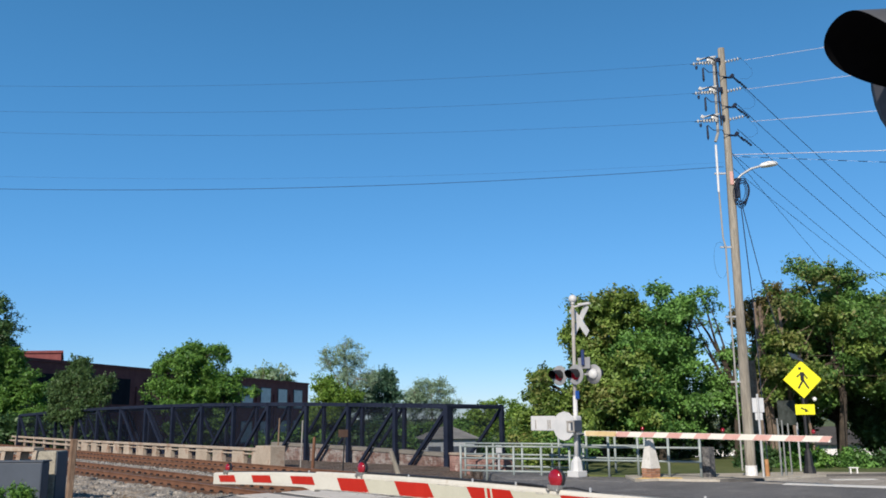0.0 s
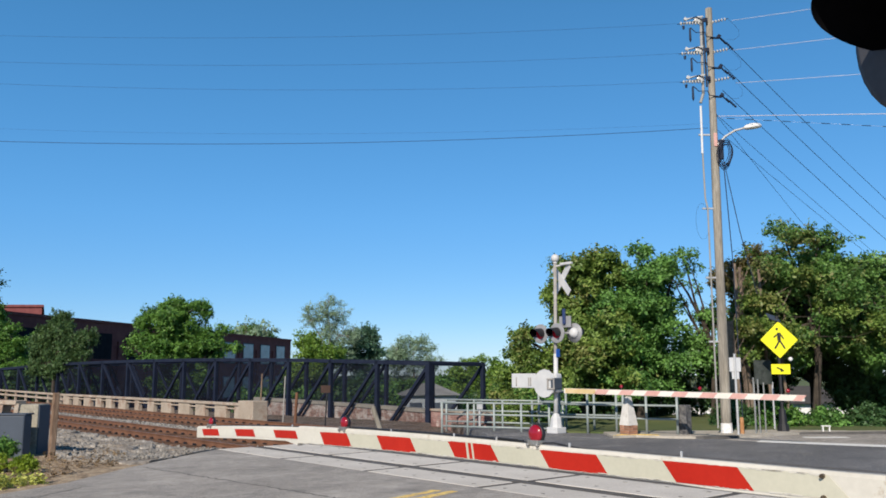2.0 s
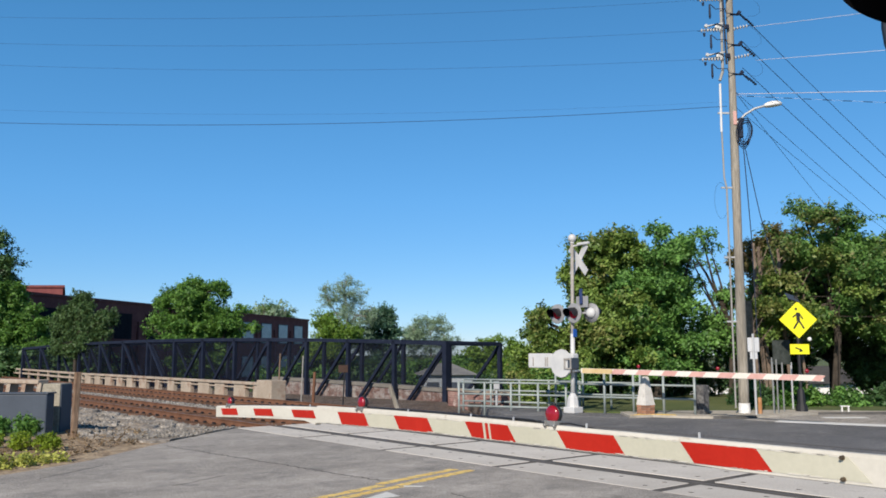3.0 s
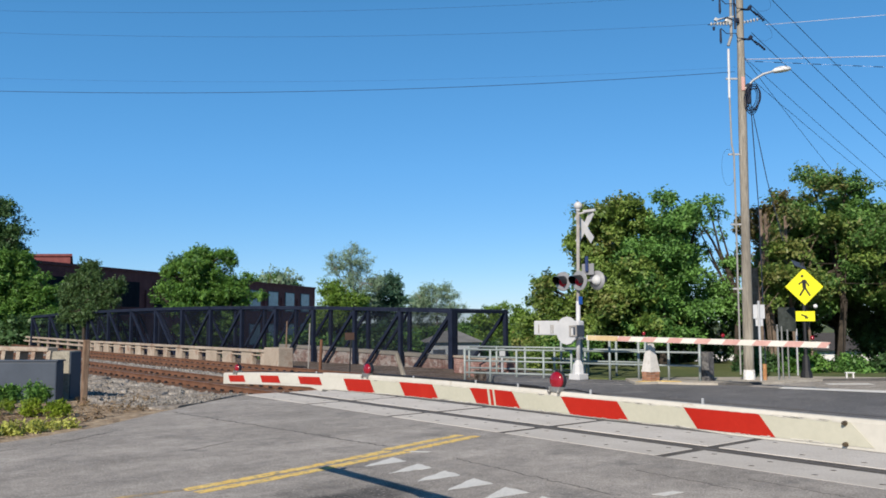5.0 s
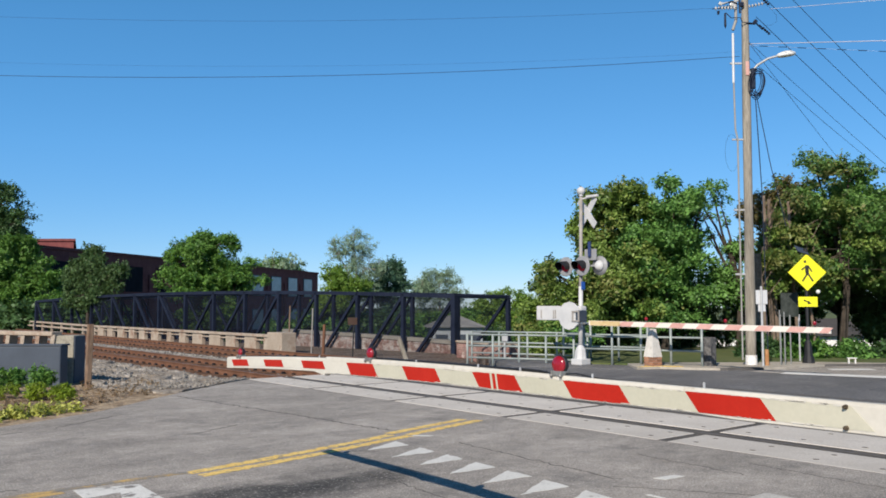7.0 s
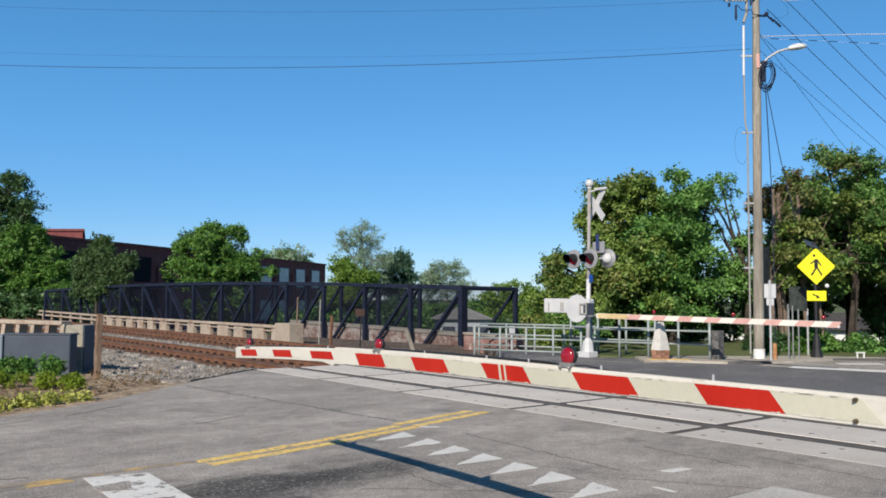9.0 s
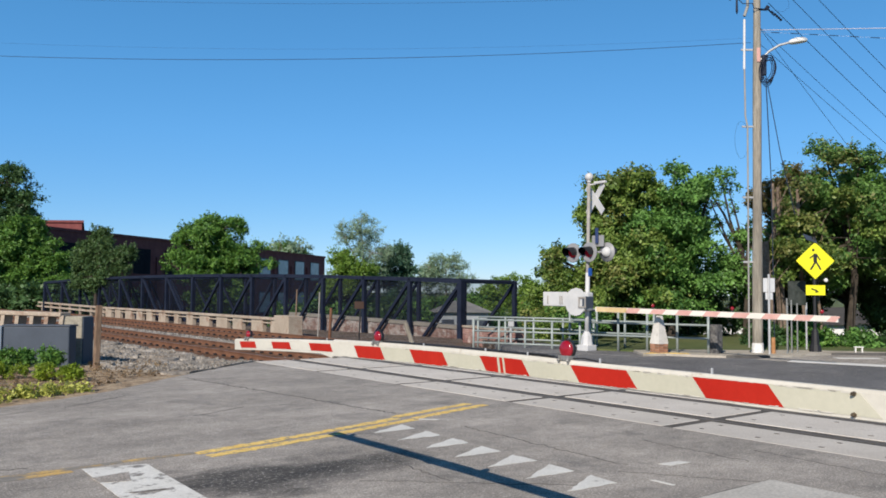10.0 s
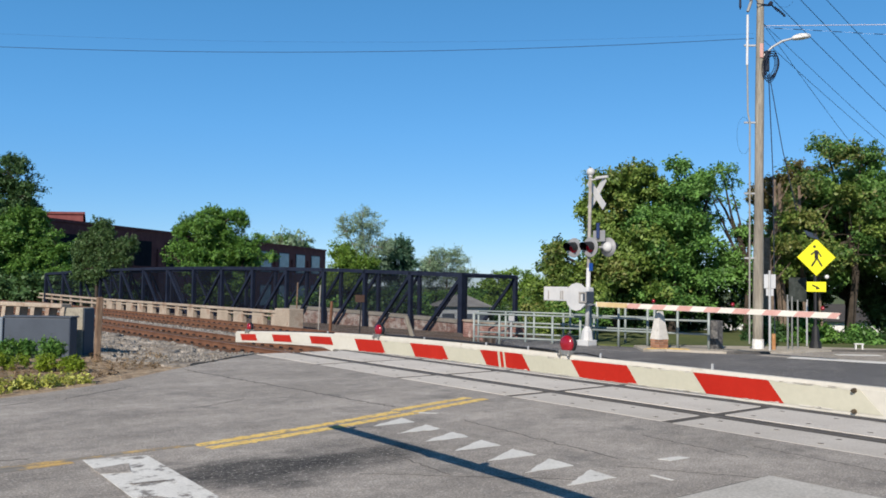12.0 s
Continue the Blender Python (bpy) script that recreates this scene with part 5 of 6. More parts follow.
    for i in range(33):
        k = i / 32
        q = p0.lerp(p1, k)
        q.z -= 4 * sag * k * (1 - k)
        pts.append(q)
    ob = rod(name, pts, radius, material)
    return tagged(ob, label, "cable", "overhead cables")


for z, rise, z0, z1 in ((12.50, 3.9, 12.48, 11.74), (11.52, 4.15, 11.52, 10.14), (10.60, 4.65, 10.46, 7.66)):
    cable("overhead_cable", UP + Vector((-0.88, 0.04, z)), (-48.0, 28.6, z + UP.z + rise), 1.6, 0.0032, M["wire"], "thin dark overhead power line")
    cable("overhead_cable", UP + Vector((0.72, -0.30, z0)), UP + Vector((42, -25.0, z1)), 0.5, 0.0075, M["wire_pale"], "bright bare overhead conductor")
cable("overhead_cable", UP + Vector((-0.1, 0, 9.26)), (-48.0, 28.6, 13.6), 1.6, 0.0018, M["wire"], "thin dark overhead line")
cable("overhead_cable", UP + Vector((-0.1, 0, 9.12)), (-48.0, 28.6, 13.0), 1.7, 0.0075, M["wire"], "dark overhead telephone cable")
cable("overhead_cable", UP + Vector((0.2, 0, 9.50)), UP + Vector((21, -12.5, 6.28)), 0.05, 0.011, M["wire_pale"], "bright pale overhead cable from the pole")
lashed = cable("overhead_cable", UP + Vector((0.2, 0, 9.45)), UP + Vector((21, -12.5, 4.51)), 0.05, 0.003, M["wire_pale"], "thin overhead cable with short dark sleeves")
for k in range(44):                                           # dark sleeves along the lashed cable
    a, b = (UP + Vector((0.2, 0, 9.45))).lerp(UP + Vector((21, -12.5, 4.51)), 0.012 + 0.0215 * k), (UP + Vector((0.2, 0, 9.45))).lerp(UP + Vector((21, -12.5, 4.51)), 0.0215 * (k + 1))
    sg_ = 0.2 * (0.02 + 0.0215 * k) * (0.98 - 0.0215 * k)
    rod("sleeve", [a - Vector((0, 0, sg_)), b - Vector((0, 0, sg_))], 0.011, M["wire_blue"], lashed)
for z, ex, ez in ((12.10, 15.0, 7.55), (11.22, 15.0, 6.65), (10.36, 15.0, 5.70)):
    cable("service_cable", UP + Vector((0.40, -0.08, z - 0.06)), UP + Vector((ex, 12.7, ez)), 0.12, 0.0095, M["wire"], "dark service cable sloping down from the pole")
for z, ex, ez in ((9.49, 11.1, 5.55), (9.52, 14.8, 4.75), (9.03, 13.1, 6.0)):
    cable("service_cable", UP + Vector((0.16, -0.1, z)), UP + Vector((ex, 12.6, ez)), 0.10, 0.007, M["wire"], "thin service cable sloping down from the pole")

# ---------------------------------------------------------------- pedestrian truss bridge
BR_YAW = radians(47.35)
BM_ = Matrix.Translation((0.853, 37.09, 0)) @ Matrix.Rotation(BR_YAW, 4, "Z")     # local y along the bridge, x across
bridge = thing("footbridge", "dark steel truss footbridge with mesh sides", "footbridge", BM_)
NP, PS, BW = 14, 3.20, 3.90


def top_z(i):
    return 2.22 + 0.40 * (1 - ((i - 7) / 7) ** 2)


LOW = 3.75
for side, x in ((0, 0.0), (1, BW)):
    for i in range(NP):
        bm = bmesh.new()
        beam(bm, (x, i * PS, top_z(i)), (x, (i + 1) * PS, top_z(i + 1)), 0.18, 0.18)
        part("top_chord", bm, M["truss"], bridge)
        bm = bmesh.new()
        beam(bm, (x, i * PS, top_z(i) - LOW), (x, (i + 1) * PS, top_z(i + 1) - LOW), 0.15, 0.18)
        part("bottom_chord", bm, M["truss"], bridge)
        a, b = (i, i + 1) if i < 7 else (i + 1, i)
        bm = bmesh.new()
        beam(bm, (x, a * PS, top_z(a) - 0.05), (x, b * PS, top_z(b) - LOW + 0.05), 0.13, 0.14)
        part("diagonal", bm, M["truss"], bridge)
        bm = bmesh.new()
        sx = x + (0.05 if side == 0 else -0.05)
        vs = [bm.verts.new(q) for q in ((sx, i * PS, top_z(i) - LOW), (sx, (i + 1) * PS, top_z(i + 1) - LOW), (sx, (i + 1) * PS, top_z(i + 1) - 0.1),
                                        (sx, i * PS, top_z(i) - 0.1))]
        bm.faces.new(vs)
        part("mesh_screen", bm, M["screen"], bridge, "fine dark wire mesh")
    for i in range(NP + 1):
        w = 0.24 if i in (0, NP) and side == 0 else 0.18
        bm = bmesh.new()
        beam(bm, (x, i * PS, top_z(i) - LOW - (2.0 if i in (0, NP) else 0)), (x, i * PS, top_z(i) + 0.06), w, w, (0, 1, 0))
        part("post", bm, M["truss"], bridge)
for i in range(NP + 1):
    bm = bmesh.new()
    beam(bm, (0, i * PS, top_z(i) - 0.02), (BW, i * PS, top_z(i) - 0.02), 0.12, 0.14)
    part("cross_strut", bm, M["truss"], bridge)
for i in range(NP):
    bm = bmesh.new()
    a = (BW / 2, i * PS, top_z(i) - LOW + 0.2)
    b = (BW / 2, (i + 1) * PS, top_z(i + 1) - LOW + 0.2)
    beam(bm, a, b, BW - 0.2, 0.08)
    part("deck", bm, M["concrete"], bridge, "grey concrete deck")
# low brick parapet with a pale cap inside the near truss, carried past the bridge end
wall = new("parapet_wall")
wall.matrix_world = BM_
tagged(wall, "weathered whitewashed brick parapet behind the truss", "wall", kind="structure")
for i in range(-1, 4):
    a, b = top_z(max(i, 0)) - 2.12, top_z(i + 1) - 2.12
    y0, y1 = i * PS + (0.5 if i < 0 else 0), (i + 1) * PS
    bm = bmesh.new()
    beam(bm, (0.42, y0, a - 1.6), (0.42, y1, b - 1.6), 0.34, 3.2)
    part("brick_course", bm, M["brick_pale"], wall)
    bm = bmesh.new()
    beam(bm, (0.42, y0 + 0.01, a + 0.04), (0.42, y1 - 0.01, b + 0.04), 0.46, 0.17, bevel=0.012)
    part("coping", bm, M["concrete"], wall, "pale coping stone")

bm = bmesh.new()
beam(bm, (0, 0, -1.32), (0, 3.9, -1.32), 0.34, 3.4)
bw = new("parapet_wall")
bw.matrix_world = Matrix.Translation((2.75, 29.0, 0)) @ Matrix.Rotation(radians(27), 4, "Z")
tagged(bw, "dark red brick wall end behind the railing", "wall", kind="structure")
part("brick_course", bm, M["brick_wash"], bw)
bm = bmesh.new()
beam(bm, (0, -0.04, 0.42), (0, 3.9, 0.42), 0.44, 0.08, bevel=0.012)
part("coping", bm, M["concrete_old"], bw, "stained coping stone")

# ---------------------------------------------------------------- old concrete balustrades beside the railway
def balustrade(name, u, v0, v1, step, zt, label, thick=0.30):
    t = thing(name, label, "balustrade", TK @ Matrix.Translation((u, 0, 0)))
    bm = bmesh.new()
    beam(bm, (0, v0, zt - 0.06), (0, v1, zt - 0.06), thick, 0.12, bevel=0.02)
    part("top_rail", bm, M["concrete_old"], t)
    bm = bmesh.new()
    beam(bm, (0, v0, zt - 0.25), (0, v1, zt - 0.25), thick * 0.6, 0.06, bevel=0.012)
    part("lower_rail", bm, M["concrete_old"], t)
    bm = bmesh.new()
    beam(bm, (0, v0, -0.25), (0, v1, -0.25), thick * 1.3, 0.30, bevel=0.02)
    part("plinth", bm, M["concrete_old"], t)
    n = int(abs(v1 - v0) / step)
    for i in range(n + 1):
        v = v0 + (v1 - v0) * i / n
        wide = random.uniform(0.55, 1.3)
        v += random.uniform(-0.18, 0.18) if 0 < i < n else 0.0
        bm = bmesh.new()
        box(bm, (0.02, v, (zt - 0.12 - 0.2) / 2), (thick * 0.7, wide, zt - 0.12 + 0.2), None, 0.015)
        part("baluster", bm, M["concrete_old"], t)
    return t


balustrade("concrete_balustrade", 17.0, 32.6, 56.0, 1.85, 0.57, "long stained concrete balustrade beyond the tracks")
pier = thing("concrete_pier", "stained square concrete end pier of a balustrade", "pier", TK @ Matrix.Translation((17.1, 31.9, -0.25)))
bm = bmesh.new()
box(bm, (0, 0, 0.28), (0.7, 1.3, 1.3), None, 0.03)
part("shaft", bm, M["concrete_old"], pier)
# two-rail timber fence carrying on to the left beyond the tracks
fence = thing("rail_fence", "weathered two-rail fence beyond the tracks", "fence", TK @ Matrix.Translation((17.0, 0, 0)))
for z in (0.50, 0.20):
    bm = bmesh.new()
    beam(bm, (0, 56.3, z), (0, 76.0, z + 0.10), 0.12, 0.13, bevel=0.01)
    part("rail", bm, M["concrete_old"], fence)
for i in range(7):
    bm = bmesh.new()
    box(bm, (0.06, 57.5 + 2.7 * i, 0.12), (0.14, 0.18, 0.8), None, 0.01)
    part("post", bm, M["concrete_old"], fence)

# near-side balustrade stub, its end block and the grey cabinet in front
stub = thing("concrete_balustrade", "short broken concrete balustrade near the shrubs", "balustrade", Matrix.Translation((-9.05, 20.0, 0)) @ Matrix.Rotation(radians(-24), 4, "Z"))
bm = bmesh.new()
beam(bm, (-3.4, 0, 1.16), (0.05, 0, 1.14), 0.30, 0.10, bevel=0.02)
part("top_rail", bm, M["concrete_old"], stub)
bm = bmesh.new()
beam(bm, (-3.4, 0.02, 0.66), (0.05, 0.02, 0.66), 0.22, 0.10, bevel=0.02)
part("lower_rail", bm, M["concrete_old"], stub)
for i in range(6):
    bm = bmesh.new()
    x0 = -0.16 - 0.50 * i
    prism(bm, [(x0, -0.12), (x0 + 0.13, -0.12), (x0 + 0.13, 0.12), (x0, 0.12)], 0.0, 1.12)
    for v in bm.verts:
        v.co.x += 0.30 * max(0, v.co.z - 0.6)
    part("baluster", bm, M["concrete_old"], stub)
blk = thing("concrete_block", "sunlit concrete end block with a shaded side", "concrete block", Matrix.Translation((-8.79, 20.2, -0.2)))
bm = bmesh.new()
box(bm, (0, 0, 0.65), (0.46, 0.62, 1.30), None, 0.02)
part("body", bm, M["concrete_drab"], blk)
# thin dark sheet added over the side turned from the sun, as its shade
bm = bmesh.new()
box(bm, (0.243, 0.0, 0.64), (0.024, 0.58, 1.27), None, 0.004)
part("shade_sheet", bm, M["cabinet_grey"], blk, "dark sheet added to deepen the shaded side")
cab = thing("utility_cabinet", "large blue-grey steel cabinet behind shrubs", "cabinet", Matrix.Translation((-9.22, 19.2, -0.06)) @ Matrix.Rotation(radians(-2), 4, "Z"))
bm = bmesh.new()
box(bm, (0, 0, 0.47), (1.54, 0.36, 0.98), None, 0.03)
part("body", bm, M["cabinet_grey"], cab)
bm = bmesh.new()
box(bm, (0, 0, 0.975), (1.59, 0.40, 0.035), None, 0.01)
part("lid", bm, M["cabinet_grey"], cab)
bx = thing("relay_box", "narrow pale metal box beside the cabinet", "metal box", Matrix.Translation((-10.28, 19.25, -0.06)))
bm = bmesh.new()
box(bm, (0, 0, 0.47), (0.5, 0.4, 0.96), None, 0.03)
part("body", bm, M["cabinet_pale"], bx)
post = thing("timber_post", "short weathered brown timber post at the ballast edge", "post", Matrix.Translation((-7.73, 18.75, -0.15)) @ Matrix.Rotation(radians(1.0), 4, "Y"))
bm = bmesh.new()
box(bm, (0, 0, 0.77), (0.13, 0.12, 1.54), TK.to_3x3(), 0.02)
part("shaft", bm, M["post_wood"], post)

# ---------------------------------------------------------------- posts between tracks and bridge
for x, y, h, r, mt, lb in ((-6.33, 36.14, 2.0, 0.032, "post_wood", "thin pale timber stake"), 
                           (-5.12, 34.6, 1.9, 0.028, "mast_grey", "thin grey stake"), (-4.54, 33.9, 1.25, 0.065, "rust_rail", "rusty steel post"),
                           (-3.18, 32.2, 1.31, 0.03, "black_metal", "thin dark post with a small plate"), (-0.98, 29.4, 0.85, 0.09, "pole_wood", "leaning short pale timber stub")):
    t = thing("track_post", lb + " beside the track", "post", Matrix.Translation((x, y, -0.2)))
    bm = bmesh.new()
    cyl(bm, (0, 0, 0), (-0.28 if r == 0.09 else 0.05, 0, h), r, r * 0.9, 8)
    part("shaft", bm, M[mt], t)
    if "plate" in lb:
        bm = bmesh.new()
        box(bm, (0, -0.04, h + 0.1), (0.36, 0.02, 0.28), None, 0.004)
        part("plate", bm, M["rail_rusty"], t, "rusty brown plate")

# ---------------------------------------------------------------- tubular railings by the far footway
def pipe_rail(p0, p1, nposts, zs, base, h, group="tubular railings"):
    t = thing("tubular_railing", "grey galvanised three-rail tubular railing", "railing", group=group)
    p0, p1 = Vector((*p0, base)), Vector((*p1, base))
    for z in zs:
        bm = bmesh.new()
        cyl(bm, p0 + Vector((0, 0, z)), p1 + Vector((0, 0, z)), 0.030, 0.030, 10)
        part("rail", bm, M["grey_rail"], t, "", True)
    for i in range(nposts):
        q = p0.lerp(p1, i / (nposts - 1))
        bm = bmesh.new()
        cyl(bm, q - Vector((0, 0, 0.12)), q + Vector((0, 0, h)), 0.037, 0.037, 10)
        part("post", bm, M["grey_rail"], t, "", True)
    return t


pipe_rail((1.05, 27.2), (4.25, 25.6), 5, (0.34, 0.72, 1.08), -0.22, 1.10)
pipe_rail((1.3, 29.6), (5.0, 27.4), 5, (0.34, 0.72, 1.08), -0.20, 1.10)
pipe_rail((4.55, 25.5), (7.60, 23.75), 5, (0.36, 0.74, 1.10), 0.12, 1.12)
pipe_rail((4.2, 27.3), (6.6, 25.9), 4, (0.36, 0.74, 1.10), 0.12, 1.12)
for p in ((2.35, 28.2),):
    t = thing("junction_box", "small white box on a post by the railing", "junction box", Matrix.Translation((*p, -0.2)))
    bm = bmesh.new()
    cyl(bm, (0, 0, -0.12), (0, 0, 0.8), 0.04, 0.04, 8)
    part("stem", bm, M["aluminium"], t)
    bm = bmesh.new()
    box(bm, (0, 0, 0.92), (0.20, 0.16, 0.26), None, 0.02)
    part("box", bm, M["aluminium"], t)
# tapered white pillar on a brick foot
pil = thing("pillar", "tapered whitewashed pillar on a red brick foot", "pillar", Matrix.Translation((6.25, 23.96, 0.1)) @ Matrix.Rotation(TURN - radians(8), 4, "Z"))
bm = bmesh.new()
vs = box(bm, (0, 0, 0.62), (0.37, 0.37, 0.80))
for v in vs:
    k = 1 - 0.62 * ((v.co.z - 0.22) / 0.80)
    v.co.x *= k
    v.co.y *= k
part("shaft", bm, M["pillar_white"], pil, "tapered white masonry shaft")
bm = bmesh.new()
box(bm, (0, 0, 0.075), (0.335, 0.335, 0.31))
foot = part("brick_foot", bm, M["concrete_drab"], pil, "mortared brick foot")
bm = bmesh.new()
box(bm, (0, 0, 0), (0.170, 0.092, 0.066), None, 0.005)
brick_me = mesh_of("brick", bm, M["brick_single"])
for c in range(4):
    for side in range(4):
        for k in (-1, 1):
            q = Matrix.Rotation(side * math.pi / 2, 4, "Z") @ Matrix.Translation((0.0895 * k, -0.132, -0.04 + 0.0765 * c))
            ob = new("brick", brick_me)
            ob.parent = foot
            ob.matrix_local = q
stub2 = thing("stone_pier", "dark stone pier at the railing end", "pier", Matrix.Translation((7.85, 23.9, 0.1)) @ Matrix.Rotation(TURN, 4, "Z"))
bm = bmesh.new()
box(bm, (0, 0, 0.33), (0.30, 0.30, 0.90), None, 0.03)
part("shaft", bm, M["stone_dark"], stub2)

# ---------------------------------------------------------------- signs on the far footway
ped = thing("pedestrian_sign", "yellow diamond pedestrian crossing sign above an arrow plate", "road sign", Matrix.Translation((11.18, 24.9, 0.02)) @ Matrix.Scale(1.069, 4))
FACE = Matrix.Rotation(radians(-6), 4, "Z")
bm = bmesh.new()
cyl(bm, (0, 0.05, 0.5), (0, 0.05, 3.25), 0.045, 0.045, 10)
part("post", bm, M["black_metal"], ped)
bm = bmesh.new()
cyl(bm, (0, 0.05, -0.1), (0, 0.05, 0.22), 0.18, 0.15, 10)
cyl(bm, (0, 0.05, 0.22), (0, 0.05, 0.6), 0.12, 0.09, 10)
cyl(bm, (0, 0.05, 0.6), (0, 0.05, 0.68), 0.10, 0.05, 10)
part("base", bm, M["black_metal"], ped, "fluted black cast base")
bm = bmesh.new()
box(bm, (0, 0, 0), (0.735, 0.014, 0.735), None, 0.003)
for v in bm.verts:
    v.co = FACE @ (Matrix.Rotation(radians(45), 4, "Y") @ v.co) + Vector((0, -0.02, 2.575))
diamond = part("diamond_plate", bm, M["sign_yellow"], ped)
# walking figure as plain bars
bm = bmesh.new()
def bar2(a, b, w):
    beam(bm, FACE @ Vector((a[0], -0.012, a[1])) + Vector((0, -0.02, 2.575)), FACE @ Vector((b[0], -0.012, b[1])) + Vector((0, -0.02, 2.575)), w, 0.008, (0, -1, 0))
bar2((0.0, 0.20), (0.0, -0.03), 0.10)
bar2((0.02, -0.01), (-0.13, -0.25), 0.045)
bar2((0.01, -0.01), (0.15, -0.25), 0.045)
bar2((-0.02, 0.17), (-0.15, 0.07), 0.035)
bar2((0.03, 0.18), (0.13, 0.02), 0.035)
bar2((-0.05, 0.27), (-0.05, 0.335), 0.065)
part("walker_symbol", bm, M["sign_black"], diamond, "black walking symbol")
bm = bmesh.new()
box(bm, (0.0, -0.02, 1.75), (0.52, 0.014, 0.28), FACE.to_3x3(), 0.003)
arrow = part("arrow_plate", bm, M["sign_yellow"], ped)
bm = bmesh.new()
beam(bm, (-0.12, -0.035, 1.80), (0.03, -0.036, 1.73), 0.03, 0.008, (0, -1, 0))
vs = [bm.verts.new(q) for q in ((0.0, -0.042, 1.78), (0.09, -0.044, 1.70), (-0.02, -0.042, 1.68))]
bm.faces.new(vs)
part("arrow", bm, M["sign_black"], arrow)
bm = bmesh.new()
ball(bm, (0.29, -0.03, 2.03), 0.06, 12)
part("beacon", bm, M["lamp_white"], ped, "small white beacon", True)
bm = bmesh.new()
box(bm, (-0.10, 0.05, 3.20), (0.36, 0.30, 0.03), Matrix.Rotation(radians(35), 3, "X") @ Matrix.Rotation(radians(20), 3, "Y"), 0.004)
part("solar_panel", bm, M["cabinet_grey"], ped, "small tilted solar panel")

sg = thing("road_sign", "plain white sign seen from behind on a metal post", "road sign", Matrix.Translation((9.32, 23.7, 0.13)))
bm = bmesh.new()
cyl(bm, (0, 0, -0.1), (0, 0, 2.2), 0.035, 0.035, 8)
part("post", bm, M["aluminium"], sg)
bm = bmesh.new()
box(bm, (0.02, 0.04, 1.89), (0.38, 0.012, 0.40), Matrix.Rotation(radians(15), 3, "Z"), 0.002)
part("plate", bm, M["sign_back"], sg)
bm = bmesh.new()
box(bm, (0.02, 0.04, 1.58), (0.24, 0.012, 0.20), Matrix.Rotation(radians(15), 3, "Z"), 0.002)
part("lower_plate", bm, M["sign_back"], sg)
for x, y, h in ((9.95, 24.0, 1.55), (10.12, 24.1, 1.5), (10.5, 24.6, 1.4)):
    t = thing("steel_post", "plain grey steel post on the footway", "post", Matrix.Translation((x, y, 0.1)), "footway posts")
    bm = bmesh.new()
    cyl(bm, (0, 0, -0.1), (0, 0, h), 0.023, 0.023, 8)
    part("shaft", bm, M["post_grey"], t)
t = thing("marker_post", "short rusty orange marker post beside the utility pole", "post", Matrix.Translation((9.55, 24.0, 0.1)))
bm = bmesh.new()
cyl(bm, (0, 0, -0.1), (0, 0, 0.42), 0.06, 0.055, 8)
part("shaft", bm, M["post_orange"], t)
sb = thing("notice_board", "dark grey board on posts under the trees", "sign board", Matrix.Translation((11.1, 26.0, 0.1)))
bm = bmesh.new()
box(bm, (0, 0, 1.70), (0.55, 0.05, 0.75), None, 0.01)
part("panel", bm, M["board_shaded"], sb)
for k in (-0.3, 0.3):
    bm = bmesh.new()
    cyl(bm, (k, 0.04, -0.1), (k, 0.04, 1.4), 0.03, 0.03, 8)
    part("leg", bm, M["aluminium"], sb)

bench = thing("bench", "small white bench under the trees", "bench", Matrix.Translation((12.35, 24.7, 0.06)) @ Matrix.Rotation(radians(-12), 4, "Z"))
bm = bmesh.new()
box(bm, (0, 0, 0.16), (0.26, 0.14, 0.03), None, 0.01)
part("seat", bm, M["lamp_white"], bench)
for k in (-0.09, 0.09):
    bm = bmesh.new()
    box(bm, (k, 0, 0.072), (0.035, 0.11, 0.145), None, 0.006)
    part("leg", bm, M["lamp_white"], bench)

# ---------------------------------------------------------------- brick mill beyond the bridge
mill = thing("mill_building", "long dark red brick mill with tall windows", "building")
A0, A1 = Vector((-43.5, 77.6, -4)), Vector((-22.3, 158.0, -4))
wd = (A1 - A0).normalized()
wn_ = Vector((wd.y, -wd.x, 0))
ROOF = 7.9
bm = bmesh.new()
c = [A0, A1, A1 - wn_ * 30, A0 - wn_ * 30]
prism(bm, [(q.x, q.y) for q in c], -4.0, ROOF)
part("wall", bm, M["brick"], mill)
bm = bmesh.new()
cc = [A0 + wn_ * 0.15 - wd * 0.15, A1 + wn_ * 0.15 + wd * 0.15, A1 - wn_ * 30.1 + wd * 0.15, A0 - wn_ * 30.1 - wd * 0.15]
prism(bm, [(q.x, q.y) for q in cc], ROOF, ROOF + 0.3)
part("parapet", bm, M["brick"], mill, "dark brick parapet")
for k in range(12):
    for z in (4.0, -1.4):
        q = A1 - wd * (4.8 + 6.6 * k) + Vector((0, 0, z + 4))
        bm = bmesh.new()
        turn = Matrix((wn_, wd, Vector((0, 0, 1)))).transposed()
        box(bm, q + wn_ * 0.02 + Vector((0, 0, 1.15)), (0.12, 3.9, 3.4), turn, 0.01)
        wf = part("window", bm, M["brick" if k > 3 else "cabinet_grey"], mill)
        bm = bmesh.new()
        box(bm, q + wn_ * 0.07 + Vector((0, 0, 1.15)), (0.06, 3.5, 3.1), turn, 0.005)
        part("pane", bm, M["glass_sky" if k < 4 else "pane_dark"], wf)
    bm = bmesh.new()
    box(bm, A1 - wd * (8.1 + 6.6 * k) + Vector((0, 0, 4.8)) + wn_ * 0.08, (0.3, 0.6, 10), turn, 0.01)
    part("pilaster", bm, M["brick"], mill)
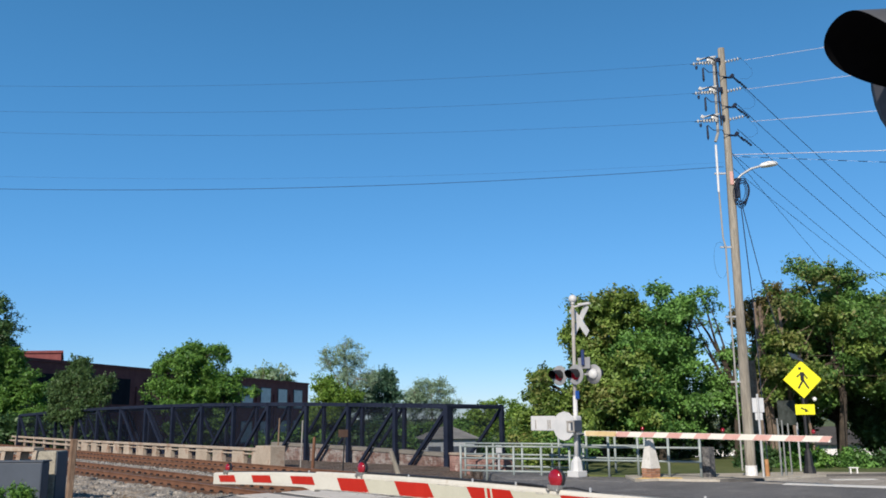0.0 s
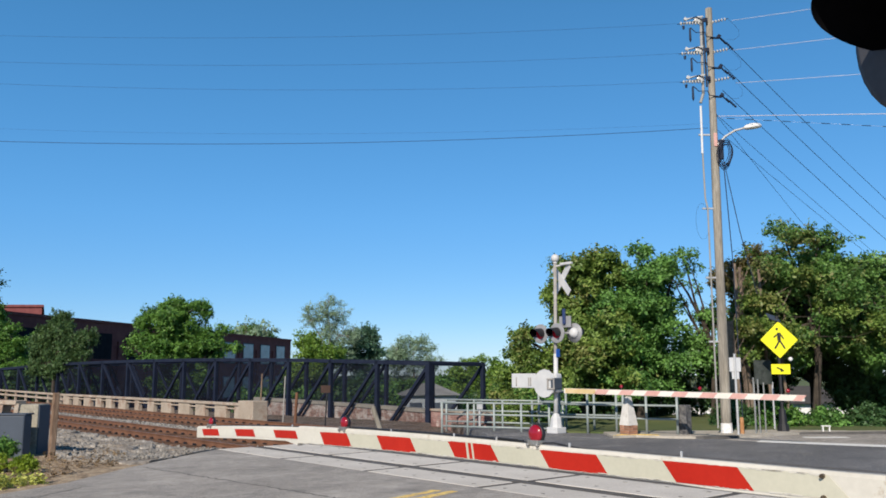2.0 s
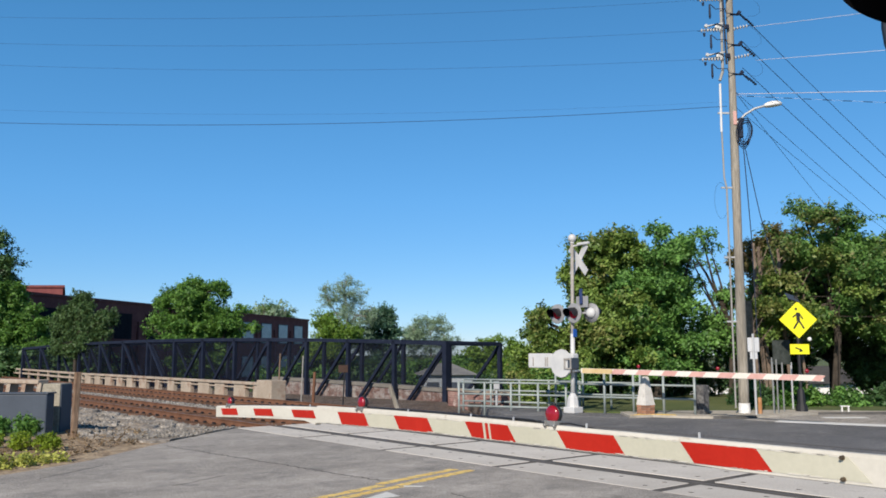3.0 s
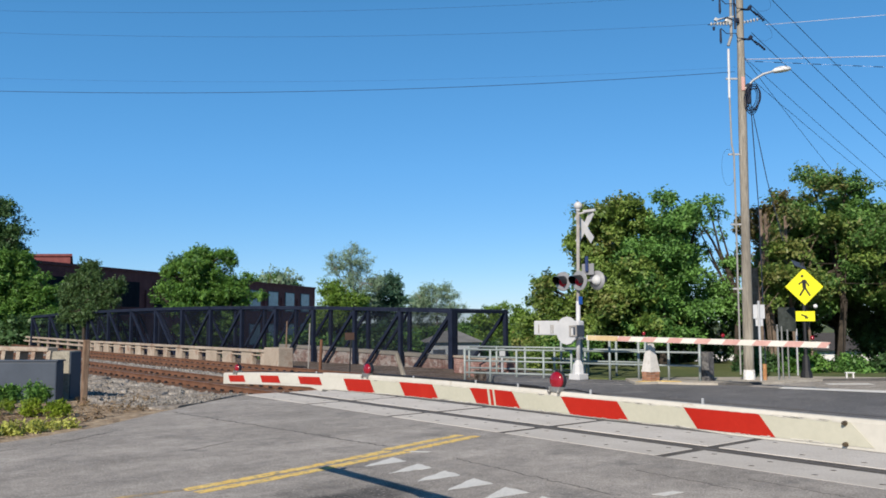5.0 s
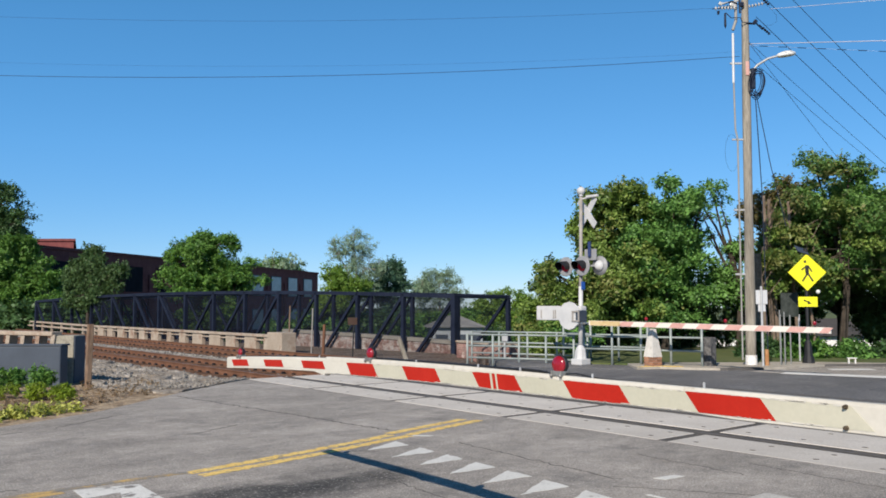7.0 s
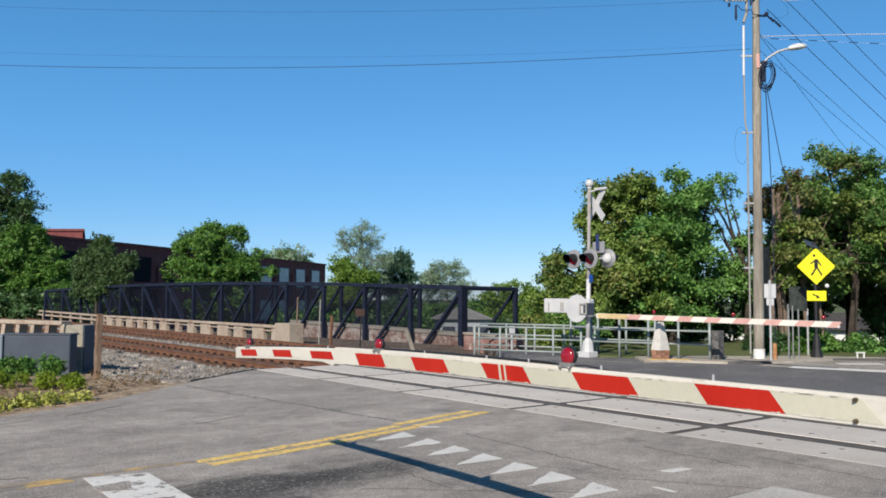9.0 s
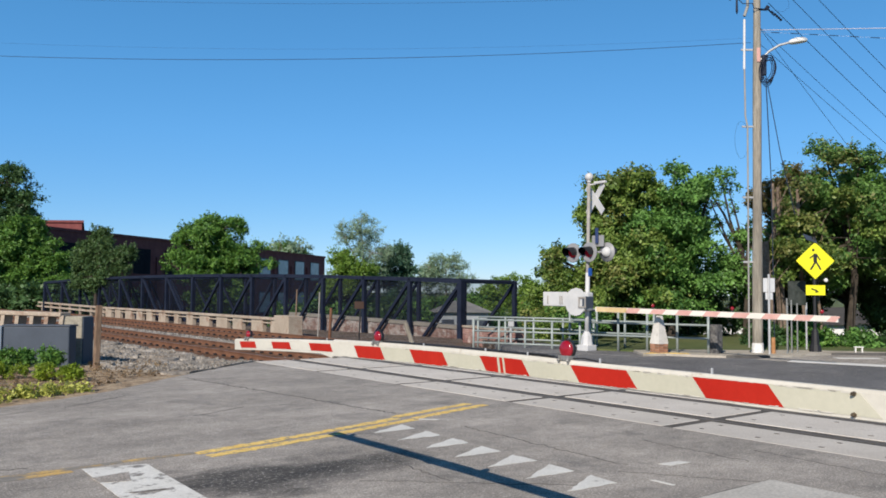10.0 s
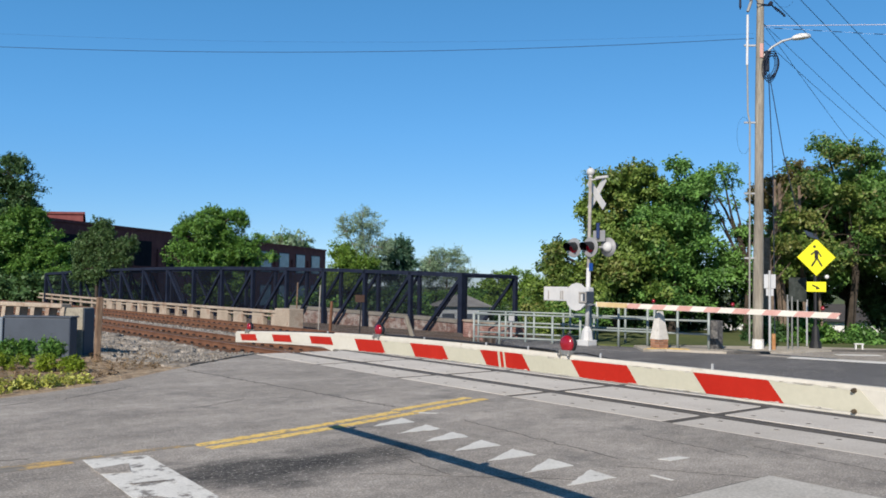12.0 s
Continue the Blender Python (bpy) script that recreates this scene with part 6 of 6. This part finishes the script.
tow = thing("mill_tower", "taller sunlit red brick block behind trees", "building")
bm = bmesh.new()
prism(bm, [(-66, 108), (-46.9, 108), (-53.4, 123), (-66, 123)], -4, 10.3)
part("wall", bm, M["brick"], tow)
bm = bmesh.new()
prism(bm, [(-66.2, 107.8), (-46.6, 107.8), (-53.1, 123.2), (-66.2, 123.2)], 10.3, 10.6)
part("coping", bm, M["brick"], tow)


def house(label, x, y, yaw, w, d, z0, h, rise, wall_m, roof_m):
    t = thing("house", label, "house", Matrix.Translation((x, y, z0)) @ Matrix.Rotation(radians(yaw), 4, "Z"))
    bm = bmesh.new()
    box(bm, (0, 0, h / 2), (w, d, h))
    wl = part("wall", bm, M[wall_m], t)
    bm = bmesh.new()
    o = 0.4
    b = [bm.verts.new(q) for q in ((-w / 2 - o, -d / 2 - o, h), (w / 2 + o, -d / 2 - o, h), (w / 2 + o, d / 2 + o, h), (-w / 2 - o, d / 2 + o, h))]
    r0, r1 = bm.verts.new((-w / 2 + d / 3, 0, h + rise)), bm.verts.new((w / 2 - d / 3, 0, h + rise))
    for f in ((b[0], b[1], r1, r0), (b[2], b[3], r0, r1), (b[1], b[2], r1), (b[3], b[0], r0), (b[3], b[2], b[1], b[0])):
        bm.faces.new(f)
    part("roof", bm, M[roof_m], t)
    for k in (-0.3, 0.05, 0.32):
        bm = bmesh.new()
        box(bm, (k * w, -d / 2 - 0.02, h * 0.55), (1.0, 0.08, 1.3), None, 0.01)
        part("window", bm, M["cabinet_grey"], t)
    return t


house("small grey house with a hipped shingle roof", 1.6, 71, 4, 4.2, 5, -2.7, 2.75, 0.95, "house_grey", "roof_grey")
house("white house glimpsed behind the trees", 22.5, 54, -10, 12, 7, -2.9, 2.85, 1.0, "house_white", "roof_dark")


# ---------------------------------------------------------------- trees and shrubs
def leaf_mesh(name, clumps, n, size, mat_, seed, flat=0.35, spray=13, reach=4.0, layer=1.0):
    """n leaves on short sprays that grow outwards through uneven clumps (x, y, z, r)."""
    g = np.random.default_rng(seed)
    C = np.array(clumps)
    w = C[:, 3] ** 2.2
    m = max(1, n // spray)                                   # sprays of leaves
    idx = g.choice(len(C), m, p=w / w.sum())
    d = g.normal(size=(m, 3))
    d /= np.linalg.norm(d, axis=1, keepdims=True)
    sq = g.uniform(0.6, 1.35, (len(C), 3)) * np.array((2 - layer, 2 - layer, layer)) ** 0.7   # flatter clumps lie in layers
    root = C[idx, :3] + d * (C[idx, 3] * g.random(m) ** 0.45)[:, None] * sq[idx]
    way = d + g.normal(size=(m, 3)) * 0.6 + np.array((0, 0, 0.15))
    way /= np.linalg.norm(way, axis=1, keepdims=True)
    ln = size * reach * g.uniform(0.5, 1.5, m)
    face = d * 0.35 + g.normal(size=(m, 3)) * 0.45 + np.array((0, 0, flat + 0.2))
    k = g.integers(0, m, n)
    pos = root[k] + way[k] * (ln[k] * g.random(n))[:, None] + g.normal(size=(n, 3)) * size * 0.9
    nor = face[k] + g.normal(size=(n, 3)) * 0.45
    nor /= np.linalg.norm(nor, axis=1, keepdims=True)
    t = np.cross(nor, g.normal(size=(n, 3)))
    t /= np.linalg.norm(t, axis=1, keepdims=True)
    b = np.cross(nor, t)
    s = size * g.uniform(0.6, 1.35, n)[:, None]
    V = np.empty((n, 4, 3))
    V[:, 0] = pos - t * s
    V[:, 1] = pos - b * s * 0.55 + nor * s * 0.12
    V[:, 2] = pos + t * s
    V[:, 3] = pos + b * s * 0.55 + nor * s * 0.12
    me = bpy.data.meshes.new(name)
    me.vertices.add(n * 4)
    me.vertices.foreach_set("co", V.ravel())
    me.loops.add(n * 4)
    me.loops.foreach_set("vertex_index", np.arange(n * 4))
    me.polygons.add(n)
    me.polygons.foreach_set("loop_start", np.arange(n) * 4)
    me.polygons.foreach_set("loop_total", np.full(n, 4))
    me.update()
    me.validate()
    me.materials.append(mat_)
    return me


def limb(bm, pts, r0, r1):
    n = len(pts) - 1
    for i in range(n):
        a, b = r0 + (r1 - r0) * i / n, r0 + (r1 - r0) * (i + 1) / n
        cyl(bm, pts[i], pts[i + 1], a, b, 7, False)


def tree(label, x, y, z0, h, rx, rz, zc, n, size, leaf, seed, clumps=26, cr=0.40, trunk_r=0.2, bark="bark", lean=0.0, ry=None, category="tree", low=-0.85, reach=4.0):
    """A tree of height h: a crown ellipsoid (rx, ry, rz) centred zc above its foot, filled with clumps of leaves, on a forked trunk."""
    g = np.random.default_rng(seed)
    ry = ry or rx
    t = thing("tree" if category == "tree" else "shrub", label, category, Matrix.Translation((x, y, z0)))
    cl = []
    clumps = int(clumps * 2.8)
    while len(cl) < clumps:
        d = g.normal(size=3)
        d /= np.linalg.norm(d)
        if d[2] < low:
            continue
        k = g.uniform(0.45, 1.02)
        r = cr * min(rx, rz) * g.uniform(0.32, 0.85) * (1.25 - 0.5 * k)
        cl.append((lean * k + d[0] * (rx - r * 0.5) * k, d[1] * (ry - r * 0.5) * k, zc + d[2] * (rz - r * 0.6) * k, r))
    bm = bmesh.new()
    top = Vector((lean * 0.3, 0, zc * 0.75))
    mid = Vector((lean * 0.1 + 0.1 * g.normal(), 0.1 * g.normal(), zc * 0.4))
    limb(bm, [Vector((0, 0, -0.3)), mid, top], trunk_r, trunk_r * 0.6)
    for c in cl[::2]:
        e = Vector(c[:3])
        s = mid.lerp(top, g.uniform(0.1, 1.0))
        m_ = s.lerp(e, 0.5) + Vector(g.normal(size=3)) * 0.08 * rx
        limb(bm, [s, m_, e], trunk_r * 0.38, trunk_r * 0.08)
    part("trunk", bm, M[bark], t)
    cr_ = new("crown", leaf_mesh("crown", cl, n, size, M[leaf], seed + 1, reach=reach))
    cr_.parent = t
    return t


def lobed_tree(label, x, y, z0, lobes, n, size, leaf, seed, clumps=60, cr=0.42, trunk_r=0.2, bark="bark", deep=1.0, spray=13, reach=4.0, bare=0, k=1.0, yaw=0.0):
    """A tree whose crown is a group of lobes (across, height, half width, half height), on a forked trunk with limbs to every lobe."""
    g = np.random.default_rng(seed)
    x, y, z0, size = x * k, y * k, 1.77 + (z0 - 1.77) * k, size * k
    lobes = [tuple(q * k for q in lobe) for lobe in lobes]
    t = thing("tree", label, "tree", Matrix.Translation((x, y, z0)) @ Matrix.Rotation(radians(yaw), 4, "Z"))
    area = np.array([q[2] * q[3] for q in lobes])
    cl, limbs = [], []
    for (lx, lz, rx, rz), a in zip(lobes, area / area.sum()):
        off = g.uniform(-0.5, 0.5) * deep
        for _ in range(max(4, int(clumps * a))):
            d = g.normal(size=3)
            d /= np.linalg.norm(d)
            r = cr * min(rx, rz) * g.uniform(0.45, 1.0)
            q = g.random() ** 0.38
            cl.append((lx + d[0] * max(0.1, rx - r * 0.75) * q, off + d[1] * (0.5 * (rx + rz)) * deep * q, lz + d[2] * max(0.1, rz - r * 0.75) * q, r))
        limbs.append(Vector((lx, off, lz)))
    bm = bmesh.new()
    zl = min(q[1] for q in lobes)
    zh = max(q[1] for q in lobes)
    fork = Vector((0.1 * g.normal(), 0.1 * g.normal(), 0.75 * zl + 0.25))
    top = Vector((0.3 * lobes[0][0], 0, 0.5 * (zl + zh)))
    limb(bm, [Vector((0, 0, -0.4)), fork, top], trunk_r, trunk_r * 0.55)
    for e in limbs:
        s = fork.lerp(top, g.uniform(0.0, 0.9))
        limb(bm, [s, s.lerp(e, 0.5) + Vector(g.normal(size=3)) * 0.15, e], trunk_r * 0.55, trunk_r * 0.2)
    for c in cl[::2]:
        e = Vector(c[:3])
        s = min(limbs, key=lambda q: (q - e).length)
        limb(bm, [s, s.lerp(e, 0.5) + Vector(g.normal(size=3)) * 0.12, e], trunk_r * 0.2, trunk_r * 0.05)
    for _ in range(bare):                                    # bare twigs that reach out of the crown
        c = cl[2 * int(g.integers(0, len(cl) // 2))]
        e = Vector(c[:3])
        o = Vector((g.normal(), g.normal() * 0.5, abs(g.normal()) + 0.3)).normalized() * c[3] * g.uniform(1.0, 2.2)
        limb(bm, [e, e + o * 0.5 + Vector(g.normal(size=3)) * 0.08, e + o], trunk_r * 0.10, trunk_r * 0.03)
    part("trunk", bm, M[bark], t)
    crown = new("crown", leaf_mesh("crown", cl, n, size, M[leaf], seed + 1, spray=spray, reach=reach, layer=0.5))
    crown.parent = t
    return t


# right-hand trees behind the footway
lobed_tree("broad olive-green tree with bronzed top behind the railing", 6.77, 33.0, -0.3,
           [(0.43, 6.08, 1.50, 1.33), (-0.5, 4.5, 1.05, 1.35), (-1.8, 2.93, 1.08, 1.39), (-2.62, 1.58, 0.81, 1.23), (0.55, 3.42, 1.91, 1.91),
            (-0.56, 1.38, 1.68, 1.12), (-2.35, 3.45, 0.40, 0.42), (1.5, 2.0, 1.3, 1.2), (-1.95, 2.2, 1.0, 1.0), (-2.9, 0.9, 0.9, 0.8)], 80000, 0.078, "leaf_olive", 11, 95, 0.38, 0.2, bare=30)
lobed_tree("dense mid-green tree beside the utility pole", 8.93, 32.3, -0.3,
           [(0.40, 5.90, 1.60, 1.22), (0.75, 4.09, 1.20, 1.65), (-0.45, 4.07, 1.54, 2.09), (1.35, 2.40, 0.90, 1.05), (0.0, 1.88, 1.54, 1.1), (1.55, 6.25, 0.70, 0.62)],
           56000, 0.072, "leaf_mid", 12, 85, 0.40, 0.2, bare=20)
lobed_tree("half-bare tree with open branches by the pole", 12.35, 34.0, -0.3,
           [(-0.75, 6.75, 0.75, 0.5), (-1.25, 5.6, 0.4, 0.5), (-0.35, 5.9, 0.35, 0.45), (-1.5, 6.6, 0.4, 0.4), (-0.9, 4.9, 0.35, 0.4),
            (-1.0, 3.6, 0.5, 0.5), (-0.2, 2.8, 1.0, 1.0), (0.3, 4.4, 0.7, 0.8), (-0.5, 3.6, 0.6, 0.6)],
           9000, 0.07, "leaf_mid", 13, 70, 0.5, 0.13, bare=90)
lobed_tree("tall broad tree shading the footway", 15.09, 31.0, -0.2,
           [(-0.44, 7.06, 1.16, 0.95), (0.77, 6.87, 1.05, 0.95), (-1.35, 5.56, 1.26, 1.26), (0.55, 4.95, 1.79, 1.69), (-2.1, 3.96, 1.16, 1.26),
            (-0.63, 3.35, 1.79, 1.26), (1.9, 3.2, 1.5, 1.6), (2.6, 6.0, 1.3, 1.2), (3.6, 4.4, 1.5, 1.8), (-1.75, 6.35, 0.75, 0.6), (2.3, 4.7, 1.0, 0.9)], 98000, 0.072, "leaf_deep", 14, 125, 0.40, 0.16, deep=1.5, bare=30)
tree("dark dense tree behind the railing trees", 8.3, 36.5, -0.3, 8, 3.0, 2.3, 2.7, 34000, 0.10, "leaf_dark", 22, 40, 0.36, 0.2, low=-1)
tree("dark low tree at the back of the footway", 15.2, 36.4, -0.6, 6, 1.7, 1.5, 2.4, 20000, 0.10, "leaf_dark", 23, 30, 0.38, 0.15, low=-1)
for i, (x, y, rx, rz, zc) in enumerate(((18.6, 34.0, 1.5, 1.1, 1.5), (21.2, 33.4, 1.6, 1.5, 1.6), (19.8, 31.5, 1.6, 1.8, 3.4))):
    tree("dark shaded bush at the back of the verge", x, y, -0.3, 3, rx, rz, zc, 13000, 0.085, ("leaf_dark", "leaf_mid")[i % 2], 180 + i, 16, 0.42, 0.07, category="bush", low=-1)
lobed_tree("thin bronzed half-dead tree by the dead stems", 12.84, 32.2, -0.3,
           [(0.0, 5.78, 0.85, 1.15), (0.67, 6.55, 0.7, 0.55), (0.44, 4.4, 0.9, 1.1), (0.2, 2.9, 0.7, 0.8)], 13000, 0.07, "leaf_bronze", 21, 44, 0.4, 0.09, "dead_bark", bare=40)
lobed_tree("yellowish green leafy tree under the tall one", 14.6, 29.6, -0.3,
           [(0.9, 4.6, 0.9, 0.7), (-1.3, 3.3, 0.9, 0.8), (2.2, 3.6, 0.9, 0.7), (-2.2, 3.4, 0.8, 0.9), (-1.9, 4.6, 0.5, 0.5), (-0.2, 5.6, 0.7, 0.5)], 22000, 0.07, "leaf_olive", 15, 40, 0.42, 0.024)
tree("dark dense tree at the back of the footway", 17.6, 36.0, -0.3, 8, 3.2, 2.4, 3.7, 34000, 0.11, "leaf_dark", 17, 44, 0.34, 0.25, low=-0.5)
for i, (x, y, r, lf) in enumerate(((4.3, 31.0, 0.8, "leaf_olive"), (5.0, 31.2, 1.0, "leaf_mid"), (7.6, 34.6, 1.7, "leaf_dark"), (10.2, 34.8, 1.7, "leaf_dark"), (12.6, 36.3, 1.9, "leaf_dark"),
                                   (11.0, 28.4, 0.6, "leaf_dark"), (12.15, 27.6, 0.55, "leaf_fresh"), (13.9, 27.6, 0.44, "leaf_mid"), (15.2, 27.6, 0.46, "leaf_dark"))):
    tree("low dense bush behind the footway", x, y, -0.2, 2, r * 1.2, r * 0.9, r * 0.75, 9000, 0.07, lf, 30 + i, 14, 0.5, 0.05, category="bush", low=-1)

# dead stems with ragged twigs between the trees
for x, y, h, r in ((12.05, 30.2, 5.8, 0.085), (12.35, 30.5, 5.7, 0.08), (13.0, 30.3, 5.6, 0.075), (13.55, 30.2, 4.4, 0.06), (11.3, 29.2, 3.6, 0.27)):
    t = thing("dead_tree", "bare brown dead stem with ragged twigs", "dead tree", Matrix.Translation((x, y, -0.3)), "dead stems")
    bm = bmesh.new()
    limb(bm, [Vector((0.3, 0, -0.2)), Vector((0.1, 0, h * 0.5)), Vector((0, 0, h + 0.3))], r, r * 0.72)
    for k in range(16):
        z = h * (0.40 + 0.038 * k)
        d = Vector((random.uniform(-0.5, 0.9), random.uniform(-0.4, 0.4), random.uniform(0.2, 0.9)))
        limb(bm, [Vector((0.02, 0, z)), Vector((0.02, 0, z)) + d * 0.5, Vector((0.02, 0, z)) + d + Vector((0, 0, 0.1))], 0.022, 0.006)
    part("stem", bm, M["dead_bark"], t)

# distant trees, from the footway round to the mill
lobed_tree("rounded bright green tree behind the bridge", -16.96, 62, -4,
           [(-0.04, 10.04, 2.44, 1.77), (-2.2, 8.87, 1.77, 1.52), (2.45, 8.2, 2.05, 1.43), (-3.43, 7.79, 0.76, 0.76), (0.15, 7.3, 3.4, 1.9), (0.3, 5.0, 2.6, 1.6)],
           74000, 0.092, "leaf_fresh", 63, 190, 0.28, 0.3)
lobed_tree("tall pale airy tree in early leaf", -8.62, 92, -4,
           [(-0.44, 12.2, 2.9, 2.2), (0.9, 10.0, 2.6, 2.2), (-2.3, 11.8, 1.5, 1.5), (0.4, 8.0, 2.2, 1.8)], 15000, 0.082, "leaf_pale", 51, 150, 0.24, 0.18, "bark_pale", spray=5, reach=6.0, bare=120)
lobed_tree("bright green tree behind the bridge", -9.13, 80, -4,
           [(-0.22, 8.36, 1.96, 1.52), (1.33, 7.3, 1.63, 1.36), (-0.3, 5.6, 2.4, 2.0)], 36000, 0.115, "leaf_bright", 52, 80, 0.38, 0.25)
lobed_tree("dark blue-green tree beyond the bridge", -5.35, 95, -4,
           [(-0.06, 9.25, 2.32, 2.07), (1.58, 7.66, 1.81, 1.61), (-1.64, 7.29, 2.58, 1.61), (0, 5.0, 3.2, 2.0)], 26000, 0.12, "leaf_blue", 53, 90, 0.34, 0.25)
lobed_tree("pale hazy tree in the distance", 0.5, 105, -4,
           [(-0.05, 9.0, 3.0, 1.71), (-1.81, 7.55, 2.85, 1.78), (2.12, 7.25, 2.14, 1.43), (0.2, 5.4, 3.4, 1.6)], 19000, 0.10, "leaf_pale", 54, 130, 0.26, 0.16, "bark_pale", spray=5, reach=6.0, bare=80)
lobed_tree("low green tree beyond the bridge end", 7.62, 85, -4,
           [(-0.01, 6.65, 2.6, 0.98), (-2.02, 5.87, 2.31, 1.16), (2.02, 5.93, 2.02, 1.16), (0.0, 4.0, 3.6, 1.8)], 34000, 0.12, "leaf_bright", 55, 90, 0.4, 0.25)
for i, (x, y, w, h, lf) in enumerate(((-4.6, 84, 3.4, 5.0, "leaf_mid"), (-0.6, 90, 3.6, 5.6, "leaf_fresh"), (3.2, 88, 3.4, 5.7, "leaf_mid"), (6.2, 92, 3.6, 6.2, "leaf_fresh"), (10.6, 90, 3.6, 6.0, "leaf_mid"))):
    lobed_tree("low green tree in the row behind the house", x, y, -4,
               [(0, h - 1.2, w * 0.55, 1.1), (-w * 0.5, h - 2.0, w * 0.5, 1.2), (w * 0.5, h - 1.9, w * 0.5, 1.2), (0, h - 3.4, w, 1.4)], 13000, 0.13, lf, 400 + i, 60, 0.4, 0.2)
lobed_tree("green tree rising behind the mill roof", -33.0, 172, -4,
           [(-3.6, 13.5, 3.2, 1.7), (0.2, 13.8, 3.4, 1.7), (4.0, 13.0, 2.8, 1.5), (0.0, 11.0, 4.0, 2.0)], 22000, 0.2, "leaf_fresh", 57, 90, 0.36, 0.3)
lobed_tree("tall dark tree near the end of the mill", -41.45, 79, -4,
           [(0.15, 15.41, 2.68, 2.26), (2.1, 13.81, 1.72, 1.72), (-2.51, 14.56, 2.68, 3.22), (-0.25, 11.89, 3.22, 3.22), (0, 8, 3.5, 3)], 62000, 0.12, "leaf_dark", 58, 190, 0.27, 0.3, bare=20)
lobed_tree("bright leafy tree behind the fence", -35.26, 69, -3,
           [(0.29, 9.19, 1.97, 1.97), (-0.56, 6.83, 3.05, 2.34), (1.8, 6.39, 1.64, 2.34), (-2.49, 8.21, 1.88, 2.81), (1.4, 4.51, 2.81, 1.41), (3.5, 7.3, 1.4, 1.7), (4.6, 5.2, 1.8, 1.6)], 76000, 0.10, "leaf_fresh", 59, 190, 0.27, 0.22, k=1.10)
lobed_tree("feathery grey-green tree at the far bridge end", -25.46, 61.3, -2.9,
           [(0.0, 7.5, 2.1, 1.4), (0.5, 8.9, 1.0, 0.8), (0.3, 8.2, 1.3, 0.9), (2.1, 6.82, 1.7, 1.25), (-1.5, 7.0, 1.5, 1.3), (-0.2, 5.6, 3.3, 1.2)],
           40000, 0.078, "leaf_feather", 60, 130, 0.34, 0.16, deep=0.22, bare=60, yaw=-26.6)
tree("bare hazy tree over the mill roof", -31.5, 168, -4, 16, 5.0, 4.6, 12.6, 1300, 0.3, "leaf_pale", 56, 30, 0.26, 0.25, "bark_pale")
for i in range(16):
    x = -14 + 2.0 * i
    tree("dense bush filling the gap under the bridge", x, 78 + 5 * math.sin(i * 2.1), -3.8, 5, 2.6, (2.4 if not -2 < x < 7 else 1.3) + 0.4 * math.sin(i * 1.7), 2.2, 5000, 0.2,
         ("leaf_mid", "leaf_dark", "leaf_mid", "leaf_dark")[i % 4], 80 + i, 14, 0.5, 0.08, category="bush", low=-1)
for i in range(6):
    tree("dense bush along the railway fence", -42 + 2.8 * i, 73 - 0.6 * i, -3, 3, 2.8, 2.7, 2.7, 7000, 0.2, "leaf_dark", 120 + i, 14, 0.5, 0.07, category="bush", low=-1)
# planting bed shrubs
for i, (x, y, rx, rz, zc, lf) in enumerate(((-8.45, 16.4, 0.42, 0.19, 0.15, "leaf_shrub"), (-7.66, 16.3, 0.35, 0.20, 0.16, "leaf_shrub"), (-7.20, 16.2, 0.24, 0.20, 0.17, "leaf_shrub"),
                                            (-7.00, 16.0, 0.20, 0.16, 0.12, "leaf_shrub"), (-9.02, 17.4, 0.30, 0.21, 0.33, "leaf_fresh"), (-8.66, 17.5, 0.20, 0.19, 0.30, "leaf_mid"),
                                            (-8.10, 17.4, 0.25, 0.20, 0.36, "leaf_fresh"))):
    tree("low rounded lime-green shrub in the mulch bed" if i < 4 else "loose green shrub in front of the steel cabinet", x, y, -0.02, 0.7, rx, rz, zc, 5200 if i < 4 else 1900,
         0.017 if i < 4 else 0.034, lf, 140 + i, 7, 0.75, 0.02, category="shrub", low=-1, reach=1.4 if i < 4 else 2.0)
g = np.random.default_rng(9)
cl = []
for i in range(150):
    u = g.uniform(1.0, 4.3)
    v = 14.1 + 0.45 * (u - 2) + g.uniform(0, 0.8)
    q = uv(u, v, 0.0)
    cl.append((q.x, q.y, 0.0, g.uniform(0.04, 0.10)))
ob = new("ground_cover", leaf_mesh("ground_cover", cl, 5200, 0.035, M["leaf_lime"], 150))
tagged(ob, "yellow-green ground cover plants at the road edge", "ground cover", kind="stuff")

# dead leaves scattered over the bed
g = np.random.default_rng(19)
cl = []
for i in range(420):
    u = g.uniform(0.6, 7.0)
    v = 14.3 + 0.75 * max(0, u - 2.4) + g.uniform(0, 2.6)
    q = uv(u, v, 0.0)
    cl.append((q.x, q.y, -0.06, g.uniform(0.05, 0.2)))
ob = new("leaf_litter", leaf_mesh("leaf_litter", cl, 13000, 0.028, M["litter"], 151, flat=1.2))
tagged(ob, "brown dead leaves and straw on the mulch bed", "leaf litter", kind="stuff")
